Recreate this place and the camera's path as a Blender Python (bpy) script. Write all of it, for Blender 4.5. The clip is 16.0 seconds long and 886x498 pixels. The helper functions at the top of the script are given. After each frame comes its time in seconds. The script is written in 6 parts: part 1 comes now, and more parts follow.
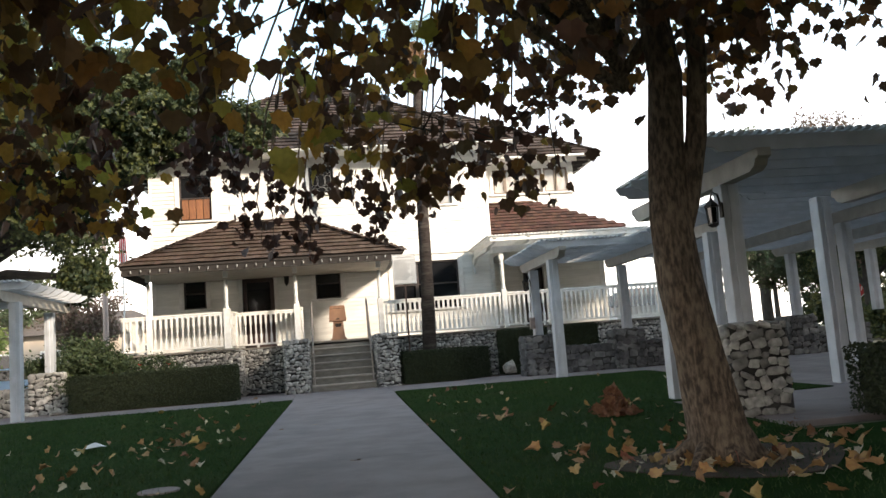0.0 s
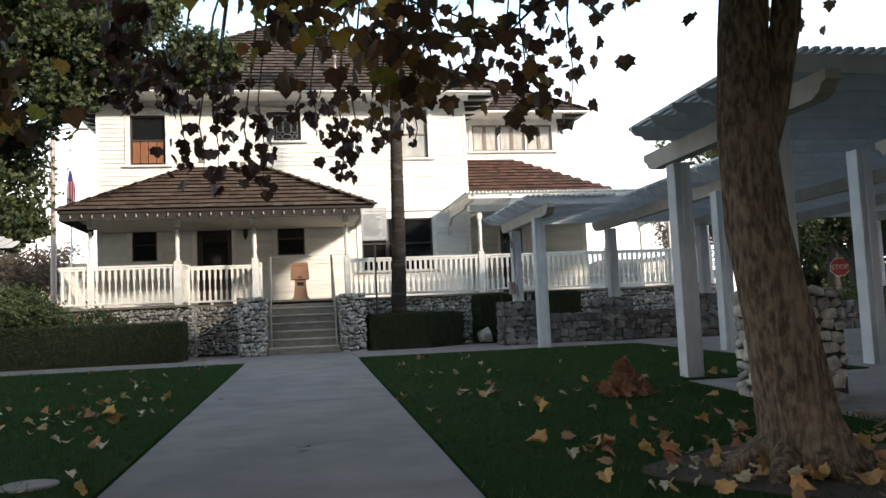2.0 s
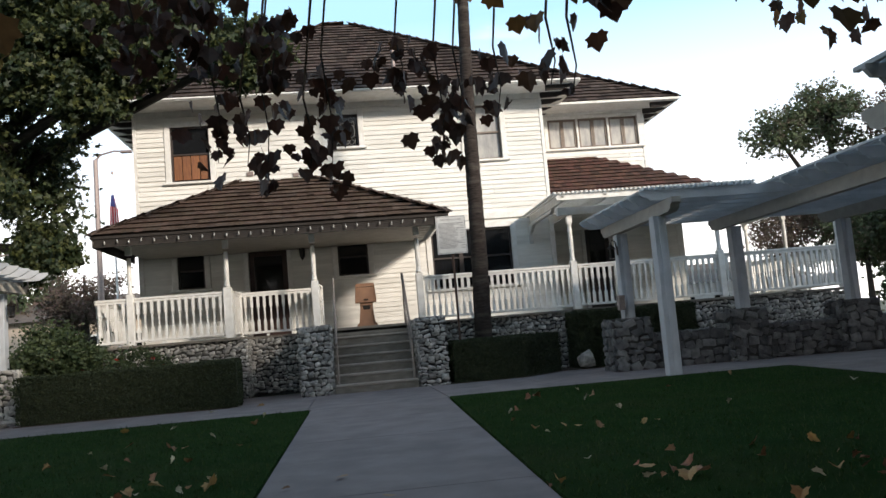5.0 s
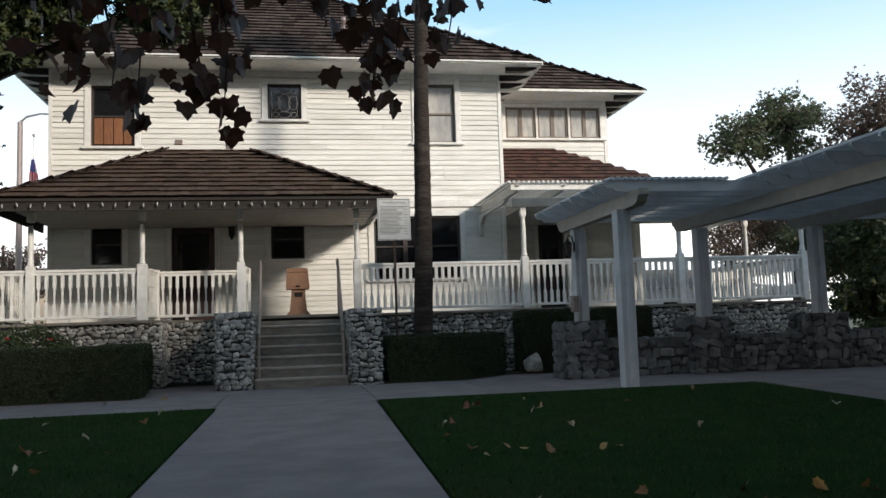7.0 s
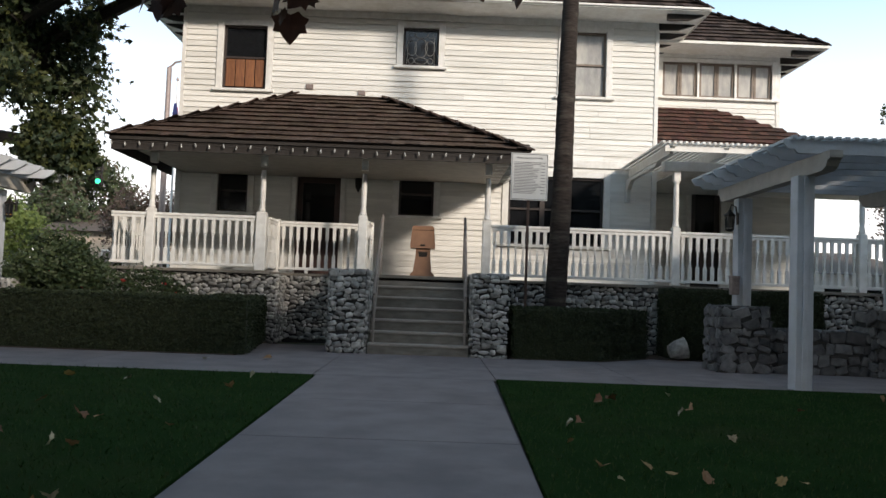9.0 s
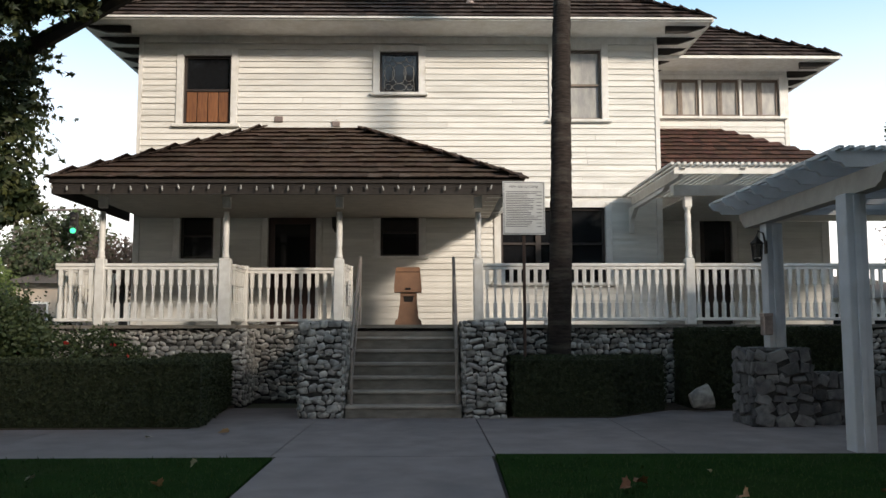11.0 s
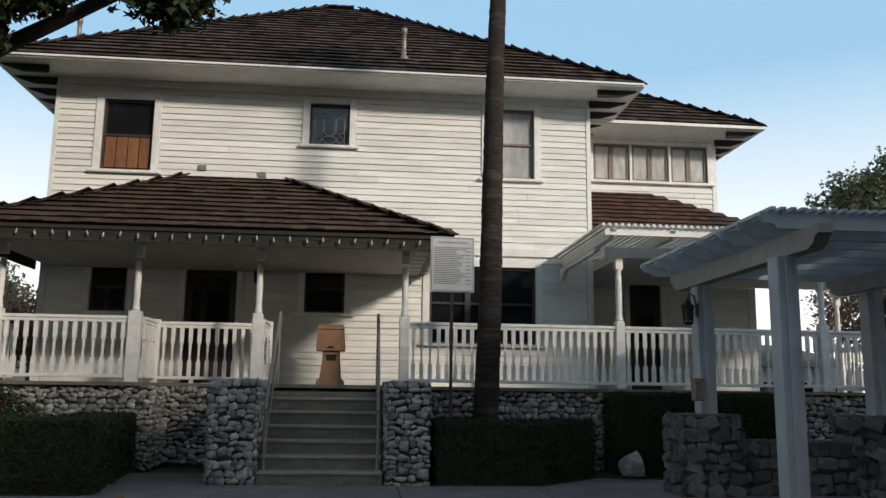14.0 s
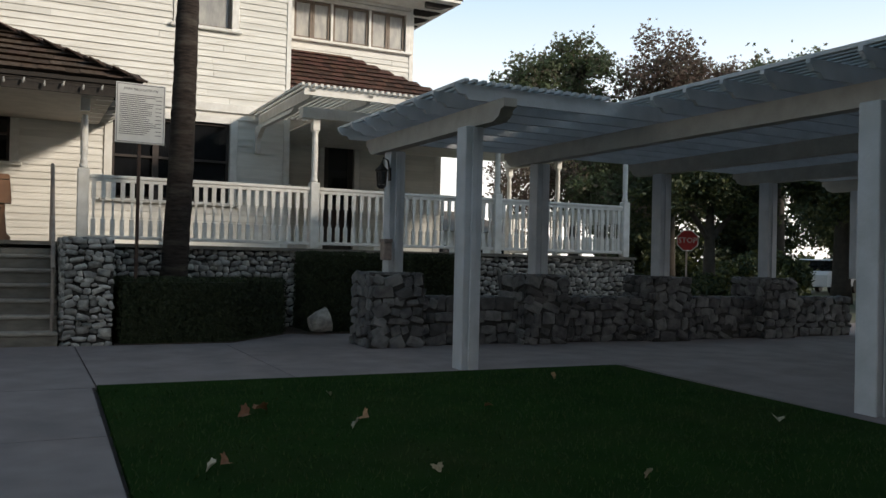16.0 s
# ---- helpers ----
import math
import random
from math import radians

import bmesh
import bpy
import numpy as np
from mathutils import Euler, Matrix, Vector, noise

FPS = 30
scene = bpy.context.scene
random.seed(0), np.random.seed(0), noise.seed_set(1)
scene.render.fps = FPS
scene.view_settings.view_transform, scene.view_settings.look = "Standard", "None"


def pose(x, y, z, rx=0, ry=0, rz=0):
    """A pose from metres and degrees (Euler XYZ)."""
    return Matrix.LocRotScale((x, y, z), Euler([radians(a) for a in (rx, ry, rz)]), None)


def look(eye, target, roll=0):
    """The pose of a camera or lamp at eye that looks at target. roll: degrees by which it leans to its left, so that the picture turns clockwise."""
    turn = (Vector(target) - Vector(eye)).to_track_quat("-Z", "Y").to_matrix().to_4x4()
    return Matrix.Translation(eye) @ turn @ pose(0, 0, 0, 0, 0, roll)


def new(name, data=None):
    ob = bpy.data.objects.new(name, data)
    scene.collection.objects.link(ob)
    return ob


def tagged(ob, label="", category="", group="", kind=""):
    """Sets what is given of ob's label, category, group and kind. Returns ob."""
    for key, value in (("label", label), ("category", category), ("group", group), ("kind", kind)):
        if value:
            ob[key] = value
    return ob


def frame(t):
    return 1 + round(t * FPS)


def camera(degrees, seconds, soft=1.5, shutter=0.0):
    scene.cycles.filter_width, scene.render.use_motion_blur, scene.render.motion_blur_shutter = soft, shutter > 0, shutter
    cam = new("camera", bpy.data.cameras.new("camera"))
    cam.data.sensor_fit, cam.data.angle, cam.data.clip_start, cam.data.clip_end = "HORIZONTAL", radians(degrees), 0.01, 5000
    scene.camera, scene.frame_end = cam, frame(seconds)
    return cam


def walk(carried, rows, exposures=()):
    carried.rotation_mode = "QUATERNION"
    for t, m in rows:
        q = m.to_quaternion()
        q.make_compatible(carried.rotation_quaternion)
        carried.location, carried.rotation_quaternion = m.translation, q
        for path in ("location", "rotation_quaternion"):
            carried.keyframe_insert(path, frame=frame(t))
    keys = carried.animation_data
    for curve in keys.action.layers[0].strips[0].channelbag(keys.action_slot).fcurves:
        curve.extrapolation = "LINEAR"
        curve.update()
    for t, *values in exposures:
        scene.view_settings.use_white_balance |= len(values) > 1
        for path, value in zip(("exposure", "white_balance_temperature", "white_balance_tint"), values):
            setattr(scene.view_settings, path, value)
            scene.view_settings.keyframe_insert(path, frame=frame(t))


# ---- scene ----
cam = camera(55.3, 16.0)
PATH = [
    (0, (-0.319, -20.155, 0.696), (-0.037, -18.19, 0.939), -4.5),
    (0.5, (-0.284, -19.681, 0.715), (-0.025, -17.709, 0.922), -5.1),
    (1, (-0.172, -19.194, 0.73), (0.005, -17.21, 0.909), -4.6),
    (1.5, (-0.222, -18.742, 0.726), (-0.006, -16.771, 0.987), -6.1),
    (2, (-0.179, -18.386, 0.642), (0.171, -16.424, 0.805), -2.6),
    (2.5, (-0.168, -17.844, 0.727), (-0.043, -15.859, 0.944), -5.9),
    (3, (-0.198, -17.393, 0.692), (0.06, -15.412, 0.788), -5.2),
    (3.5, (-0.295, -16.933, 0.777), (-0.176, -14.941, 0.906), -6.2),
    (4, (-0.533, -16.454, 0.841), (-0.318, -14.477, 1.054), -6.7),
    (6.5, (-0.15, -14.42, 0.894), (0.093, -12.444, 1.08), -2.3),
    (7, (-0.097, -14.12, 0.897), (0.252, -12.159, 1.083), -2.0),
    (7.5, (-0.03, -13.81, 0.993), (0.02, -11.82, 1.185), 0.9),
    (8, (0.088, -13.392, 0.979), (0.192, -11.404, 1.168), 1.2),
    (8.5, (0.161, -13.056, 0.923), (0.414, -11.081, 1.102), 0.3),
    (9, (0.19, -12.676, 0.956), (0.212, -10.679, 1.06), 2.1),
    (11.5, (0.356, -10.842, 1.173), (0.388, -8.854, 1.392), -0.5),
    (12, (0.374, -10.724, 1.176), (0.351, -8.742, 1.44), 0.5),
    (12.5, (0.35, -10.702, 1.159), (0.372, -8.742, 1.557), 0.2),
    (13, (0.371, -10.701, 1.176), (0.393, -8.772, 1.703), 0.4),
    (13.5, (0.376, -10.671, 1.175), (0.439, -8.732, 1.662), 0.3),
    (14.2, (0.444, -10.629, 1.118), (0.699, -8.665, 1.393), 1.0),
    (14.5, (0.415, -10.63, 1.13), (0.77, -8.673, 1.339), 1.2),
    (15, (0.43, -10.648, 1.142), (0.994, -8.733, 1.261), 1.9),
    (15.6, (0.387, -10.66, 1.095), (1.173, -8.822, 1.153), 1.5),
    (16, (0.372, -10.602, 1.102), (1.263, -8.812, 1.127), 1.3),
]
walk(cam, [(t, look(eye, target, roll)) for t, eye, target, roll in PATH],
     [(0, 1.17, 7900, 15), (2, 0.95, 7550, 14), (4, 0.62, 7250, 14), (7, 0.08, 7100, 12), (9, 0.2, 7200, 14), (12, -0.0, 7500, 13), (13, -0.32, 6500, 12), (14, -0.25, 7100, 12), (16, -0.08, 7500, 12)])
# ---- world, sun, exposure ----
SUN_TO = Vector((0.60, -0.74, 0.36)).normalized()
world = bpy.data.worlds.new("sky")
scene.world = world
world.use_nodes = True
wn, wl = world.node_tree.nodes, world.node_tree.links
wn.clear()
w_out = wn.new("ShaderNodeOutputWorld")
w_bg = wn.new("ShaderNodeBackground")
w_sky = wn.new("ShaderNodeTexSky")
w_sky.sky_type = "NISHITA"
w_sky.sun_disc = False
w_sky.sun_elevation = math.asin(SUN_TO.z)
w_sky.sun_rotation = math.atan2(SUN_TO.x, SUN_TO.y)
w_sky.air_density, w_sky.dust_density, w_sky.ozone_density = 1.0, 2.5, 1.5
w_bg.inputs["Strength"].default_value = 0.11
w_tc = wn.new("ShaderNodeTexCoord")
w_map = wn.new("ShaderNodeMapping")
w_map.inputs["Scale"].default_value = (1.0, 1.0, 3.5)
w_noise = wn.new("ShaderNodeTexNoise")
w_noise.inputs["Scale"].default_value = 2.2
w_noise.inputs["Detail"].default_value = 7
w_ramp = wn.new("ShaderNodeValToRGB")
w_ramp.color_ramp.elements[0].position, w_ramp.color_ramp.elements[1].position = 0.56, 0.80
w_sep = wn.new("ShaderNodeSeparateXYZ")
w_haze = wn.new("ShaderNodeMapRange")
w_haze.inputs["From Min"].default_value, w_haze.inputs["From Max"].default_value = 0.36, 0.06
w_max = wn.new("ShaderNodeMath")
w_max.operation = "MAXIMUM"
w_mix = wn.new("ShaderNodeMixRGB")
w_mix.inputs["Color2"].default_value = (14.0, 14.2, 14.6, 1)
w_thin = wn.new("ShaderNodeMixRGB")
w_thin.inputs["Color2"].default_value = (4.3, 8.2, 12.0, 1)
wl.new(w_tc.outputs["Generated"], w_map.inputs["Vector"])
wl.new(w_map.outputs["Vector"], w_noise.inputs["Vector"])
wl.new(w_noise.outputs["Fac"], w_ramp.inputs["Fac"])
wl.new(w_tc.outputs["Generated"], w_sep.inputs["Vector"])
wl.new(w_sep.outputs["Z"], w_haze.inputs["Value"])
wl.new(w_ramp.outputs["Color"], w_max.inputs[0])
wl.new(w_haze.outputs["Result"], w_max.inputs[1])
wl.new(w_max.outputs["Value"], w_mix.inputs["Fac"])
w_up = wn.new("ShaderNodeMapRange")
w_up.inputs["From Min"].default_value, w_up.inputs["From Max"].default_value = 0.45, 0.85
w_up.inputs["To Min"].default_value, w_up.inputs["To Max"].default_value = 0.78, 0.10
wl.new(w_sep.outputs["Z"], w_up.inputs["Value"])
wl.new(w_up.outputs["Result"], w_thin.inputs["Fac"])
wl.new(w_sky.outputs["Color"], w_thin.inputs["Color1"])
wl.new(w_thin.outputs["Color"], w_mix.inputs["Color1"])
wl.new(w_mix.outputs["Color"], w_bg.inputs["Color"])
wl.new(w_bg.outputs["Background"], w_out.inputs["Surface"])

sun = new("sun", bpy.data.lights.new("sun", "SUN"))
sun.data.energy = 3.2
sun.data.angle = radians(6)
sun.data.color = (1.0, 0.95, 0.88)
sun.matrix_world = Matrix.Translation((0, 0, 30)) @ SUN_TO.to_track_quat("Z", "Y").to_matrix().to_4x4()


# ---- materials ----
def mat(name, a, b, scale=6.0, rough=0.7, bump=0.0, bump_scale=40.0, vary=0.0, stretch=(1, 1, 1), dirt=None, metal=0.0, contrast=(0.35, 0.65), spec=0.5, hue=0.0, island=False):
    """Two colours mixed by noise, an optional stain colour, small relief and a difference from piece to piece."""
    m = bpy.data.materials.new(name)
    m.use_nodes = True
    n, l = m.node_tree.nodes, m.node_tree.links
    bs = n["Principled BSDF"]
    bs.inputs["Roughness"].default_value = rough
    bs.inputs["Metallic"].default_value = metal
    bs.inputs["Specular IOR Level"].default_value = spec
    tc = n.new("ShaderNodeTexCoord")
    mp = n.new("ShaderNodeMapping")
    mp.inputs["Scale"].default_value = stretch
    geo = n.new("ShaderNodeNewGeometry")
    l.new(geo.outputs["Position"], mp.inputs["Vector"])
    nz = n.new("ShaderNodeTexNoise")
    nz.inputs["Scale"].default_value = scale
    nz.inputs["Detail"].default_value = 6
    l.new(mp.outputs["Vector"], nz.inputs["Vector"])
    rp = n.new("ShaderNodeMapRange")
    rp.inputs["From Min"].default_value, rp.inputs["From Max"].default_value = contrast
    l.new(nz.outputs["Fac"], rp.inputs["Value"])
    mx = n.new("ShaderNodeMixRGB")
    mx.inputs["Color1"].default_value = (*a, 1)
    mx.inputs["Color2"].default_value = (*b, 1)
    l.new(rp.outputs["Result"], mx.inputs["Fac"])
    out = mx.outputs["Color"]
    if dirt:
        nd = n.new("ShaderNodeTexNoise")
        nd.inputs["Scale"].default_value = scale * 0.17
        nd.inputs["Detail"].default_value = 8
        nd.inputs["Roughness"].default_value = 0.7
        l.new(mp.outputs["Vector"], nd.inputs["Vector"])
        rd = n.new("ShaderNodeMapRange")
        rd.inputs["From Min"].default_value, rd.inputs["From Max"].default_value = 0.5, 0.78
        l.new(nd.outputs["Fac"], rd.inputs["Value"])
        md = n.new("ShaderNodeMixRGB")
        md.inputs["Color2"].default_value = (*dirt, 1)
        l.new(rd.outputs["Result"], md.inputs["Fac"])
        l.new(out, md.inputs["Color1"])
        out = md.outputs["Color"]
    if vary or hue:
        if island:
            rnd = geo.outputs["Random Per Island"]
        else:
            oi = n.new("ShaderNodeObjectInfo")
            rnd = oi.outputs["Random"]
        hs = n.new("ShaderNodeHueSaturation")
        mr = n.new("ShaderNodeMapRange")
        mr.inputs["To Min"].default_value, mr.inputs["To Max"].default_value = 1 - vary, 1 + vary
        l.new(rnd, mr.inputs["Value"])
        l.new(mr.outputs["Result"], hs.inputs["Value"])
        if hue:
            wh = n.new("ShaderNodeTexWhiteNoise")
            wh.noise_dimensions = "1D"
            l.new(rnd, wh.inputs["W"])
            mh = n.new("ShaderNodeMapRange")
            mh.inputs["To Min"].default_value, mh.inputs["To Max"].default_value = 0.5 - hue, 0.5 + hue
            l.new(wh.outputs["Value"], mh.inputs["Value"])
            l.new(mh.outputs["Result"], hs.inputs["Hue"])
        l.new(out, hs.inputs["Color"])
        out = hs.outputs["Color"]
    l.new(out, bs.inputs["Base Color"])
    if bump:
        nb = n.new("ShaderNodeTexNoise")
        nb.inputs["Scale"].default_value = bump_scale
        nb.inputs["Detail"].default_value = 5
        l.new(mp.outputs["Vector"], nb.inputs["Vector"])
        bp = n.new("ShaderNodeBump")
        bp.inputs["Strength"].default_value = min(1.0, bump)
        bp.inputs["Distance"].default_value = 0.02
        l.new(nb.outputs["Fac"], bp.inputs["Height"])
        l.new(bp.outputs["Normal"], bs.inputs["Normal"])
    return m


def leaf_mat(name, colours, rough=0.55, through_light=0.35):
    """Leaves: a colour for each island out of a ramp, some light passing through."""
    m = bpy.data.materials.new(name)
    m.use_nodes = True
    n, l = m.node_tree.nodes, m.node_tree.links
    bs = n["Principled BSDF"]
    bs.inputs["Roughness"].default_value = rough
    geo = n.new("ShaderNodeNewGeometry")
    ra = n.new("ShaderNodeValToRGB")
    e = ra.color_ramp.elements
    while len(e) < len(colours):
        e.new(0.5)
    for i, c in enumerate(colours):
        e[i].position = i / max(1, len(colours) - 1)
        e[i].color = (*c, 1)
    l.new(geo.outputs["Random Per Island"], ra.inputs["Fac"])
    nz = n.new("ShaderNodeTexNoise")
    nz.inputs["Scale"].default_value = 30
    l.new(geo.outputs["Position"], nz.inputs["Vector"])
    hs = n.new("ShaderNodeHueSaturation")
    mr = n.new("ShaderNodeMapRange")
    mr.inputs["To Min"].default_value, mr.inputs["To Max"].default_value = 0.6, 1.4
    l.new(nz.outputs["Fac"], mr.inputs["Value"])
    l.new(mr.outputs["Result"], hs.inputs["Value"])
    l.new(ra.outputs["Color"], hs.inputs["Color"])
    l.new(hs.outputs["Color"], bs.inputs["Base Color"])
    tr = n.new("ShaderNodeBsdfTranslucent")
    l.new(hs.outputs["Color"], tr.inputs["Color"])
    mx = n.new("ShaderNodeMixShader")
    mx.inputs["Fac"].default_value = through_light
    l.new(bs.outputs["BSDF"], mx.inputs[1])
    l.new(tr.outputs["BSDF"], mx.inputs[2])
    l.new(mx.outputs["Shader"], n["Material Output"].inputs["Surface"])
    return m


def glass_mat(name, tint, rough=0.06):
    m = bpy.data.materials.new(name)
    m.use_nodes = True
    bs = m.node_tree.nodes["Principled BSDF"]
    bs.inputs["Base Color"].default_value = (*tint, 1)
    bs.inputs["Roughness"].default_value = rough
    bs.inputs["Specular IOR Level"].default_value = 0.6
    return m


M_SIDING = mat("siding_paint", (0.80, 0.785, 0.74), (0.71, 0.695, 0.65), 5, 0.6, 0.15, 60, vary=0.07, dirt=(0.56, 0.54, 0.49), stretch=(0.4, 1, 3))
M_TRIM = mat("trim_paint", (0.81, 0.80, 0.765), (0.71, 0.695, 0.66), 9, 0.5, 0.1, 50, dirt=(0.6, 0.57, 0.5))
# white pergola paint darkened and blued, so its shade is in the colour
M_PERG = mat("pergola_paint_shaded", (0.50, 0.525, 0.555), (0.42, 0.445, 0.47), 4, 0.55, 0.15, 30, vary=0.05, dirt=(0.42, 0.42, 0.40))
M_BEAM = mat("beam_and_shaded_ceiling", (0.42, 0.39, 0.34), (0.35, 0.32, 0.28), 5, 0.65, 0.2, 30, dirt=(0.33, 0.30, 0.26))
M_SHINGLE = mat("shingle_wood", (0.105, 0.070, 0.052), (0.060, 0.042, 0.034), 14, 0.95, 0.6, 60, vary=0.25, spec=0.15, dirt=(0.13, 0.105, 0.09), hue=0.012)
M_SHINGLE_ISL = mat("shingle_wood_upper", (0.085, 0.060, 0.050), (0.048, 0.036, 0.031), 14, 0.95, 0.6, 60, vary=0.45, spec=0.15, dirt=(0.12, 0.10, 0.088), hue=0.012, island=True)
M_SHINGLE_RED = mat("shingle_red", (0.092, 0.038, 0.025), (0.05, 0.026, 0.020), 14, 0.95, 0.6, 60, vary=0.45, hue=0.015, island=True)
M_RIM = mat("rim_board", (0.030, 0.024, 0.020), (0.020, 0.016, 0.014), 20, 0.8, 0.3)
M_STONE = mat("river_stone", (0.46, 0.445, 0.41), (0.22, 0.212, 0.20), 11, 0.85, 0.5, 60, vary=0.4, dirt=(0.17, 0.162, 0.15), hue=0.015)
M_STONE_ISL = mat("river_stone_far", (0.46, 0.445, 0.41), (0.22, 0.212, 0.20), 11, 0.85, 0.5, 60, vary=0.4, dirt=(0.17, 0.162, 0.15), hue=0.015, island=True)
M_FLAG = mat("dark_flagstone", (0.135, 0.135, 0.135), (0.065, 0.066, 0.070), 9, 0.85, 0.6, 50, vary=0.45, dirt=(0.20, 0.195, 0.185), hue=0.02)
M_FLAG_ISL = mat("dark_flagstone_far", (0.135, 0.135, 0.135), (0.065, 0.066, 0.070), 9, 0.85, 0.6, 50, vary=0.45, dirt=(0.20, 0.195, 0.185), hue=0.02, island=True)
M_MORTAR = mat("mortar", (0.035, 0.032, 0.030), (0.055, 0.052, 0.048), 20, 0.95, 0.8, 40)
M_CONCRETE = mat("concrete", (0.290, 0.246, 0.240), (0.228, 0.196, 0.194), 2.5, 0.9, 0.35, 120, spec=0.2, dirt=(0.175, 0.150, 0.148))
# stained concrete; darker risers and paler treads put the light into the colour
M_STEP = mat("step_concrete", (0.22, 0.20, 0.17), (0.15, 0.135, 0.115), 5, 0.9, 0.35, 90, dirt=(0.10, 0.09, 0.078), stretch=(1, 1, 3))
M_TREAD_LIT = mat("tread_concrete_lit", (0.36, 0.325, 0.28), (0.28, 0.255, 0.22), 7, 0.8, 0.3, 90, dirt=(0.22, 0.20, 0.175))
M_JOINT = mat("joint_dark", (0.05, 0.045, 0.045), (0.08, 0.07, 0.07), 20, 0.95)
M_GRASS = mat("lawn", (0.010, 0.034, 0.006), (0.015, 0.044, 0.008), 2.5, 1.0, 0.9, 90, dirt=(0.028, 0.040, 0.012), spec=0.05)
M_BLADE = leaf_mat("grass_blade", [(0.011, 0.036, 0.006), (0.018, 0.052, 0.008), (0.028, 0.064, 0.011), (0.036, 0.054, 0.014)], 0.95, 0.12)
M_SOIL = mat("bare_soil", (0.062, 0.042, 0.028), (0.036, 0.026, 0.018), 6, 0.95, 0.9, 60)
M_GROUND = mat("far_ground", (0.07, 0.085, 0.045), (0.11, 0.10, 0.07), 0.4, 0.95, 0.3, 10)
M_ASPHALT = mat("asphalt", (0.055, 0.055, 0.057), (0.075, 0.075, 0.077), 2, 0.9, 0.4, 150)
M_GLASS = glass_mat("window_glass", (0.012, 0.013, 0.015))
M_CURTAIN = mat("curtained_glass", (0.50, 0.48, 0.44), (0.36, 0.35, 0.34), 3, 0.25, dirt=(0.22, 0.22, 0.22), stretch=(3, 1, 1))
M_BROWN = mat("brown_wood", (0.25, 0.10, 0.04), (0.16, 0.06, 0.028), 9, 0.5, 0.2, 40, stretch=(6, 6, 0.6), vary=0.15)
M_DOOR = mat("dark_door", (0.055, 0.024, 0.018), (0.034, 0.017, 0.014), 9, 0.4, 0.2, 40, stretch=(6, 6, 0.6))
M_LECTERN = mat("lectern_brown", (0.32, 0.17, 0.10), (0.26, 0.135, 0.08), 6, 0.6, 0.15, 40, dirt=(0.20, 0.11, 0.07))
M_SASH = mat("sash_wood", (0.22, 0.17, 0.135), (0.16, 0.125, 0.10), 12, 0.6)
M_DARKSASH = mat("dark_sash", (0.05, 0.035, 0.03), (0.035, 0.028, 0.025), 12, 0.5)
M_IRON = mat("dark_iron", (0.02, 0.018, 0.016), (0.035, 0.028, 0.024), 30, 0.5, metal=0.6)
M_LEAD = mat("lead_came", (0.30, 0.29, 0.27), (0.22, 0.21, 0.20), 30, 0.5, metal=0.3)
M_RAILMETAL = mat("hand_rail_paint", (0.30, 0.25, 0.215), (0.22, 0.18, 0.155), 15, 0.5)
M_SIGN = mat("sign_face", (0.66, 0.66, 0.64), (0.60, 0.60, 0.58), 8, 0.4)
M_INK = mat("sign_ink", (0.10, 0.10, 0.11), (0.13, 0.13, 0.14), 30, 0.6)
M_RUST = mat("rusty_post", (0.07, 0.035, 0.022), (0.045, 0.026, 0.02), 20, 0.7)
M_VENT = mat("vent_metal", (0.33, 0.26, 0.24), (0.24, 0.19, 0.17), 20, 0.5, metal=0.4)
M_BULB = mat("bulb_glass", (0.38, 0.38, 0.36), (0.3, 0.3, 0.29), 20, 0.15)
M_HEDGE = leaf_mat("hedge_leaf", [(0.013, 0.022, 0.008), (0.02, 0.032, 0.009), (0.034, 0.046, 0.013), (0.018, 0.027, 0.009)], 0.7, 0.12)
M_HEDGE_IN = mat("hedge_inside", (0.018, 0.026, 0.010), (0.028, 0.036, 0.014), 20, 0.95, 0.8, 50)
M_BUSH = leaf_mat("bush_leaf", [(0.018, 0.036, 0.013), (0.028, 0.05, 0.017), (0.055, 0.075, 0.025), (0.022, 0.04, 0.015)], 0.6, 0.2)
M_ROSE = leaf_mat("rose_petal", [(0.55, 0.03, 0.03), (0.45, 0.05, 0.04)], 0.6, 0.3)
M_OAK = leaf_mat("oak_leaf", [(0.016, 0.030, 0.013), (0.025, 0.043, 0.015), (0.045, 0.06, 0.018), (0.09, 0.10, 0.027)], 0.6, 0.25)
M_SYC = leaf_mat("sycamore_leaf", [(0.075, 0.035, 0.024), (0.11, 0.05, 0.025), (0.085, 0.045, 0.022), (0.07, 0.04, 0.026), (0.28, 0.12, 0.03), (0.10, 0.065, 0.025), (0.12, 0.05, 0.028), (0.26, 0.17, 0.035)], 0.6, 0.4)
# sycamore leaf colours darkened so the forward sprays look backlit
M_SPRAY_BACKLIT = leaf_mat("silhouette_leaf", [(0.060, 0.024, 0.017), (0.085, 0.034, 0.021), (0.045, 0.022, 0.017), (0.10, 0.045, 0.022)], 0.6, 0.25)
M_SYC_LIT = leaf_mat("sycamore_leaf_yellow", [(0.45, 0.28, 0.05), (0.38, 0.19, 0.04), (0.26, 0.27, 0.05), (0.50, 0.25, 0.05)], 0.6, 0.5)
M_FALLEN = leaf_mat("fallen_leaf", [(0.26, 0.13, 0.06), (0.42, 0.34, 0.20), (0.33, 0.17, 0.07), (0.48, 0.42, 0.28), (0.22, 0.10, 0.05), (0.45, 0.36, 0.14)], 0.7, 0.15)
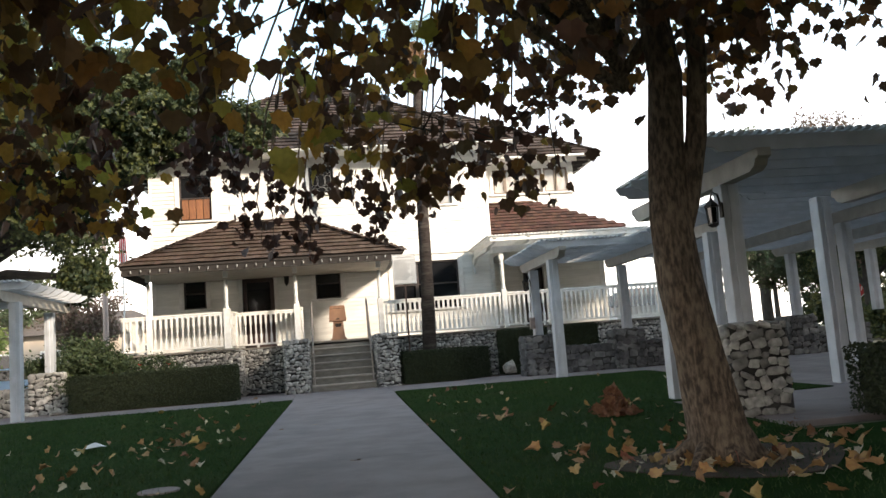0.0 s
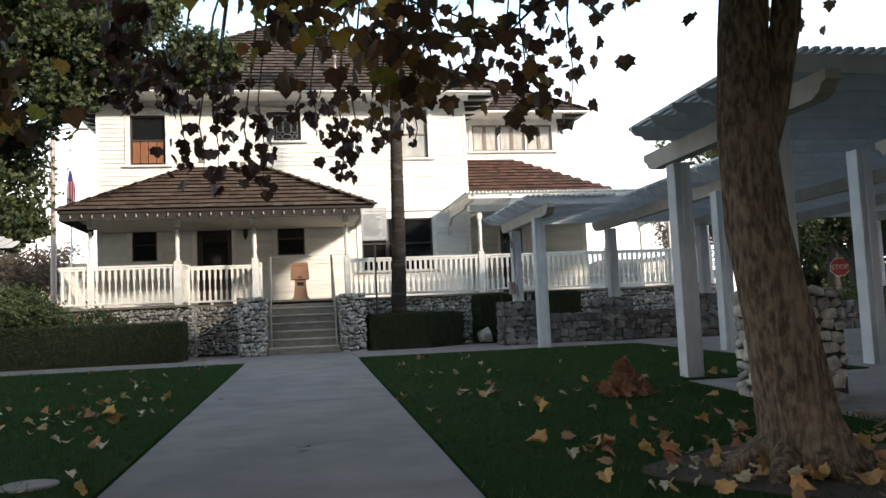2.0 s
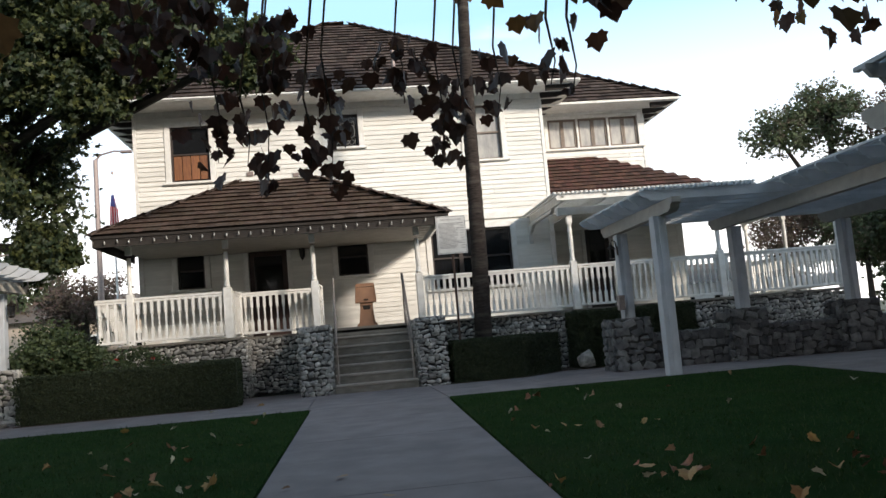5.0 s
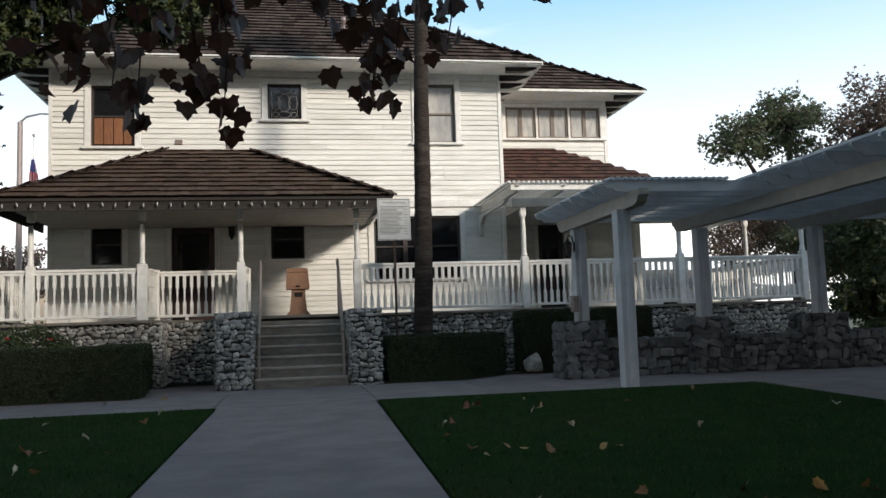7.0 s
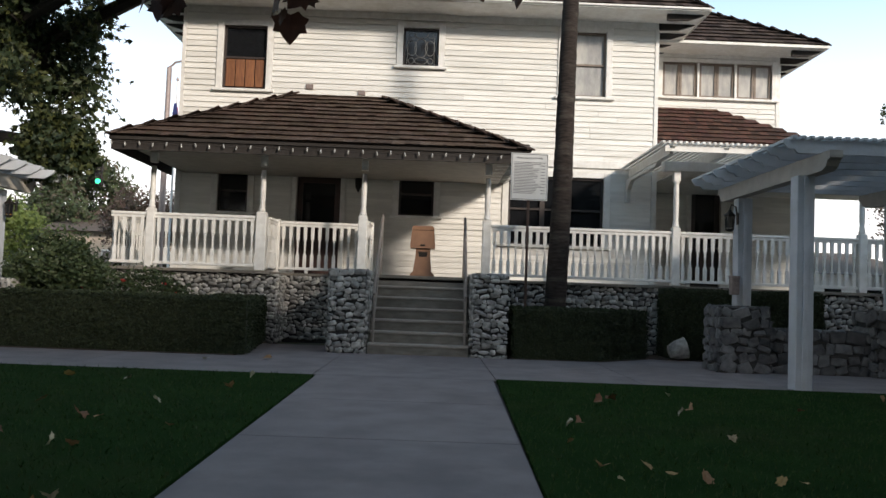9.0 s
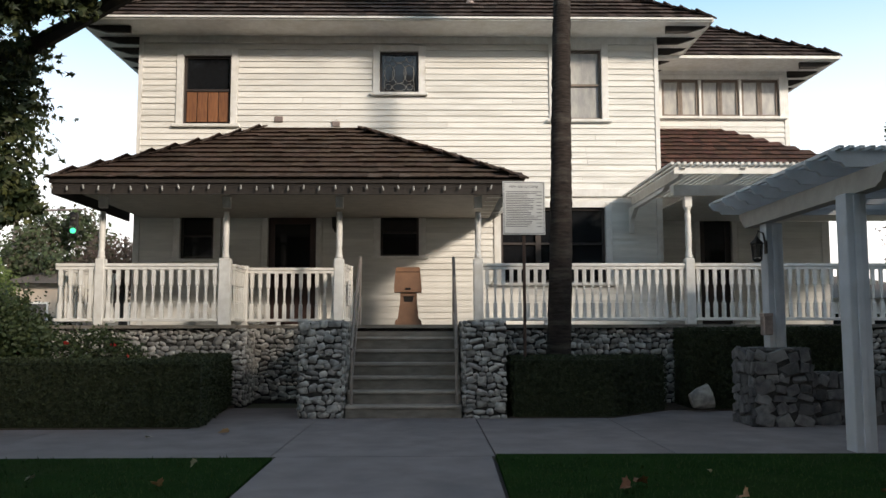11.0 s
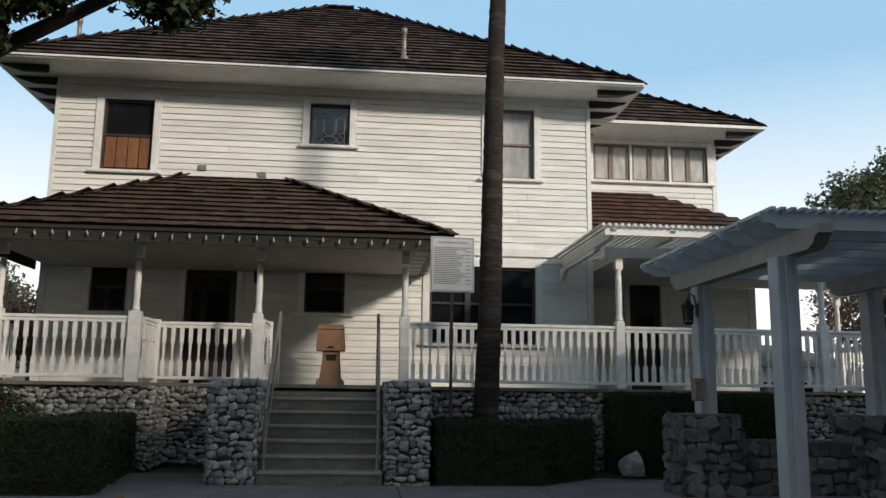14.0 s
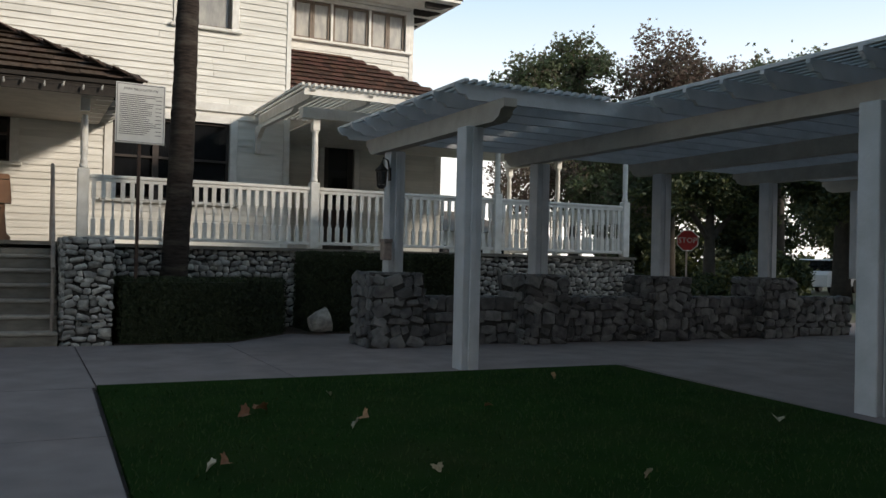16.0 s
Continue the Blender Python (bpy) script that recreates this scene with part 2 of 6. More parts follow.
M_HEAP = leaf_mat("heaped_leaf", [(0.20, 0.085, 0.05), (0.28, 0.13, 0.07), (0.14, 0.06, 0.04)], 0.8, 0.15)
M_FARLEAF = leaf_mat("far_leaf", [(0.06, 0.085, 0.04), (0.09, 0.12, 0.05), (0.07, 0.09, 0.05), (0.13, 0.10, 0.07)], 0.6, 0.3)
M_LIME = leaf_mat("light_leaf", [(0.16, 0.22, 0.06), (0.22, 0.27, 0.08), (0.12, 0.17, 0.05)], 0.6, 0.4)
M_PURPLE = leaf_mat("reddish_leaf", [(0.12, 0.07, 0.06), (0.09, 0.08, 0.05), (0.15, 0.09, 0.08)], 0.6, 0.3)
M_BARK = mat("sycamore_bark", (0.20, 0.150, 0.110), (0.065, 0.048, 0.038), 16, 0.95, 1.0, 55, stretch=(2.2, 2.2, 0.8), dirt=(0.27, 0.21, 0.155), contrast=(0.36, 0.60), spec=0.2)
M_PALMBARK = mat("palm_bark", (0.060, 0.047, 0.040), (0.028, 0.022, 0.020), 8, 0.95, 1.0, 30, stretch=(1, 1, 5), dirt=(0.13, 0.115, 0.10), spec=0.15)
M_OAKBARK = mat("oak_bark", (0.05, 0.04, 0.032), (0.03, 0.025, 0.02), 6, 0.95, 0.8, 30)
M_FROND = leaf_mat("palm_frond", [(0.09, 0.12, 0.05), (0.13, 0.14, 0.06)], 0.5, 0.3)
M_HUSK = mat("palm_husk", (0.30, 0.17, 0.09), (0.18, 0.10, 0.055), 12, 0.9, 0.7, 40, vary=0.3, island=True)
M_STUCCO = mat("far_stucco", (0.55, 0.45, 0.36), (0.48, 0.40, 0.33), 2, 0.85)
M_WHITEWALL = mat("far_white_wall", (0.72, 0.70, 0.66), (0.64, 0.62, 0.59), 2, 0.8)
M_FARROOF = mat("far_roof", (0.10, 0.08, 0.07), (0.14, 0.11, 0.09), 5, 0.9)
M_RED = mat("sign_red", (0.50, 0.02, 0.02), (0.45, 0.02, 0.02), 10, 0.4)
M_WHITE = mat("plain_white", (0.78, 0.78, 0.78), (0.70, 0.70, 0.70), 10, 0.5)
M_BLUE = mat("flag_blue", (0.03, 0.04, 0.16), (0.04, 0.05, 0.18), 10, 0.7)
M_ORANGE = mat("signal_orange", (0.75, 0.22, 0.02), (0.7, 0.2, 0.02), 10, 0.5)
M_CARBLUE = mat("car_paint_blue", (0.25, 0.42, 0.62), (0.24, 0.40, 0.6), 1, 0.25)
M_CARWHITE = mat("car_paint_white", (0.75, 0.75, 0.76), (0.72, 0.72, 0.73), 1, 0.25)
M_GREENLAMP = bpy.data.materials.new("green_lamp")
M_GREENLAMP.use_nodes = True
_b = M_GREENLAMP.node_tree.nodes["Principled BSDF"]
_b.inputs["Base Color"].default_value = (0.0, 0.35, 0.15, 1)
_b.inputs["Emission Color"].default_value = (0.02, 1.0, 0.45, 1)
_b.inputs["Emission Strength"].default_value = 1.5


# ---- building helpers ----
def mesh_of(name, verts, faces, material, smooth=False):
    me = bpy.data.meshes.new(name)
    me.from_pydata([tuple(v) for v in verts], [], faces)
    me.materials.append(material)
    if smooth:
        me.polygons.foreach_set("use_smooth", [True] * len(me.polygons))
    me.update()
    return me


class Shape:
    """Gathers faces for one mesh."""

    def __init__(self):
        self.v, self.f = [], []

    def add(self, verts, faces):
        o = len(self.v)
        self.v.extend(verts)
        self.f.extend([tuple(i + o for i in f) for f in faces])
        return self

    def box(self, x0, y0, z0, x1, y1, z1, m=None, bev=0.0):
        if bev > 0:
            b = min(bev, 0.45 * min(abs(x1 - x0), abs(y1 - y0), abs(z1 - z0)))
            ring = lambda xa, ya, xb, yb, z, c: [(xa + c, ya, z), (xb - c, ya, z), (xb, ya + c, z), (xb, yb - c, z), (xb - c, yb, z), (xa + c, yb, z), (xa, yb - c, z), (xa, ya + c, z)]
            vs = ring(x0 + b, y0 + b, x1 - b, y1 - b, z0, 0.0001) + ring(x0, y0, x1, y1, z0 + b, b) + ring(x0, y0, x1, y1, z1 - b, b) + ring(x0 + b, y0 + b, x1 - b, y1 - b, z1, 0.0001)
            fs = [tuple(range(7, -1, -1)), tuple(range(24, 32))]
            for k in range(3):
                for i in range(8):
                    j = (i + 1) % 8
                    fs.append((k * 8 + i, k * 8 + j, k * 8 + 8 + j, k * 8 + 8 + i))
        else:
            vs = [(x0, y0, z0), (x1, y0, z0), (x1, y1, z0), (x0, y1, z0), (x0, y0, z1), (x1, y0, z1), (x1, y1, z1), (x0, y1, z1)]
            fs = [(3, 2, 1, 0), (4, 5, 6, 7), (0, 1, 5, 4), (1, 2, 6, 5), (2, 3, 7, 6), (3, 0, 4, 7)]
        if m is not None:
            vs = [tuple(m @ Vector(p)) for p in vs]
        return self.add(vs, fs)

    def lathe(self, profile, cx=0, cy=0, seg=10, m=None):
        vs, fs = [], []
        for r, z in profile:
            for i in range(seg):
                a = 2 * math.pi * i / seg
                vs.append((cx + r * math.cos(a), cy + r * math.sin(a), z))
        for k in range(len(profile) - 1):
            for i in range(seg):
                j = (i + 1) % seg
                fs.append((k * seg + i, k * seg + j, (k + 1) * seg + j, (k + 1) * seg + i))
        fs.append(tuple(range(seg - 1, -1, -1)))
        fs.append(tuple((len(profile) - 1) * seg + i for i in range(seg)))
        if m is not None:
            vs = [tuple(m @ Vector(p)) for p in vs]
        return self.add(vs, fs)

    def tube(self, pts, radii, seg=8, wob=0.0, rng=None):
        vs, fs = [], []
        n = len(pts)
        for k, p in enumerate(pts):
            p = Vector(p)
            d = (Vector(pts[min(k + 1, n - 1)]) - Vector(pts[max(k - 1, 0)])).normalized()
            ref = Vector((1, 0, 0)) if abs(d.x) < 0.8 else Vector((0, 1, 0))
            u = d.cross(ref).normalized()
            w = d.cross(u)
            for i in range(seg):
                a = 2 * math.pi * i / seg
                r = radii[k] * (1 + (rng.uniform(-wob, wob) if rng else 0))
                vs.append(tuple(p + u * (r * math.cos(a)) + w * (r * math.sin(a))))
        for k in range(n - 1):
            for i in range(seg):
                j = (i + 1) % seg
                fs.append((k * seg + i, k * seg + j, (k + 1) * seg + j, (k + 1) * seg + i))
        fs.append(tuple(range(seg - 1, -1, -1)))
        fs.append(tuple((n - 1) * seg + i for i in range(seg)))
        return self.add(vs, fs)

    def prism(self, outline, axis, lo, hi):
        """outline in the two other axes, in order."""
        put3 = {"x": lambda a, b, c: (c, a, b), "y": lambda a, b, c: (a, c, b), "z": lambda a, b, c: (a, b, c)}[axis]
        n = len(outline)
        vs = [put3(a, b, lo) for a, b in outline] + [put3(a, b, hi) for a, b in outline]
        fs = [tuple(range(n - 1, -1, -1)), tuple(range(n, 2 * n))]
        fs += [(i, (i + 1) % n, n + (i + 1) % n, n + i) for i in range(n)]
        return self.add(vs, fs)

    def mesh(self, name, material, smooth=False):
        me = mesh_of(name, self.v, self.f, material, smooth)
        bm = bmesh.new()
        bm.from_mesh(me)
        if len(bm.faces) < 6000:
            bmesh.ops.recalc_face_normals(bm, faces=bm.faces)
        bm.to_mesh(me)
        bm.free()
        return me


def thing(name, label="", category="", at=(0, 0, 0), group="", kind=""):
    e = new(name)
    e.empty_display_size = 0.2
    e.location = at
    return tagged(e, label, category, group, kind)


def part(name, shape, material, parent, label="", smooth=False, kind=""):
    """One mesh part under a thing; the shape is in world metres."""
    ob = new(name, shape.mesh(name, material, smooth) if isinstance(shape, Shape) else shape)
    if parent is not None:
        ob.parent = parent
        base = Vector((0, 0, 0))
        p = parent
        while p is not None:
            base += p.location
            p = p.parent
        ob.location = -base if isinstance(shape, Shape) else (0, 0, 0)
    return tagged(ob, label, kind=kind)


def piece(name, me, m, parent, base=Vector((0, 0, 0))):
    ob = bpy.data.objects.new(name, me)
    scene.collection.objects.link(ob)
    ob.parent = parent
    ob.matrix_basis = Matrix.Translation(-base) @ m
    return ob


def base_of(ob):
    b = Vector((0, 0, 0))
    while ob is not None:
        b += ob.location
        ob = ob.parent
    return b


def solo(name, shape, material, label="", category="", kind="", group="", smooth=False):
    ob = new(name, shape.mesh(name, material, smooth))
    return tagged(ob, label, category, group, kind)


def ground_z(y):
    return 0.0 if y > -3.3 else max(-1.2, 0.022 * (y + 3.3))


# ---- ground ----
def sheet(name, xs, ys, zoff, material, kind="structure"):
    s = Shape()
    vs = [(x, y, ground_z(y) + zoff) for y in ys for x in xs]
    fs = []
    for j in range(len(ys) - 1):
        for i in range(len(xs) - 1):
            a = j * len(xs) + i
            fs.append((a, a + 1, a + len(xs) + 1, a + len(xs)))
    s.add(vs, fs)
    ob = new(name, mesh_of(name, s.v, s.f, material))
    return tagged(ob, kind=kind)


def slab(name, quads, material, top=0.012, deep=0.10, kind="structure"):
    """Flat pavement from outlines, following the ground."""
    s = Shape()
    for q in quads:
        n = len(q)
        vs = [(x, y, ground_z(y) + top) for x, y in q] + [(x, y, ground_z(y) - deep) for x, y in q]
        fs = [tuple(range(n)), tuple(range(2 * n - 1, n - 1, -1))]
        fs += [(i, i + n, (i + 1) % n + n, (i + 1) % n) for i in range(n)]
        s.add(vs, fs)
    ob = new(name, s.mesh(name, material))
    return tagged(ob, kind=kind)


sheet("ground", [-900, -200, -60, -30, -16, 16, 30, 60, 200, 900], [-900, -200, -58, -3.3, 20, 45, 200, 900], -0.05, M_GROUND)


def path_x(y):
    return -0.10 + 0.018 * (y + 3.3)


HW = 1.0
path = thing("path", kind="structure")
HWL = 0.945
joints = [-3.3, -5.05, -6.8, -9.65, -12.3, -14.95, -17.6, -20.25, -22.9, -25.5, -28.0]
for a, b in zip(joints[:-1], joints[1:]):
    g = 0.006
    s = Shape()
    q = [(path_x(a) - HWL, a - g), (path_x(b) - HWL, b + g), (path_x(b) + HW, b + g), (path_x(a) + HW, a - g)]
    vs = [(x, y, ground_z(y) + 0.012) for x, y in q] + [(x, y, ground_z(y) - 0.08) for x, y in q]
    s.add(vs, [(0, 1, 2, 3), (7, 6, 5, 4), (0, 4, 5, 1), (1, 5, 6, 2), (2, 6, 7, 3), (3, 7, 4, 0)])
    part("slab", s, M_CONCRETE, path)
slab("path_bed", [[(-1.0, -3.2), (-1.4, -28), (0.6, -28), (1.1, -3.2)]], M_JOINT, -0.02, 0.1)

side = thing("sidewalk", kind="structure")
xs_left = [-1.10, -3.9, -6.8, -9.7, -12.6, -16.0, -20.0]
for a, b in zip(xs_left[:-1], xs_left[1:]):
    part("slab", Shape().box(b + 0.006, -3.35, -0.1, a - 0.006, -1.12, 0.012), M_CONCRETE, side)
part("slab", Shape().box(-1.09, -3.29, -0.1, 0.93, 0.0, 0.012), M_CONCRETE, side)
part("slab", Shape().prism([(-2.45, -1.11), (-1.102, -1.11), (-1.102, 0.1), (-1.36, 0.1), (-1.36, 1.5), (-2.6, 1.5)], "z", -0.1, 0.012), M_CONCRETE, side)
part("slab", Shape().prism([(0.945, -3.2), (2.60, -3.2), (2.62, -0.05), (0.945, -0.05)], "z", -0.1, 0.012), M_CONCRETE, side)
part("slab", Shape().prism([(2.615, -3.2), (6.25, -3.3), (6.25, 0.5), (3.75, 1.0), (2.74, -0.05), (2.63, -0.05)], "z", -0.1, 0.012), M_CONCRETE, side)
slab("pavement", [[(6.26, -3.3), (6.2, -6.4), (16, -6.4), (16, 1.0), (6.26, 1.0)], [(6.2, -6.41), (6.1, -9.8), (3.9, -9.9), (3.9, -12.6), (16, -12.6), (16, -6.41)]], M_CONCRETE, 0.010, 0.1)
slab("left_pavement", [[(-5.9, -1.11), (-5.9, 1.3), (-16, 1.3), (-16, -1.11)]], M_CONCRETE, 0.006, 0.1)
slab("planting_bed", [[(-5.88, -1.11), (-2.47, -1.11), (-2.62, 2.0), (-5.88, 2.0)], [(1.37, -0.04), (2.74, -0.04), (3.75, 1.01), (9.6, 1.01), (9.6, 2.05), (1.37, 2.05)]], M_SOIL, 0.02, 0.1)

# lawns: a thin turf edge above the soil, with blades near the walk
slab("lawn", [[(path_x(-3.35) - HWL - 0.02, -3.37), (-12, -3.45), (-14, -28), (path_x(-28) - HWL - 0.02, -28)],
              [(0.945, -3.22), (6.1, -3.32), (6.15, -9.78), (3.86, -9.88), (3.7, -13.2), (12, -13.2), (12, -28), (path_x(-28) + HW + 0.02, -28), (path_x(-8) + HW + 0.02, -8)]], M_GRASS, 0.022, 0.1)


def in_lawn(x, y):
    if y > -3.42 or y < -22:
        return False
    if x < path_x(y) - HWL - 0.01:
        return x > -12
    if x > path_x(y) + HW + 0.01:
        return x < 6.0 and not (y < -9.7 and x > 3.8)
    return False


rg = np.random.default_rng(3)
gv, gf = [], []
count = 0
while count < 60000:
    y = -3.4 - 15 * rg.random() ** 1.0
    x = rg.uniform(-7.5, 6.0)
    if not in_lawn(x, y):
        continue
    z = ground_z(y) + 0.018
    h = rg.uniform(0.018, 0.042)
    a = rg.uniform(0, math.pi)
    w = rg.uniform(0.004, 0.008)
    dx, dy = math.cos(a) * w, math.sin(a) * w
    lx, ly = rg.normal(0, 0.014, 2)
    o = len(gv)
    gv += [(x - dx, y - dy, z), (x + dx, y + dy, z), (x + lx, y + ly, z + h)]
    gf.append((o, o + 1, o + 2))
    count += 1
tagged(new("grass", mesh_of("grass", gv, gf, M_BLADE)), "short mown green grass blades on the lawn", "grass", kind="stuff")
slab("soil_patch", [[(2.5 + 0.85 * math.cos(a) * (1 + 0.15 * math.sin(3 * a)), -14.3 + 0.7 * math.sin(a) * (1 + 0.1 * math.cos(4 * a))) for a in [i * math.pi / 12 for i in range(24)]]], M_SOIL, 0.030, 0.05)
slab("road", [[(-60, 26), (80, 26), (80, 36), (-60, 36)], [(-30, -60), (-21, -60), (-21, 25.9), (-30, 25.9)], [(24, -40), (32, -40), (32, 25.9), (24, 25.9)]], M_ASPHALT, -0.03, 0.1)

# ---- the house ----
FY = 4.70      # front wall
HX0, HX1 = -5.15, 4.72
EZ = 7.02      # soffit
BY, BX1 = 6.60, 8.05
BOARD = 0.115

house = thing("house", "old two-storey house clad in cream clapboards with a brown shingle roof", "house", (0, 9, 0))
HB = Vector((0, 9, 0))


def wall_with_holes(x0, x1, z0, z1, y0, y1, holes):
    """A wall across x, with its openings cut right through."""
    s = Shape()
    zs = sorted({z0, z1, *[h[1] for h in holes], *[h[3] for h in holes]})
    for za, zb in zip(zs[:-1], zs[1:]):
        cuts = sorted((h[0], h[2]) for h in holes if h[1] < zb - 1e-6 and h[3] > za + 1e-6)
        x = x0
        for a, b in cuts:
            if a > x:
                s.box(x, y0, za, a, y1, zb)
            x = max(x, b)
        if x < x1:
            s.box(x, y0, za, x1, y1, zb)
    return s


# openings: x0, z0, x1, z1
WIN_UL = (-4.32, 5.02, -3.42, 6.36)
WIN_SG = (-0.60, 5.64, 0.14, 6.45)
WIN_UR = (2.76, 5.13, 3.64, 6.50)
WIN_P1 = (-4.30, 2.47, -3.68, 3.34)
WIN_P2 = (-0.57, 2.52, 0.15, 3.42)
DOOR = (-2.67, 1.25, -1.77, 3.27)
WIN_BIG = (1.69, 2.02, 3.66, 3.44)
FRONT = [WIN_UL, WIN_SG, WIN_UR, WIN_P1, WIN_P2, DOOR, WIN_BIG]
front = part("wall", wall_with_holes(HX0, HX1, 0.0, EZ, FY, FY + 0.18, FRONT), M_SIDING, house)
right = part("wall", Shape().box(HX1 - 0.18, FY + 0.181, 0.0, HX1, 13.2, EZ), M_SIDING, house)
left = part("wall", Shape().box(HX0, FY + 0.181, 0.0, HX0 + 0.18, 13.2, EZ), M_SIDING, house)
part("wall", Shape().box(HX0, 13.201, 0.0, BX1, 13.38, EZ), M_SIDING, house)
BAYW = (5.33, 5.68, 7.87, 6.50)
bay = part("wall", wall_with_holes(HX1 + 0.001, BX1, 4.15, 6.93, BY, BY + 0.16, [BAYW]), M_SIDING, house)
part("wall", Shape().box(BX1 - 0.16, BY + 0.161, 4.15, BX1, 13.2, 6.93), M_SIDING, house)
LDOOR = (6.06, 1.25, 6.74, 3.64)
low = part("wall", wall_with_holes(HX1 + 0.001, 8.80, 0.0, 4.14, BY, BY + 0.16, [LDOOR]), M_SIDING, house)
part("wall", Shape().box(8.64, BY + 0.161, 0.0, 8.80, 13.2, 4.14), M_SIDING, house)
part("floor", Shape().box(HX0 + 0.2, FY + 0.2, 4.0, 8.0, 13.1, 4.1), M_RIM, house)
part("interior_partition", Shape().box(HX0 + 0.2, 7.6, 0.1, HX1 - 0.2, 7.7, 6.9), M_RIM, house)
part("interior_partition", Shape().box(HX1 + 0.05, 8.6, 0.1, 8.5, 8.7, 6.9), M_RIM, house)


# roofs
def hip(s, x0, y0, x1, y1, rx0, rx1, ry, ez, rz, thick=0.12, back=True):
    """A hip roof's solid: eave rectangle, ridge line."""
    top = [(x0, y0, ez + thick), (x1, y0, ez + thick), (x1, y1, ez + thick), (x0, y1, ez + thick), (rx0, ry, rz), (rx1, ry, rz)]
    bot = [(x0, y0, ez), (x1, y0, ez), (x1, y1, ez), (x0, y1, ez)]
    s.add(top + bot, [(0, 1, 5, 4), (1, 2, 5), (2, 3, 4, 5), (3, 0, 4), (0, 6, 7, 1), (1, 7, 8, 2), (2, 8, 9, 3), (3, 9, 6, 0), (6, 9, 8, 7)])


MAIN = dict(x0=-6.02, y0=3.82, x1=5.52, y1=14.18, rx0=-0.55, rx1=0.2, ry=9.0, ez=6.80, rz=10.38)
BAYR = dict(x0=1.0, y0=5.72, x1=8.78, y1=14.1, rx0=3.2, rx1=4.5, ry=9.9, ez=6.74, rz=9.45)


def roof_core(r, name, soffit=True):
    s = Shape()
    x0, y0, x1, y1, rx0, rx1, ry, ez, rz = (r[k] for k in ("x0", "y0", "x1", "y1", "rx0", "rx1", "ry", "ez", "rz"))
    t = 0.03
    s.add([(x0, y0, ez), (x1, y0, ez), (x1, y1, ez), (x0, y1, ez), (rx0, ry, rz), (rx1, ry, rz),
           (x0, y0, ez - t), (x1, y0, ez - t), (x1, y1, ez - t), (x0, y1, ez - t)],
          [(0, 1, 5, 4), (1, 2, 5), (2, 3, 4, 5), (3, 0, 4), (0, 6, 7, 1), (1, 7, 8, 2), (2, 8, 9, 3), (3, 9, 6, 0), (6, 9, 8, 7)])
    return s


roof = part("roof", roof_core(MAIN, "main"), M_SHINGLE_ISL, house)
bay_roof = part("roof", roof_core(BAYR, "bay"), M_SHINGLE_ISL, house)


def clip_tri(p, q, r, t):
    return p + (q - p) * t, p + (r - p) * t


def shingle_faces(r, faces, course, width, rng, skip=None, jog=0.02, thick=0.018):
    """Courses of shingles on the given slopes; yields (matrix-free) vertex boxes."""
    x0, y0, x1, y1, rx0, rx1, ry, ez, rz = (r[k] for k in ("x0", "y0", "x1", "y1", "rx0", "rx1", "ry", "ez", "rz"))
    V = Vector
    sl = {"front": (V((x0, y0, ez)), V((x1, y0, ez)), V((rx1, ry, rz)), V((rx0, ry, rz))),
          "right": (V((x1, y0, ez)), V((x1, y1, ez)), V((rx1, ry, rz)), V((rx1, ry, rz))),
          "left": (V((x0, y1, ez)), V((x0, y0, ez)), V((rx0, ry, rz)), V((rx0, ry, rz)))}
    for f in faces:
        a, b, c, d = sl[f]
        along = (b - a).normalized()
        nrm = along.cross(d - a).normalized()
        if nrm.z < 0:
            nrm = -nrm
        up = nrm.cross(along).normalized()
        if up.z < 0:
            up = -up
        high = (d - a).dot(up)
        n = int(high / course)
        for k in range(n + 1):
            u0 = k * course
            u1 = min(u0 + course * 1.25, high)
            lo0 = (d - a).dot(along) * (u0 / high)
            hi0 = (b - a).length - ((b - a).dot(along) - (c - a).dot(along)) * (u0 / high)
            t = lo0 - (0.03 if f == "front" else 0.0)
            end = hi0 + (0.03 if f == "front" else 0.0)
            while t < end - 0.02:
                w = width * rng.uniform(0.6, 1.4)
                w = min(w, end - t)
                yield f, a, along, up, nrm, t, t + w - 0.004, u0 - 0.03 - rng.uniform(0, jog), u1, thick * rng.uniform(0.85, 1.2)
                t += w


def shingle_box(a, along, up, nrm, t0, t1, u0, u1, h):
    p = [a + along * t + up * u + nrm * z for z, u in ((0.010, u0 + 0.045), (h + 0.022, u0), (0.010, u1), (-0.004, u1)) for t in (t0, t1)]
    return [tuple(q) for q in p], [(0, 1, 3, 2), (2, 3, 5, 4), (0, 2, 4, 6), (1, 7, 5, 3)]


rs = random.Random(11)
s = Shape()
for f, a, al, up, nr, t0, t1, u0, u1, h in shingle_faces(MAIN, ("front", "right", "left"), 0.28, 0.22, rs, jog=0.01, thick=0.034):
    s.add(*shingle_box(a, al, up, nr, t0, t1, u0, u1, h))
ob = new("shingles", mesh_of("shingles", s.v, s.f, M_SHINGLE_ISL))
ob.parent, ob.location = roof, (0, 0, 0)
tagged(ob, kind="stuff")
s = Shape()
for f, a, al, up, nr, t0, t1, u0, u1, h in shingle_faces(BAYR, ("front", "right"), 0.28, 0.22, rs, jog=0.01, thick=0.034):
    s.add(*shingle_box(a, al, up, nr, t0, t1, u0, u1, h))
ob = new("shingles", mesh_of("shingles", s.v, s.f, M_SHINGLE_ISL))
ob.parent = bay_roof
tagged(ob, kind="stuff")
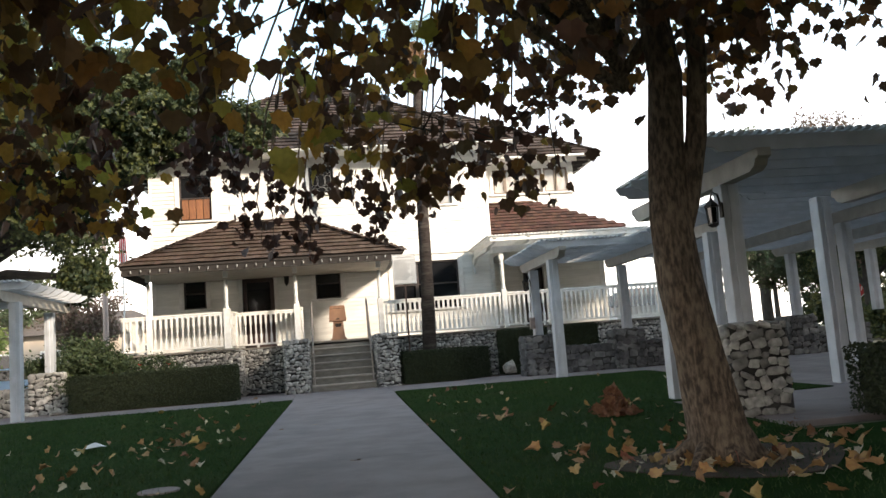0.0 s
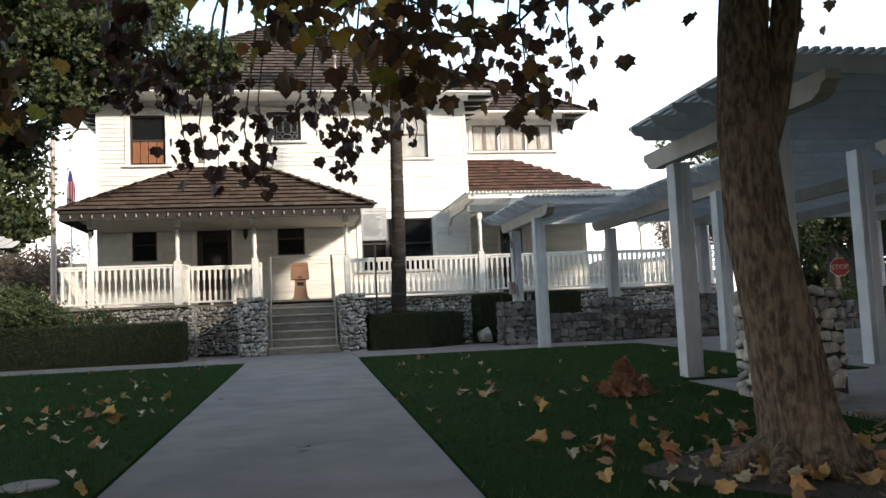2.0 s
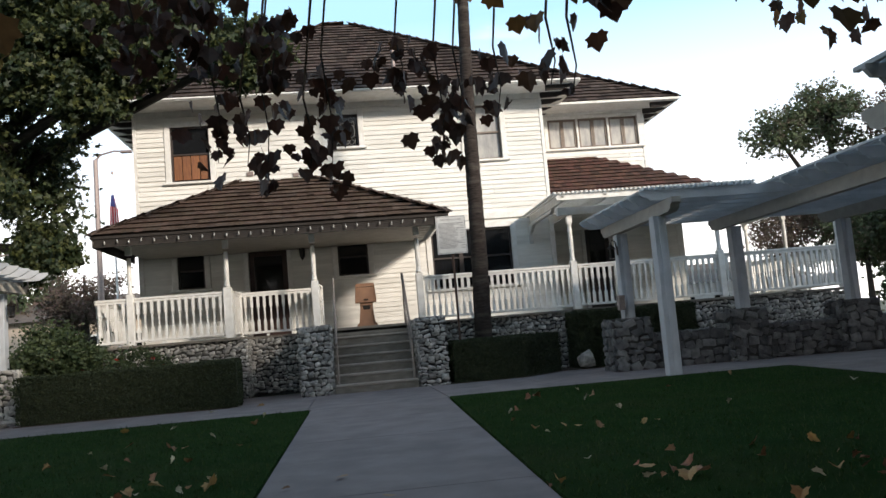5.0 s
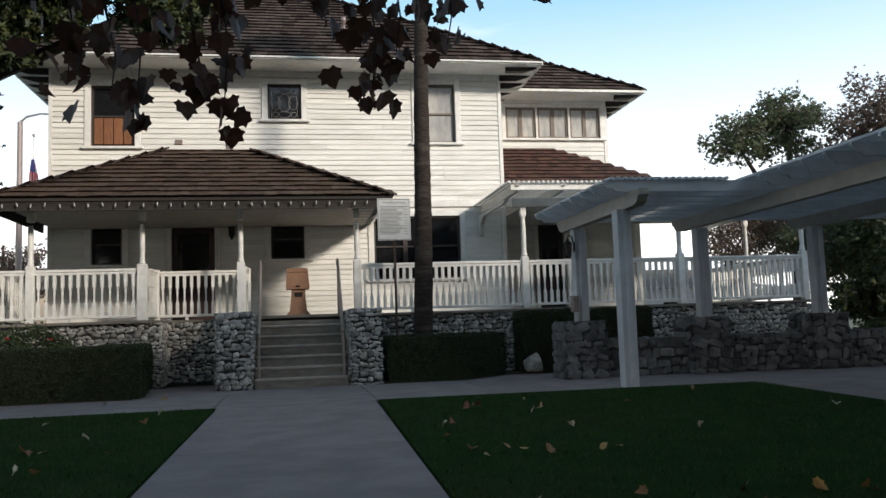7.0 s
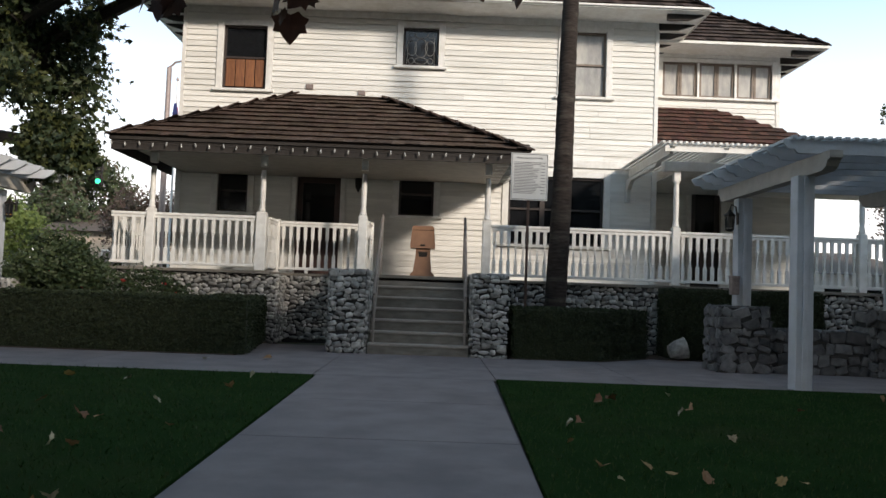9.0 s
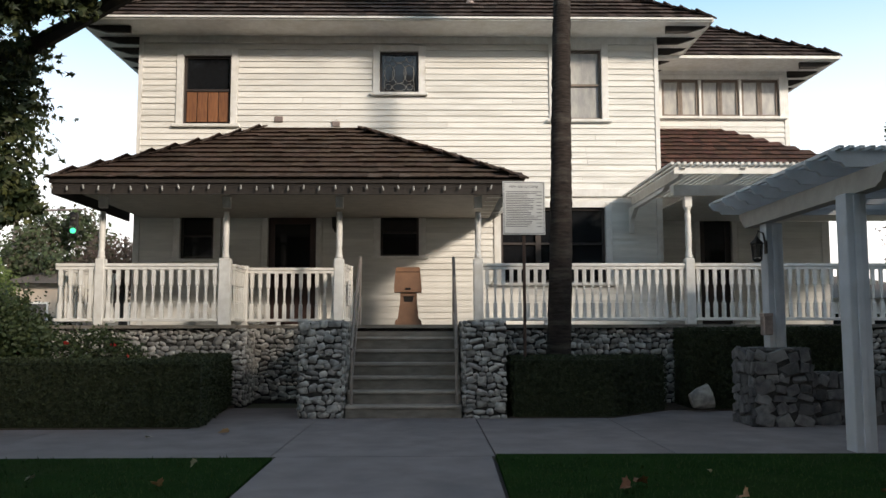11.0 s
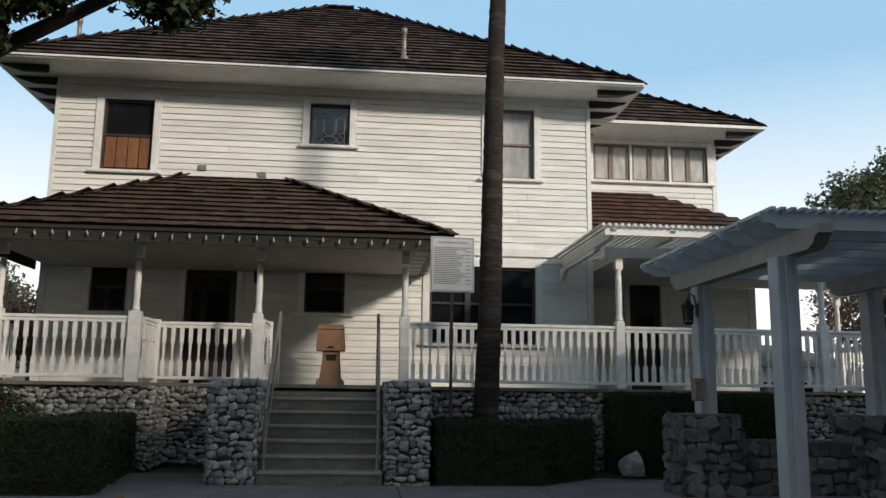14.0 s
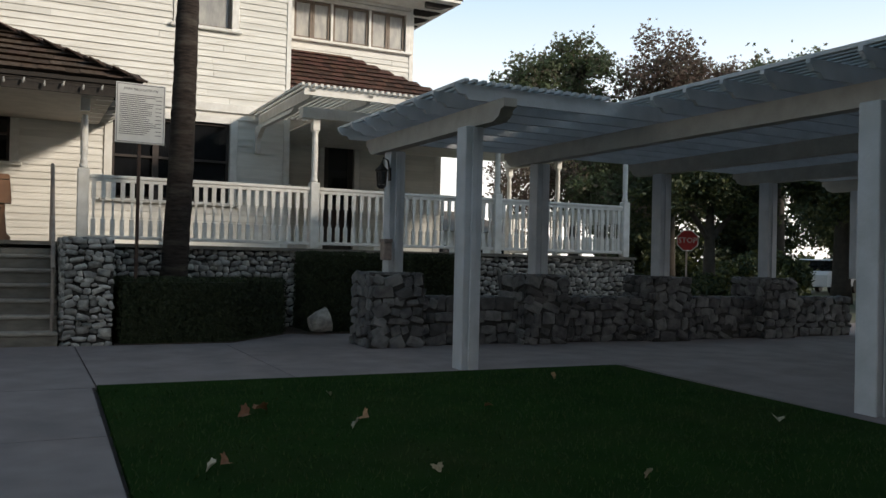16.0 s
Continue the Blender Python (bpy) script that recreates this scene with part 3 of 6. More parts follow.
# hip caps
for r, par in ((MAIN, roof), (BAYR, bay_roof)):
    s = Shape()
    for c, e in (((r["x0"], r["y0"], r["ez"]), (r["rx0"], r["ry"], r["rz"])), ((r["x1"], r["y0"], r["ez"]), (r["rx1"], r["ry"], r["rz"])), ((r["rx0"], r["ry"], r["rz"]), (r["rx1"], r["ry"], r["rz"]))):
        c, e = Vector(c), Vector(e)
        d = (e - c).normalized()
        n = int((e - c).length / 0.2)
        for i in range(n):
            q = c + d * (i * 0.2)
            m = Matrix.Translation(q + Vector((0, 0, 0.03))) @ d.to_track_quat("Y", "Z").to_matrix().to_4x4() @ Matrix.Rotation(radians(5), 4, "X")
            s.box(-0.11, -0.03, 0, 0.11, 0.22, 0.028, m)
    part("hip_cap", s, M_SHINGLE_ISL, house)

# soffits, rafter tails and fascias
s = Shape()
s.box(MAIN["x0"] + 0.02, MAIN["y0"] + 0.02, 6.735, MAIN["x1"] - 0.02, MAIN["y1"] - 0.02, 6.765)
s.box(HX1, BAYR["y0"] + 0.02, 6.675, BAYR["x1"] - 0.02, BAYR["y1"] - 0.02, 6.705)
part("soffit", s, M_TRIM, house)
s = Shape()
s.box(MAIN["x0"] - 0.02, MAIN["y0"] - 0.02, 6.74, MAIN["x1"] + 0.02, MAIN["y0"], 6.80)
s.box(MAIN["x1"], MAIN["y0"], 6.74, MAIN["x1"] + 0.02, MAIN["y1"], 6.80)
s.box(MAIN["x0"] - 0.02, MAIN["y0"], 6.74, MAIN["x0"], MAIN["y1"], 6.80)
s.box(HX1, BAYR["y0"] - 0.02, 6.68, BAYR["x1"] + 0.02, BAYR["y0"], 6.74)
s.box(BAYR["x1"], BAYR["y0"], 6.68, BAYR["x1"] + 0.02, BAYR["y1"], 6.74)
part("fascia", s, M_TRIM, house)


def tail(par, x0, y0, x1, y1, z):
    d = Vector((x1 - x0, y1 - y0, 0))
    m = Matrix.Translation((x0, y0, z)) @ Matrix.Rotation(math.atan2(d.y, d.x), 4, "Z")
    s = Shape().prism([(0, 0), (0, -0.13), (d.length * 0.55, -0.12), (d.length * 0.93, -0.03), (d.length, 0)], "y", -0.035, 0.035)
    s.v = [tuple(m @ Vector(v)) for v in s.v]
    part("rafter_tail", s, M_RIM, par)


for i in range(13):
    tail(house, HX1, 4.05 + i * 0.62, MAIN["x1"] - 0.05, 4.05 + i * 0.62, 6.734) if 4.05 + i * 0.62 > FY or i < 2 else None
    tail(house, HX0, 4.15 + i * 0.62, MAIN["x0"] + 0.05, 4.15 + i * 0.62, 6.734)
for i in range(8):
    tail(house, BX1, 5.95 + i * 0.62, BAYR["x1"] - 0.05, 5.95 + i * 0.62, 6.674)

# small capped openings in the boards
for x, z in ((-2.50, 5.12), (-1.42, 5.03)):
    part("wall_cap", Shape().box(x - 0.075, FY - 0.055, z - 0.05, x + 0.075, FY - 0.004, z + 0.05, bev=0.006), M_VENT, house)

# gutters along the front eaves
s = Shape()
s.box(MAIN["x0"], MAIN["y0"] - 0.06, 6.765, MAIN["x1"], MAIN["y0"] - 0.021, 6.80)
part("gutter", s, M_TRIM, house)


# mouldings on the wall
def trim(x0, z0, x1, z1, y=FY, w=0.13, sill=True):
    s = Shape()
    a, b = y - 0.045, y + 0.02
    s.box(x0 - w, a, z0, x0, b, z1 + w * 0.9, bev=0.006)
    s.box(x1, a, z0, x1 + w, b, z1 + w * 0.9, bev=0.006)
    s.box(x0 + 0.0005, a + 0.004, z1, x1 - 0.0005, b, z1 + w * 0.9 - 0.002)
    if sill:
        s.box(x0 - w - 0.05, y - 0.10, z0 - 0.055, x1 + w + 0.05, b, z0 - 0.0005, bev=0.008)
    return s


def window(name, box, y, style, label):
    """A window with frame, sill, sashes and panes, set in its opening."""
    x0, z0, x1, z1 = box
    w = tagged(new(name), label)
    w.parent, w.location = house, Vector(((x0 + x1) / 2, y, z0)) - HB
    part("frame", trim(*box, y), M_TRIM, w)
    s = Shape()
    fr = M_DARKSASH if style in ("dark", "shutter", "leaded", "big") else M_SASH
    t = 0.045
    s.box(x0 + 0.002, y + 0.03, z0, x0 + t, y + 0.09, z1).box(x1 - t, y + 0.03, z0, x1 - 0.002, y + 0.09, z1)
    s.box(x0 + t, y + 0.03, z0, x1 - t, y + 0.09, z0 + t).box(x0 + t, y + 0.03, z1 - t, x1 - t, y + 0.09, z1)
    zm = (z0 + z1) / 2
    if style in ("shutter", "dark", "curtain"):
        s.box(x0 + t, y + 0.028, zm - 0.02, x1 - t, y + 0.085, zm + 0.02)
    if style == "big":
        zq = z0 + (z1 - z0) * 0.52
        s.box(x0 + t, y + 0.028, zq - 0.02, x1 - t, y + 0.085, zq + 0.02)
        for f in (0.36,):
            s.box(x0 + (x1 - x0) * f - 0.05, y + 0.02, z0, x0 + (x1 - x0) * f + 0.05, y + 0.09, z1)
    part("sash", s, fr, w)
    if style == "curtain":
        part("pane", Shape().box(x0 + 0.01, y + 0.07, z0 + 0.01, x1 - 0.01, y + 0.078, z1 - 0.01), M_CURTAIN, w)
    else:
        part("pane", Shape().box(x0 + 0.01, y + 0.07, z0 + 0.01, x1 - 0.01, y + 0.078, z1 - 0.01), M_GLASS, w)
    if style == "shutter":
        n = 4
        for i in range(n):
            a = x0 + t + (x1 - x0 - 2 * t) * i / n
            b = x0 + t + (x1 - x0 - 2 * t) * (i + 1) / n
            part("shutter_panel", Shape().box(a + 0.008, y + 0.048, z0 + t + 0.02, b - 0.008, y + 0.066, zm - 0.03, bev=0.004), M_BROWN, w, "brown wooden shutter panel behind the glass")
    if style == "leaded":
        cx, cz = (x0 + x1) / 2, (z0 + z1) / 2
        s = Shape()
        def loop(px, pz, ra, rb, n=18):
            pts = [(px + ra * math.cos(2 * math.pi * i / n), y + 0.06, pz + rb * math.sin(2 * math.pi * i / n)) for i in range(n + 1)]
            s.tube(pts, [0.006] * (n + 1), 5)
        loop(cx, cz, 0.13, 0.20)
        loop(cx - 0.19, cz, 0.10, 0.16)
        loop(cx + 0.19, cz, 0.10, 0.16)
        loop(cx, cz - 0.27, 0.13, 0.07)
        loop(cx, cz + 0.28, 0.13, 0.07)
        for sx in (-1, 1):
            s.tube([(cx + sx * 0.29, y + 0.06, z0 + 0.05), (cx + sx * 0.27, y + 0.06, cz), (cx + sx * 0.29, y + 0.06, z1 - 0.05)], [0.005] * 3, 5)
            loop(cx + sx * 0.2, cz + 0.27, 0.06, 0.06, 12)
            loop(cx + sx * 0.2, cz - 0.27, 0.06, 0.06, 12)
        part("leading", s, M_LEAD, w, "pale scrolled lead cames")
    return w


window("window", WIN_UL, FY, "shutter", "upstairs window with brown shutters in its lower half")
window("window", WIN_SG, FY, "leaded", "small square window with scrolled leaded glass")
window("window", WIN_UR, FY, "curtain", "upstairs sash window with pale blinds")
window("window", WIN_P1, FY, "dark", "dark window under the porch roof")
window("window", WIN_P2, FY, "dark", "dark sash window beside the lectern")
window("window", WIN_BIG, FY, "big", "wide dark ground floor window with a white surround")

# bay window: three pairs of casements
w = tagged(new("window"), "row of six curtained casements with brown sashes")
w.parent, w.location = house, Vector((6.6, BY, 5.7)) - HB
s = trim(*BAYW, BY, 0.10)
s.box(6.135, BY - 0.03, BAYW[1], 6.185, BY + 0.09, BAYW[3]).box(7.005, BY - 0.03, BAYW[1], 7.055, BY + 0.09, BAYW[3])
part("frame", s, M_TRIM, w)
for a, b in ((5.34, 6.13), (6.19, 7.0), (7.06, 7.86)):
    mid = (a + b) / 2
    for c, d in ((a, mid), (mid, b)):
        s = Shape()
        t = 0.05
        s.box(c + 0.003, BY + 0.01, 5.685, c + t, BY + 0.06, 6.495).box(d - t, BY + 0.01, 5.685, d - 0.003, BY + 0.06, 6.495)
        s.box(c + t, BY + 0.01, 5.685, d - t, BY + 0.06, 5.685 + t).box(c + t, BY + 0.01, 6.495 - t, d - t, BY + 0.06, 6.495)
        sash = part("sash", s, M_SASH, w)
        part("pane", Shape().box(c + 0.02, BY + 0.04, 5.70, d - 0.02, BY + 0.048, 6.48), M_CURTAIN, sash)


def door(box, y, label, leafmat=None):
    x0, z0, x1, z1 = box
    d = tagged(new("door"), label)
    d.parent, d.location = house, Vector(((x0 + x1) / 2, y, z0)) - HB
    part("frame", trim(x0, z0, x1, z1, y, 0.10, False), M_TRIM, d)
    s = Shape()
    t = 0.12
    s.box(x0 + 0.005, y + 0.05, z0 + 0.01, x0 + t, y + 0.10, z1 - 0.005).box(x1 - t, y + 0.05, z0 + 0.01, x1 - 0.005, y + 0.10, z1 - 0.005)
    for za, zb in ((z0 + 0.01, z0 + 0.22), (z0 + 0.85, z0 + 0.98), (z1 - 0.14, z1 - 0.005)):
        s.box(x0 + t, y + 0.05, za, x1 - t, y + 0.10, zb)
    part("leaf", s, leafmat or M_DOOR, d)
    part("panel", Shape().box(x0 + t, y + 0.07, z0 + 0.22, x1 - t, y + 0.09, z0 + 0.85), M_DOOR, d)
    part("pane", Shape().box(x0 + t, y + 0.07, z0 + 0.98, x1 - t, y + 0.08, z1 - 0.14), M_GLASS, d)
    part("handle", Shape().lathe([(0.025, 0), (0.03, 0.02), (0.02, 0.05)], m=Matrix.Translation((x1 - 0.06, y + 0.05, z0 + 0.95)) @ Matrix.Rotation(radians(90), 4, "X")), M_VENT, d)


door(DOOR, FY, "dark brown front door with a glazed upper half")
door(LDOOR, BY, "dark glazed door on the veranda", M_DARKSASH)

s = Shape()
s.box(HX0 - 0.05, FY - 0.06, 3.64, HX1 + 0.05, FY + 0.0, 3.80, bev=0.01)
s.box(HX1, FY, 3.64, HX1 + 0.05, BY - 0.02, 3.80)
s.box(HX0 - 0.02, FY - 0.035, 1.25, HX0 + 0.09, FY - 0.001, 3.639)
s.box(HX0 - 0.02, FY - 0.035, 3.801, HX0 + 0.05, FY - 0.001, 6.734)
s.box(HX1 - 0.06, FY - 0.035, 3.801, HX1 + 0.02, FY - 0.001, 6.734)
s.box(HX1 - 0.08, FY - 0.035, 1.25, HX1 + 0.03, FY - 0.001, 3.639)
s.box(BX1 - 0.08, BY - 0.03, 4.2, BX1 + 0.02, BY - 0.001, 6.67)
s.box(8.66, BY - 0.03, 1.25, 8.82, BY - 0.001, 4.1)
s.box(HX0 + 0.06, FY - 0.05, 6.60, HX1 - 0.07, FY - 0.001, 6.734)
s.box(HX1 + 0.01, BY - 0.05, 6.60, BX1 - 0.09, BY - 0.001, 6.674)
part("trim_board", s, M_TRIM, house)

# roof vents
for x, y, zt in ((1.13, 4.76, 0.62), (-4.95, 4.9, 0.45)):
    zb = MAIN["ez"] + (y - MAIN["y0"]) * (MAIN["rz"] - MAIN["ez"]) / (MAIN["ry"] - MAIN["y0"])
    s = Shape().lathe([(0.12, zb - 0.06), (0.10, zb + 0.02), (0.045, zb + 0.05), (0.04, zb + zt - 0.12), (0.055, zb + zt - 0.11), (0.055, zb + zt - 0.01), (0.035, zb + zt)], x, y, 12)
    part("vent_pipe", s, M_VENT, house, "thin metal flue on the roof", True)

# red lower roof beside the facade
s = Shape()
RX0, RX1, RYF, REZ = HX1 + 0.002, 9.05, 4.85, 4.15
tz = 5.42
s.add([(RX0, RYF, REZ), (RX1, RYF, REZ), (RX1, 12, REZ), (6.38, BY - 0.001, tz), (RX0, BY - 0.001, tz), (8.82, 12, REZ), (RX0, RYF, REZ - 0.05), (RX1, RYF, REZ - 0.05), (RX1, 12, REZ - 0.05), (6.38, BY, REZ - 0.05), (RX0, BY, REZ - 0.05)],
      [(0, 1, 3, 4), (1, 2, 3), (6, 7, 1, 0), (7, 8, 2, 1), (6, 10, 9, 7), (7, 9, 8)])
red = part("roof", s, M_SHINGLE_RED, house, "small lower roof of reddish shingles")
RR = dict(x0=RX0, y0=RYF, x1=RX1, y1=14, rx0=RX0, rx1=6.38, ry=BY, ez=REZ, rz=tz)
s = Shape()
for f, a, al, up, nr, t0, t1, u0, u1, h in shingle_faces(RR, ("front",), 0.20, 0.19, rs, thick=0.03):
    s.add(*shingle_box(a, al, up, nr, max(t0, 0.0), t1, u0, u1, h))
ob = new("shingles", mesh_of("shingles", s.v, s.f, M_SHINGLE_RED))
ob.parent = red
tagged(ob, kind="stuff")

# ---- the porch: deck, posts, rails, roof ----
DZ = 1.225
PY = 2.15
porch = thing("porch", "raised veranda of the house with white turned posts and balustrade", "porch", (0, 3, 0))
for d in ((-5.55, PY - 0.12, -2.62, FY - 0.002), (-2.619, 2.95, -1.36, FY - 0.002), (-1.359, 1.351, 1.36, FY - 0.002), (1.361, PY - 0.10, HX1, FY - 0.002), (HX1 + 0.001, PY - 0.10, 10.75, BY - 0.002)):
    part("deck", Shape().box(d[0], d[1], DZ - 0.05, d[2], d[3], DZ), M_STEP, porch)
s = Shape()
s.box(-5.0, 2.6, 0.0, -2.7, 4.6, DZ - 0.051).box(1.5, 2.5, 0, 10.4, 4.6, DZ - 0.051)
part("deck_core", s, M_MORTAR, porch)
PROOF = dict(x0=-5.30, y0=1.40, x1=1.74, y1=8.0, rx0=-2.75, rx1=-1.0, ry=FY - 0.002, ez=3.38, rz=4.93)
r = PROOF
s = Shape()
s.add([(r["x0"], r["y0"], 3.38), (r["x1"], r["y0"], 3.38), (r["x1"], FY - 0.002, 3.38), (r["x0"], FY - 0.002, 3.38), (r["rx0"], FY - 0.002, r["rz"]), (r["rx1"], FY - 0.002, r["rz"]),
       (r["x0"], r["y0"], 3.33), (r["x1"], r["y0"], 3.33), (r["x1"], FY - 0.002, 3.33), (r["x0"], FY - 0.002, 3.33)],
      [(0, 1, 5, 4), (1, 2, 5), (3, 0, 4), (0, 6, 7, 1), (1, 7, 8, 2), (3, 9, 6, 0), (6, 9, 8, 7)])
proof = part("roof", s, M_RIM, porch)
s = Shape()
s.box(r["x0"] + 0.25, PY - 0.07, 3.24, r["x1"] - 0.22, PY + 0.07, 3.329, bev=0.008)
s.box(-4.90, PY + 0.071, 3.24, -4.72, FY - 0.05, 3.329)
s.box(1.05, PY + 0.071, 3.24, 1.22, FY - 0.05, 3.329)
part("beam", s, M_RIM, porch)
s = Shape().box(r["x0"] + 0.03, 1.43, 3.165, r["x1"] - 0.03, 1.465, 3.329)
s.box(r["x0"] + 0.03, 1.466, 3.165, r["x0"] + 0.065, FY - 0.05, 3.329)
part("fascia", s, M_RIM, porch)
# pale ceiling in a darker colour that stands in for its shade
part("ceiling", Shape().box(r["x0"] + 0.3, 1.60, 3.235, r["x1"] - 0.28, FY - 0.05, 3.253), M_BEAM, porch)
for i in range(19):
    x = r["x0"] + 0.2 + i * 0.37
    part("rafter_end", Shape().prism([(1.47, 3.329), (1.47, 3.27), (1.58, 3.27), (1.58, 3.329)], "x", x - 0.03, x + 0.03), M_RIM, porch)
for i in range(7):
    y = 1.75 + i * 0.42
    part("rafter_end", Shape().prism([(1.69, 3.329), (1.69, 3.29), (1.6, 3.23), (1.25, 3.23), (1.25, 3.329)], "y", y - 0.03, y + 0.03), M_TRIM, porch)
# string of festoon bulbs along the eave
lights = thing("string_lights", "string of small clear bulbs hung along the porch eave", "string lights", (-1.8, 1.36, 3.3))
pts = [(-5.25 + i * 0.1165, 1.37, 3.30 - 0.02 * abs(math.sin(i * 1.57 / 2))) for i in range(60)]
part("cable", Shape().tube(pts, [0.004] * len(pts), 4), M_IRON, lights)
bulb = Shape().lathe([(0.011, 0.0), (0.012, -0.025), (0.018, -0.045), (0.014, -0.065), (0.003, -0.075)], 0, 0, 6).mesh("bulb", M_BULB, True)
for i in range(30):
    x, y, z = pts[2 * i]
    piece("bulb", bulb, Matrix.Translation((x, y, z)) @ Matrix.Rotation(rs.uniform(-0.3, 0.3), 4, "Y"), lights, base_of(lights))

POST_PROFILE = [(0.052, 0.0), (0.058, 0.02), (0.058, 0.05), (0.045, 0.07), (0.052, 0.10), (0.045, 0.12), (0.040, 0.16), (0.048, 0.20), (0.050, 0.45), (0.046, 0.62), (0.052, 0.64), (0.046, 0.66), (0.052, 0.69), (0.042, 0.71), (0.042, 0.76)]


def porch_post(x, y, top, base_w=0.105):
    s = Shape()
    s.box(x - base_w, y - 0.075, DZ + 0.001, x + base_w if base_w < 0.12 else x + base_w, y + 0.075, 2.26, bev=0.01)
    p = part("post", s, M_TRIM, porch)
    prof = [(a, 2.261 + b) for a, b in POST_PROFILE]
    k = top - 0.18
    prof = prof + [(0.048, 2.261 + 0.78), (0.05, k - 0.02), (0.06, k)]
    if k < 2.261 + 0.8:
        prof = [(a, 2.261 + b * (k - 2.261) / 0.82) for a, b in POST_PROFILE]
    part("turned_shaft", Shape().lathe(prof, x, y, 14), M_TRIM, p, smooth=True)
    part("capital", Shape().box(x - 0.06, y - 0.06, k, x + 0.06, y + 0.06, top, bev=0.008), M_TRIM, p)
    return p


for x, bw in ((-4.77, 0.07), (-2.84, 0.09), (-1.07, 0.075), (1.11, 0.075)):
    porch_post(x, PY, 3.239, bw)
for x in (4.44, 7.75, 10.53):
    porch_post(x, PY, 3.25, 0.07)

def baluster_mesh():
    s = Shape()
    w = [(0.030, 0.0), (0.030, 0.235), (0.017, 0.25), (0.020, 0.265), (0.013, 0.285), (0.015, 0.38), (0.019, 0.45), (0.013, 0.475), (0.021, 0.49), (0.015, 0.505), (0.029, 0.525), (0.029, 0.84)]
    seg = [(-1, -1), (1, -1), (1, 1), (-1, 1)]
    vs, fs = [], []
    for a, z in w:
        for sx, sy in seg:
            vs.append((sx * a, sy * max(0.012, a * 0.7), z))
    for k in range(len(w) - 1):
        for i in range(4):
            j = (i + 1) % 4
            fs.append((k * 4 + i, k * 4 + j, k * 4 + 4 + j, k * 4 + 4 + i))
    fs += [(3, 2, 1, 0), tuple(len(vs) - 4 + i for i in range(4))]
    s.add(vs, fs)
    return s.mesh("baluster", M_TRIM)


bal_me = baluster_mesh()


def railing(x0, y0, x1, y1, step=0.127):
    a, b = Vector((x0, y0, 0)), Vector((x1, y1, 0))
    d = (b - a)
    L = d.length
    m = Matrix.Translation(a) @ Matrix.Rotation(math.atan2(d.y, d.x), 4, "Z")
    s = Shape()
    s.box(0, -0.045, 2.135, L, 0.045, 2.185, m, bev=0.008)
    s.box(0, -0.028, 2.09, L, 0.028, 2.134, m)
    rail = part("railing", s, M_TRIM, porch)
    part("bottom_rail", Shape().box(0, -0.035, DZ + 0.06, L, 0.035, DZ + 0.11, m, bev=0.006), M_TRIM, rail)
    n = max(1, int(L / step))
    b0 = base_of(rail)
    for i in range(n):
        t = (i + 0.5) * L / n
        piece("baluster", bal_me, m @ Matrix.Translation((t, 0, DZ + 0.105)), rail, Vector((0, 0, 0)))
    if L > 1.5:
        part("foot_block", Shape().box(L * 0.3, -0.025, DZ + 0.001, L * 0.3 + 0.06, 0.025, DZ + 0.059, m), M_TRIM, rail)
    return rail


railing(-5.46, PY, -4.84, PY)
railing(-5.46, PY + 0.06, -5.46, FY - 0.1)
railing(-4.70, PY, -2.93, PY)
railing(-2.74, PY + 0.10, -2.74, 3.02, 0.11)
part("post", Shape().box(-2.80, 3.02, DZ + 0.001, -2.68, 3.14, 2.22, bev=0.01), M_TRIM, porch)
railing(-2.68, 3.08, -1.06, 3.08)
railing(-1.00, PY + 0.08, -1.00, 3.08, 0.11)
part("post", Shape().box(-1.06, 3.02, DZ + 0.001, -0.94, 3.14, 2.22, bev=0.01), M_TRIM, porch)
railing(1.185, PY, 4.37, PY)
railing(4.51, PY, 7.68, PY)
railing(7.82, PY, 10.46, PY)
railing(10.53, PY + 0.08, 10.53, BY - 0.1)
for x, y in ((10.53, 4.4), (10.53, 6.4)):
    porch_post(x, y, 3.25, 0.07)
part("veranda_beam", Shape().box(4.2, 2.06, 3.252, 10.75, 2.24, 3.42, bev=0.008).box(10.44, 2.25, 3.252, 10.62, 6.5, 3.42), M_TRIM, porch)

# trellis in front of the red roof
trellis = thing("trellis", "small white slatted trellis fixed against the facade above the veranda", "pergola", (5.5, 3, 3.4))
s = Shape()
for x in (4.18, 5.1, 6.0, 6.9, 7.8):
    part("rafter", Shape().prism([(1.55, 3.62), (1.45, 3.58), (1.62, 3.47), (4.60, 3.47), (4.60, 3.62)], "x", x - 0.03, x + 0.03), M_TRIM, trellis)
for i in range(46):
    x = 3.98 + i * 0.097
    part("slat", Shape().box(x, 1.42, 3.621, x + 0.05, 4.62, 3.665, bev=0.005), M_TRIM, trellis)
part("fascia", Shape().box(4.05, 1.50, 3.50, 8.45, 1.53, 3.61), M_TRIM, trellis)
part("soffit_board", Shape().box(4.79, 2.25, 3.425, 10.43, BY - 0.05, 3.45), M_TRIM, trellis)
part("bracket", Shape().prism([(4.64, 3.42), (4.64, 2.95), (4.56, 2.95), (4.50, 3.2), (4.2, 3.36), (2.35, 3.36), (2.2, 3.42)], "x", 4.10, 4.18), M_TRIM, trellis)

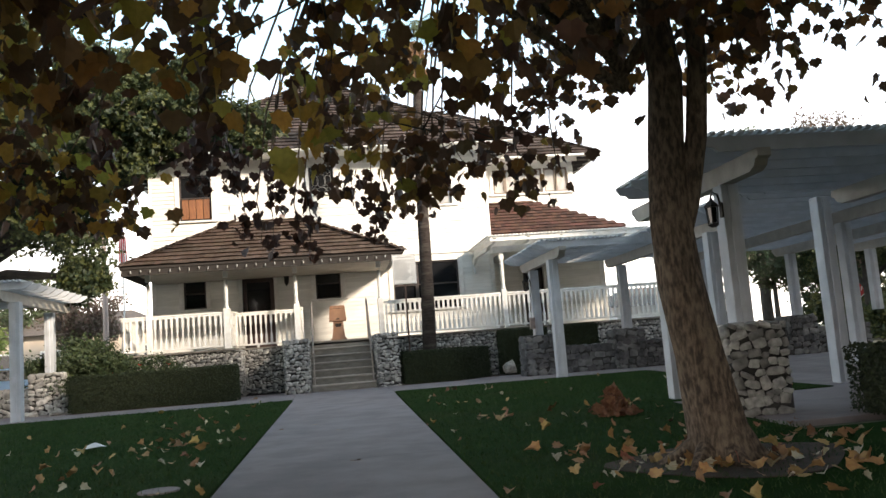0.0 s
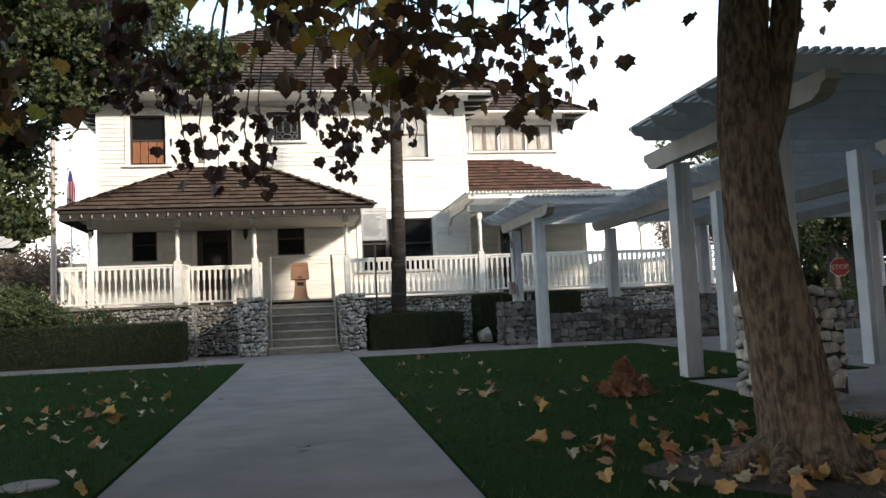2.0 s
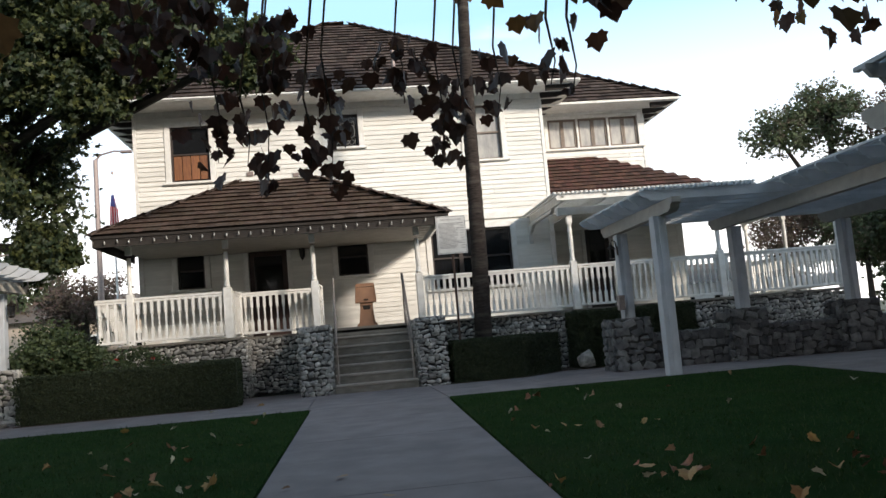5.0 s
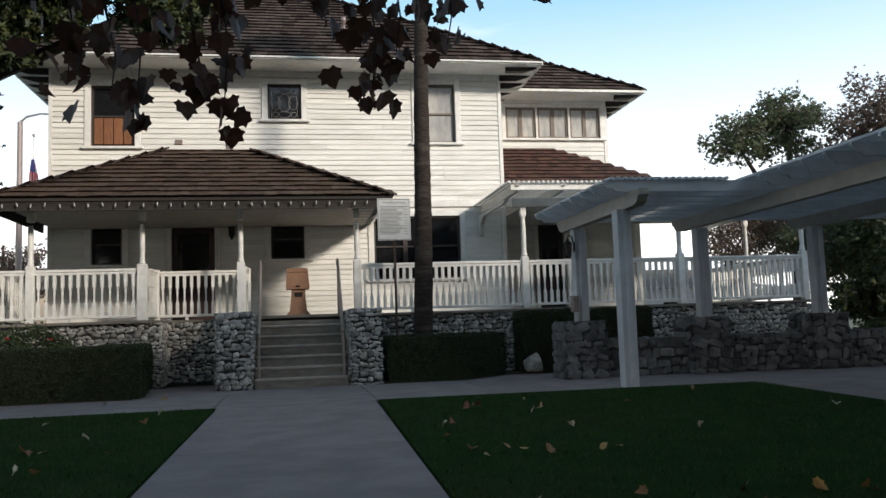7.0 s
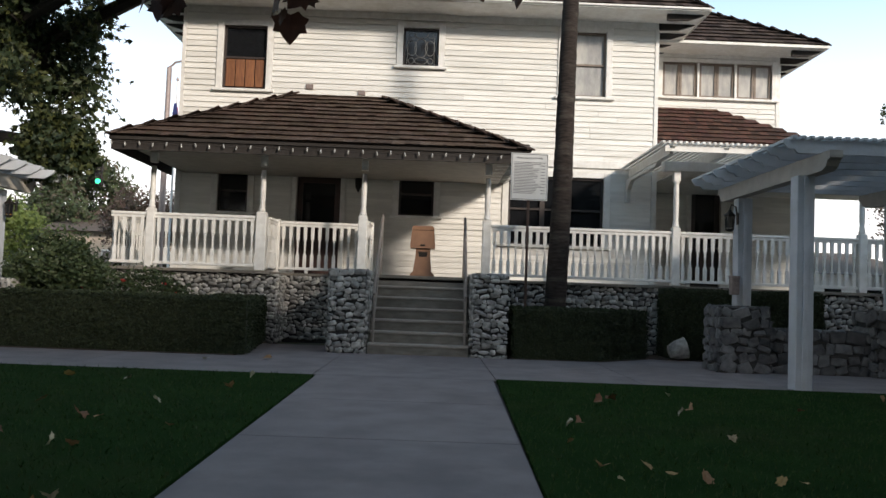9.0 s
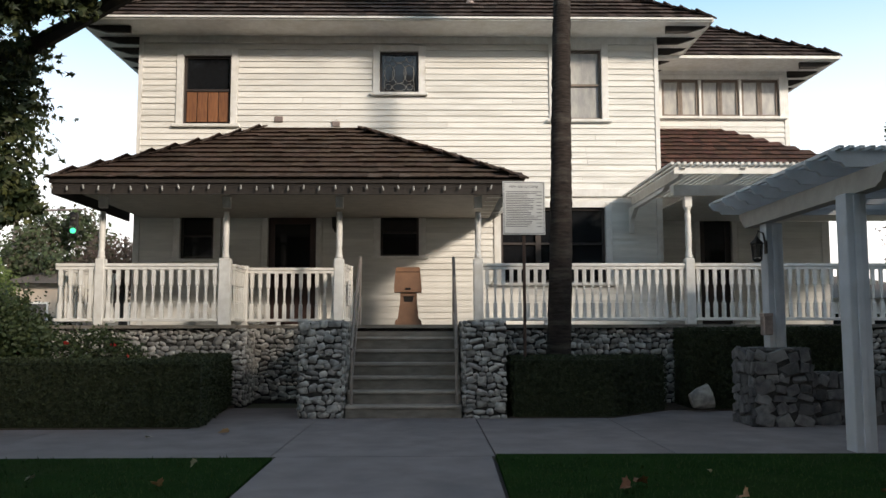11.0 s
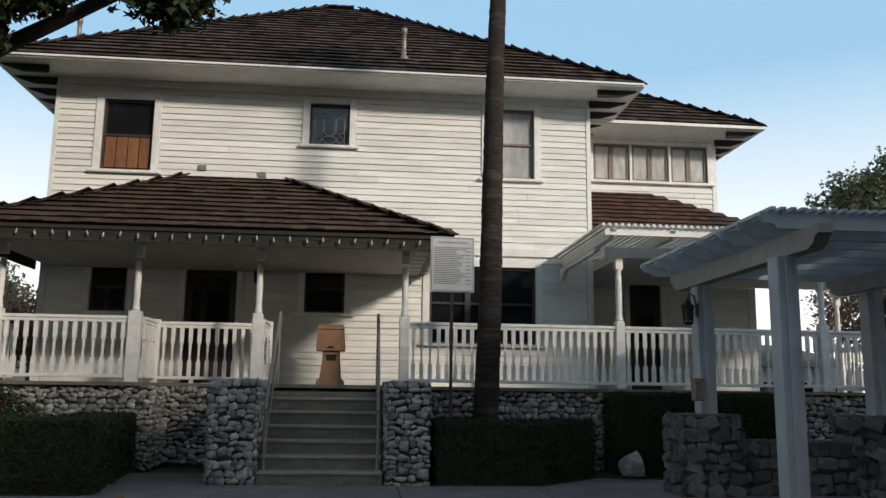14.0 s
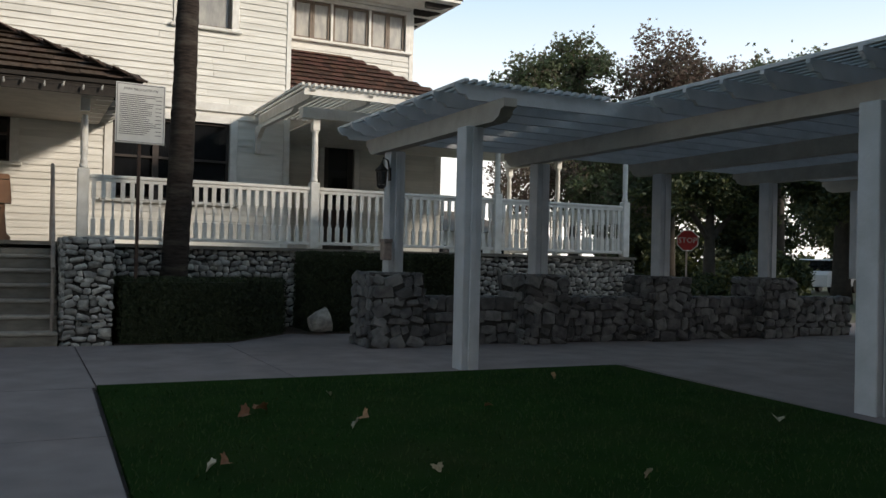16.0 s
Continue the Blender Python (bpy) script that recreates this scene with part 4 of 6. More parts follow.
# ---- steps ----
steps = thing("steps", "worn concrete steps with seven risers leading up to the veranda", "steps", (0, 0.6, 0))
for i in range(7):
    y0 = i * 0.2235
    top = 0.175 * (i + 1)
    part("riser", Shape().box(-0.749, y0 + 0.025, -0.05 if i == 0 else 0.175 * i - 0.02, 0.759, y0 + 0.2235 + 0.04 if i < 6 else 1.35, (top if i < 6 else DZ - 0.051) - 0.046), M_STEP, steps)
    if i < 6:
        part("tread", Shape().box(-0.752, y0 - 0.002, top - 0.045, 0.762, y0 + 0.2235 + 0.024, top, bev=0.012), M_TREAD_LIT, steps)


def hand_rail(x):
    r = thing("hand_rail", "slim painted metal hand rail beside the steps", "hand rail", (x, 0.5, 0), "hand rails of the steps")
    s = Shape()
    part("post", Shape().tube([(x, 0.12, 0.0), (x, 0.12, 0.98)], [0.02, 0.02], 8), M_RAILMETAL, r)
    part("post", Shape().tube([(x, 1.42, DZ), (x, 1.42, DZ + 0.98)], [0.02, 0.02], 8), M_RAILMETAL, r)
    part("top_rail", Shape().tube([(x, 0.02, 0.90), (x, 0.12, 1.0), (x, 1.36, 2.16), (x, 1.48, 2.22), (x, 1.52, 2.10)], [0.022] * 5, 8), M_RAILMETAL, r)
    part("lower_rail", Shape().tube([(x, 0.12, 0.45), (x, 1.42, 1.66)], [0.015, 0.015], 6), M_RAILMETAL, r)


hand_rail(-0.68)
hand_rail(0.70)

# ---- lectern ----
lec = thing("lectern", "brown moulded lectern standing on the veranda against the wall", "lectern", (-0.02, 3.45, DZ))
s = Shape().prism([(-0.24, DZ), (0.21, DZ), (0.21, DZ + 0.07), (0.16, DZ + 0.12), (0.13, DZ + 0.42), (0.13, DZ + 0.55), (-0.15, DZ + 0.55), (-0.15, DZ + 0.42), (-0.19, DZ + 0.12), (-0.24, DZ + 0.07)], "y", 3.30, 3.62)
part("pedestal", s, M_LECTERN, lec)
part("head", Shape().prism([(-0.25, DZ + 0.56), (0.21, DZ + 0.56), (0.215, DZ + 0.62), (0.185, DZ + 0.96), (0.165, DZ + 0.98), (-0.205, DZ + 0.98), (-0.225, DZ + 0.96), (-0.255, DZ + 0.62)], "y", 3.22, 3.62), M_LECTERN, lec)
part("lid_line", Shape().box(-0.225, 3.212, DZ + 0.895, 0.185, 3.219, DZ + 0.905), M_IRON, lec)
# flat dark plate standing in for the shade inside the pedestal's hollow
part("recess", Shape().prism([(-0.10, DZ + 0.49), (0.08, DZ + 0.49), (0.06, DZ + 0.40), (-0.08, DZ + 0.40)], "y", 3.292, 3.299), M_IRON, lec)
part("latch", Shape().box(-0.06, 3.195, DZ + 0.60, 0.03, 3.219, DZ + 0.63, bev=0.004), M_IRON, lec)
part("shelf", Shape().box(-0.14, 3.28, DZ + 0.50, 0.12, 3.299, DZ + 0.55), M_LECTERN, lec)

nt = thing("notice", "white paper notice fixed to the inner side rail", "notice", (-0.94, 2.62, 1.75))
part("sheet", Shape().box(-0.955, 2.45, 1.55, -0.945, 2.80, 1.95), M_WHITE, nt)
part("print", Shape().box(-0.943, 2.50, 1.86, -0.941, 2.75, 1.88).box(-0.943, 2.50, 1.80, -0.941, 2.72, 1.81).box(-0.943, 2.50, 1.74, -0.941, 2.74, 1.75).box(-0.943, 2.50, 1.68, -0.941, 2.70, 1.69), M_INK, nt)

# lantern by the door
ln = thing("wall_lantern", "dark wall lantern hung beside the front door", "lantern", (-1.40, FY - 0.1, 3.1))
part("body", Shape().lathe([(0.015, 3.45), (0.03, 3.40), (0.09, 3.30), (0.075, 3.28), (0.06, 3.05), (0.03, 3.0), (0.01, 2.95)], -1.40, FY - 0.13, 8), M_IRON, ln)
part("bracket", Shape().tube([(-1.40, FY - 0.047, 3.36), (-1.40, FY - 0.09, 3.46), (-1.40, FY - 0.13, 3.45)], [0.012] * 3, 6), M_IRON, ln)


# ---- stone walls and pillars ----
def stone_variants(n, rng, material, e, smooth=True):
    out = []
    for k in range(n):
        bm = bmesh.new()
        for i in range(13):
            th, ph = rng.uniform(0, 2 * math.pi), math.acos(rng.uniform(-1, 1))
            x, y, z = math.cos(th) * math.sin(ph), math.sin(th) * math.sin(ph), math.cos(ph)
            q = [math.copysign(abs(v) ** e, v) for v in (x, y, z)]
            bm.verts.new([0.5 * v for v in q])
        for sx in (-1, 1):
            for sz in (-1, 1):
                bm.verts.new((0.40 * sx + rng.uniform(-.08, .08), -0.30, 0.38 * sz + rng.uniform(-.08, .08)))
        res = bmesh.ops.convex_hull(bm, input=bm.verts)
        bmesh.ops.delete(bm, geom=[g for g in res["geom_interior"] if isinstance(g, bmesh.types.BMVert)], context="VERTS")
        bmesh.ops.recalc_face_normals(bm, faces=bm.faces)
        me = bpy.data.meshes.new("stone")
        bm.to_mesh(me)
        bm.free()
        me.materials.append(material)
        me.polygons.foreach_set("use_smooth", [smooth] * len(me.polygons))
        out.append(me)
    return out


STONES = stone_variants(10, random.Random(5), M_STONE, 0.65)
FLAGS = stone_variants(10, random.Random(6), M_FLAG, 0.45, False)


def stone_layout(L, H, rng, size):
    """Rubble courses: centre, width, height and lean of each stone in a face of L by H."""
    z = 0.0
    while z < H - 0.02:
        h = min(size * rng.uniform(0.6, 1.1), H - z)
        if H - z - h < size * 0.4:
            h = H - z
        x = -rng.uniform(0, size * 0.4)
        while x < L - 0.02:
            w = size * rng.uniform(0.7, 2.1)
            xa, xb = max(x, -0.01), min(x + w, L + 0.01)
            if xb - xa > 0.045:
                yield (xa + xb) / 2, z + h / 2 + rng.uniform(-0.022, 0.022), (xb - xa) * rng.uniform(0.96, 1.08), h * rng.uniform(0.75, 1.35), rng.uniform(-0.45, 0.45)
            x += w * 0.98
        z += h


def stone_block(name, label, category, x0, y0, x1, y1, z1, faces, size=0.084, cap=True, parts=300, group="", seed=1, z0=0.0, stones=None):
    """A mortared core with stones set proud of it. Faces: s (towards -y), n, w (-x), e (+x)."""
    rng = random.Random(seed)
    t = thing(name, label, category, ((x0 + x1) / 2, (y0 + y1) / 2, z0), group)
    part("core", Shape().box(x0, y0, z0 - 0.1, x1, y1, z1 - 0.02), M_MORTAR, t)
    b = base_of(t)
    jobs = []
    for f in faces:
        L = (x1 - x0) if f in "sn" else (y1 - y0)
        for u, z, w, h, lean in stone_layout(L, z1 - z0, rng, size):
            ang = {"s": 0, "e": 90, "n": 180, "w": -90}[f]
            o = {"s": (x0 + u, y0), "n": (x1 - u, y1), "w": (x0, y1 - u), "e": (x1, y0 + u)}[f]
            m = Matrix.Translation((o[0], o[1], z0 + z)) @ Matrix.Rotation(radians(ang), 4, "Z") @ Matrix.Rotation(lean, 4, "Y") @ Matrix.Diagonal((w, rng.uniform(0.07, 0.12), h, 1))
            jobs.append(m)
    if cap:
        yy = y0 + 0.04
        nx = max(1, int((x1 - x0) / 0.16))
        ny = max(1, int((y1 - y0) / 0.15))
        for i in range(nx):
            for j in range(ny):
                m = Matrix.Translation((x0 + (i + 0.5) * (x1 - x0) / nx, y0 + (j + 0.5) * (y1 - y0) / ny, z1 - 0.015)) @ Matrix.Rotation(rng.uniform(0, 3), 4, "Z") @ Matrix.Diagonal(((x1 - x0) / nx * 1.1, (y1 - y0) / ny * 1.1, rng.uniform(0.05, 0.08), 1))
                jobs.append(m)
    rest = Shape()
    for i, m in enumerate(jobs):
        me = (stones or STONES)[rng.randrange(10)]
        if i < parts:
            piece("stone", me, m, t, b)
        else:
            rest.add([tuple(m @ v.co) for v in me.vertices], [tuple(p.vertices) for p in me.polygons])
    if rest.v:
        ob = new("stones", mesh_of("stones", rest.v, rest.f, M_FLAG_ISL if stones else M_STONE_ISL, not stones))
        ob.parent, ob.location = t, -b
        tagged(ob, kind="stuff")
    return t


stone_block("stone_pillar", "pale river stone pillar at the foot of the steps", "pillar", -1.34, 0.02, -0.80, 1.34, 1.26, "sew", parts=280, seed=2, group="pillars beside the steps")
stone_block("stone_pillar", "river stone pillar flanking the steps, beside a clipped hedge", "pillar", 0.82, 0.0, 1.34, 2.0, 1.26, "sw", parts=280, seed=3, group="pillars beside the steps")
stone_block("stone_wall", "low river stone wall under the porch balustrade", "wall", -5.5, PY - 0.02, -2.55, PY + 0.84, 1.165, "se", parts=300, cap=False, seed=4)
stone_block("stone_wall", "shaded river stone wall in the recess beside the steps", "wall", -2.54, 2.98, -1.36, 3.1, 1.165, "s", parts=150, cap=False, seed=5)
stone_block("stone_wall", "long river stone wall under the veranda balustrade", "wall", 1.36, PY - 0.02, 10.75, PY + 0.25, 1.165, "s", parts=300, cap=False, seed=6, size=0.09)


# ---- pergolas ----
def lantern(x, y, z, parent_label="dark iron lantern on a pergola post"):
    t = thing("lantern", parent_label, "lantern", (x, y, z))
    part("bracket", Shape().tube([(x + 0.11, y, z + 0.02), (x + 0.08, y, z + 0.19), (x + 0.02, y, z + 0.22), (x, y, z + 0.15)], [0.012] * 4, 6).box(x + 0.10, y - 0.035, z - 0.06, x + 0.115, y + 0.035, z + 0.1), M_IRON, t)
    part("roof", Shape().lathe([(0.015, z + 0.15), (0.03, z + 0.12), (0.085, z + 0.07), (0.085, z + 0.055)], x, y, 6), M_IRON, t)
    for i in range(6):
        a = i * math.pi / 3
        s = Shape()
        s.tube([(x + 0.07 * math.cos(a), y + 0.07 * math.sin(a), z + 0.06), (x + 0.055 * math.cos(a), y + 0.055 * math.sin(a), z - 0.12)], [0.006, 0.006], 4)
        part("cage_bar", s, M_IRON, t)
    s = Shape()
    s.lathe([(0.06, z - 0.12), (0.065, z - 0.135), (0.03, z - 0.16)], x, y, 6)
    part("base", s, M_IRON, t)
    part("glass", Shape().lathe([(0.045, z - 0.11), (0.058, z + 0.05)], x, y, 6), M_GLASS, t)
    return t


def pergola_post(par, x, y, z0, z1, w=0.10):
    s = Shape()
    s.box(x - w, y - w, z0, x + w, y + w, z1, bev=0.008)
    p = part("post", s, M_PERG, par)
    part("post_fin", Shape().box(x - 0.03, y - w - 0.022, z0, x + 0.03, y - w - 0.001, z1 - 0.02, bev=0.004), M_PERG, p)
    return p


def bent_beam(par, x, y0, y1, z0=2.44, h=0.20):
    """A pair-sawn beam along y with scrolled ends."""
    a, b = min(y0, y1), max(y0, y1)
    o = [(a, z0 + h), (a - 0.0, z0 + 0.12), (a + 0.06, z0 + 0.10), (a + 0.10, z0 + 0.04), (a + 0.20, z0), (b - 0.20, z0), (b - 0.10, z0 + 0.04), (b - 0.06, z0 + 0.10), (b, z0 + 0.12), (b, z0 + h)]
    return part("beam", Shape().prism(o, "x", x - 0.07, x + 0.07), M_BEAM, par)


def rafter(par, x0, x1, y, z=2.645, h=0.15):
    o = [(x0, z + h), (x0, z + h * 0.75), (x0 + 0.05, z + h * 0.35), (x0 + 0.12, z + h * 0.3), (x0 + 0.16, z), (x1 - 0.1, z), (x1, z + h * 0.5), (x1, z + h)]
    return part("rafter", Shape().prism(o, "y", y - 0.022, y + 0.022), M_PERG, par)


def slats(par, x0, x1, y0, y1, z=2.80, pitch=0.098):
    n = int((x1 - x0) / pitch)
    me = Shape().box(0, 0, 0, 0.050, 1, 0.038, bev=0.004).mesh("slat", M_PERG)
    b = base_of(par)
    for i in range(n):
        piece("slat", me, Matrix.Translation((x0 + i * pitch, y0, z)) @ Matrix.Diagonal((1, y1 - y0, 1, 1)), par, b)


perg = thing("pergola", "long white painted timber pergola with slatted roof on stone pillars", "pergola", (8, -3, 0))
PT = 2.439
for x, y in ((4.54, -0.82), (6.71, -0.80), (8.86, -0.80), (11.05, -0.80), (13.2, -0.8)):
    pergola_post(perg, x, y, 0.93, PT)
for x, y in ((4.39, -3.09), (6.47, -6.10), (8.9, -6.3), (6.6, -9.3)):
    pergola_post(perg, x, y, ground_z(y), PT)
bent_beam(perg, 4.46, -3.75, -0.20)
bent_beam(perg, 6.62, -6.9, -0.10)
for x in (8.86, 11.05, 13.2):
    bent_beam(perg, x, -9.6, -0.10)
for i in range(8):
    y = -3.42 + i * 0.47
    rafter(perg, 4.02, 15.0, y)
for i in range(13):
    y = -9.60 + i * 0.475
    rafter(perg, 6.02, 15.0, y)
slats(perg, 4.10, 5.95, -3.50, 0.05)
slats(perg, 6.05, 15.0, -9.65, 0.05)
# near arm, closing the court, a little lower with the ground
for i in range(6):
    rafter(perg, 3.45, 15.0, -12.4 + i * 0.5, 2.455)
slats(perg, 3.52, 15.0, -12.5, -9.66, 2.61)
bent_beam(perg, 4.02, -12.55, -9.05, 2.25)
pergola_post(perg, 4.10, -9.62, ground_z(-9.62), 2.249)
pergola_post(perg, 4.03, -11.65, 0.74, 2.249)
pergola_post(perg, 6.6, -11.7, 0.74, 2.249)
bent_beam(perg, 6.6, -12.55, -9.7, 2.25)
lantern(4.31, -0.95, 2.12, "dark iron lantern on a white pergola post")
lantern(3.80, -11.75, 1.95, "dark iron lantern on a pergola post by the large tree")

mb = thing("electric_box", "grey metal electrical box on a pergola post", "electrical box", (4.42, -0.95, 1.2))
part("box", Shape().box(4.32, -1.05, 1.08, 4.43, -0.93, 1.32, bev=0.01), M_VENT, mb)
part("lid", Shape().box(4.315, -1.06, 1.30, 4.435, -0.925, 1.34, bev=0.005), M_VENT, mb)

for i, x in enumerate((4.50, 6.66, 8.82, 11.0)):
    stone_block("pergola_pillar", "squat dark stone pillar carrying a pergola post", "pillar", x - 0.34, -1.12, x + 0.34, -0.46, 0.92, "sw", size=0.15, parts=110, seed=20 + i, group="pergola pillars", stones=FLAGS)
    if i < 4:
        stone_block("garden_wall", "low dark stone wall between the pergola pillars", "wall", x + 0.345, -0.95, x + 1.815, -0.62, 0.62, "s", size=0.15, parts=80, seed=30 + i, cap=True, group="pergola walls", stones=FLAGS)
gz = ground_z(-12)
for i, x in enumerate((4.02, 6.6, 8.9)):
    stone_block("pergola_pillar", "large pale stone pillar carrying a pergola post near the tree", "pillar", x - 0.31, -11.97, x + 0.31, -11.35, 0.75, "sw", size=0.11, parts=110, seed=40 + i, group="near pergola pillars", z0=gz)

# left pergola
pl = thing("pergola", "small white pergola with pale beams across the lawn", "pergola", (-8, -1, 0))
for x, y, z in ((-6.35, -2.55, 0.0), (-6.72, 0.7, 0.93), (-8.9, 0.7, 0.93), (-9.0, -2.55, 0), (-11.2, .7, .93), (-11.3, -2.55, 0)):
    pergola_post(pl, x, y, z, 2.34)
for x in (-6.5, -8.9, -11.2):
    bent_beam(pl, x, -3.2, 1.35, 2.34)
for i in range(10):
    part("rafter", Shape().prism([(-13.0, 2.685), (-13.0, 2.545), (-6.05, 2.545), (-5.95, 2.60), (-5.90, 2.64), (-5.90, 2.685)], "y", -2.97 + i * 0.47, -2.93 + i * 0.47), M_PERG, pl)
slats(pl, -13.0, -5.95, -3.1, 1.45, 2.69)
lantern(-6.50, 0.65, 2.05, "dark iron lantern on the small pergola")
for i, x in enumerate((-6.75, -8.95)):
    stone_block("pergola_pillar", "grey river stone pillar of the small pergola", "pillar", x - 0.35, 0.35, x + 0.35, 1.05, 0.93, "se", size=0.13, parts=130, seed=50 + i, group="small pergola pillars")
    stone_block("garden_wall", "low stone wall of the small pergola", "wall", x - 1.84, 0.5, x - 0.36, 0.85, 0.62, "s", size=0.14, parts=70, seed=55 + i, group="small pergola walls")


# ---- foliage ----
def leaf_cloud(n, place, size, rng, shape="oval", flat=0.0, droop=False):
    """n small leaves, each a folded blade of its own, at the points that place(rng) gives."""
    s = Shape()
    V, F = [], []
    if shape == "oval":
        base = [(0, -0.5, 0), (0.28, -0.1, 0.05), (0.22, 0.3, 0.06), (0, 0.55, 0), (-0.22, 0.3, 0.06), (-0.28, -0.1, 0.05)]
        fc = [(0, 1, 2, 3), (0, 3, 4, 5)]
    elif shape == "clump":
        base = [(0, -0.6, 0), (0.35, -0.2, 0.1), (0.15, 0.0, 0.02), (0.4, 0.45, 0.12), (0, 0.2, 0), (-0.3, 0.6, 0.1), (-0.15, 0.0, 0.03), (-0.45, -0.15, 0.12)]
        fc = [(0, 1, 2, 4), (2, 3, 4), (4, 5, 6), (4, 6, 7, 0)]
    else:
        out = [(0, -0.22), (0.24, -0.32), (0.38, -0.16), (0.58, -0.06), (0.46, 0.12), (0.52, 0.36), (0.30, 0.36), (0.20, 0.50), (0, 0.70),
               (-0.20, 0.50), (-0.30, 0.36), (-0.52, 0.36), (-0.46, 0.12), (-0.58, -0.06), (-0.38, -0.16), (-0.24, -0.32)]
        base = [(x, y, 0.22 * abs(x) - 0.12 * max(0.0, y)) for x, y in out] + [(0, 0.12, 0)]
        fc = [(i, (i + 1) % 16, 16) for i in range(16)]
    base = np.array(base)
    for _ in range(n):
        p = place(rng)
        if p is None:
            continue
        sc = size * rng.uniform(0.6, 1.3)
        if droop:
            R = (Matrix.Rotation(rng.uniform(0, 6.28), 3, "Z") @ Matrix.Rotation(-1.57 + rng.gauss(0, 0.45), 3, "X") @ Matrix.Rotation(rng.gauss(0, 0.5), 3, "Y"))
        elif flat:
            R = Matrix.Rotation(rng.uniform(0, 6.28), 3, "Z") @ Matrix.Rotation(rng.gauss(0, flat), 3, "X") @ Matrix.Rotation(rng.gauss(0, flat), 3, "Y")
        else:
            R = Euler((rng.uniform(0, 6.28), rng.uniform(0, 6.28), rng.uniform(0, 6.28))).to_matrix()
        R = np.array(R)
        curl = rng.uniform(0.3, 1.8)
        b = base.copy()
        b[:, 2] *= curl
        pts = (b * sc) @ R.T + np.array(p)
        o = len(V)
        V.extend(map(tuple, pts))
        F.extend(tuple(i + o for i in f) for f in fc)
    s.v, s.f = V, F
    return s


def foliage(name, shape, material, parent, label=""):
    ob = new(name, mesh_of(name, shape.v, shape.f, material))
    ob.parent = parent
    ob.location = -base_of(parent)
    return tagged(ob, label, kind="stuff")


def hedge(outline, z1, label, seed, z0=0.02):
    """A clipped hedge: a leafy skin on a dark core."""
    rng = random.Random(seed)
    cx = sum(p[0] for p in outline) / len(outline)
    cy = sum(p[1] for p in outline) / len(outline)
    t = thing("hedge", label, "hedge", (cx, cy, z0))
    ins = [(cx + (x - cx) * 0.97, cy + (y - cy) * 0.95) for x, y in outline]
    part("core", Shape().prism(ins, "z", z0, z1 - 0.03), M_HEDGE_IN, t)
    n = len(outline)
    edges = [(Vector(outline[i]), Vector(outline[(i + 1) % n])) for i in range(n)]
    tot = sum((b - a).length for a, b in edges)
    xs, ys = [p[0] for p in outline], [p[1] for p in outline]

    def inside(x, y):
        c = False
        for a, b in edges:
            if (a.y > y) != (b.y > y) and x < (b.x - a.x) * (y - a.y) / (b.y - a.y) + a.x:
                c = not c
        return c

    def skin(r):
        k = r.uniform(0, tot)
        for a, b in edges:
            L = (b - a).length
            if k < L:
                p = a.lerp(b, k / L)
                out = Vector(((b - a).y, -(b - a).x)).normalized() * r.gauss(0, 0.012)
                z = r.uniform(z0 + 0.02, z1)
                wob = 0.02 * noise.noise(Vector((p.x * 3, p.y * 3, z * 3)))
                c = Vector((cx, cy))
                q = p + out + (p - c).normalized() * wob
                return (q.x, q.y, z)
            k -= L

    def top(r):
        for _ in range(20):
            x, y = r.uniform(min(xs), max(xs)), r.uniform(min(ys), max(ys))
            if inside(x, y):
                return (x, y, z1 + r.gauss(0, 0.012) + 0.02 * noise.noise(Vector((x * 2, y * 2, 0))))
        return None

    area = tot * (z1 - z0)
    foliage("leaves", leaf_cloud(int(area * 2200), skin, 0.035, rng), M_HEDGE, t)
    ta = (max(xs) - min(xs)) * (max(ys) - min(ys))
    foliage("top_leaves", leaf_cloud(int(ta * 1400), top, 0.035, rng), M_HEDGE, t)
    return t


hedge([(-5.85, -1.08), (-2.30, -1.08), (-2.62, 1.75), (-3.4, 1.75), (-3.1, -0.2), (-5.85, -0.2)], 0.78, "low clipped hedge along the path in front of the porch", 1)
hedge([(1.42, 0.0), (2.75, 0.0), (3.70, 0.98), (1.42, 0.95)], 0.78, "low dark clipped hedge with one slanting corner", 2)
hedge([(4.10, 1.05), (5.25, 1.05), (5.25, 1.95), (4.10, 1.95)], 1.16, "tall dark clipped hedge against the veranda wall", 3)
hedge([(5.62, 1.05), (6.6, 1.05), (6.6, 1.95), (5.62, 1.95)], 1.16, "tall dark clipped hedge behind the pergola wall", 4)
hedge([(4.75, -13.6), (12, -13.6), (12, -12.3), (4.75, -12.3)], 0.45, "long dark clipped hedge beside the near pergola", 5, ground_z(-13))


def blob_place(cx, cy, cz, rx, ry, rz, clumps, rng, shell=0.55):
    cs = []
    for _ in range(clumps):
        th, ph = rng.uniform(0, 6.28), math.acos(rng.uniform(-1, 1))
        k = rng.uniform(shell, 1.0)
        cs.append((cx + rx * k * math.cos(th) * math.sin(ph), cy + ry * k * math.sin(th) * math.sin(ph), cz + rz * k * math.cos(ph)))
    rr = 0.30 * min(rx, ry, rz) + 0.08

    def place(r):
        c = cs[r.randrange(len(cs))]
        return (c[0] + r.gauss(0, rr * 0.5), c[1] + r.gauss(0, rr * 0.5), c[2] + r.gauss(0, rr * 0.4))
    return place, cs


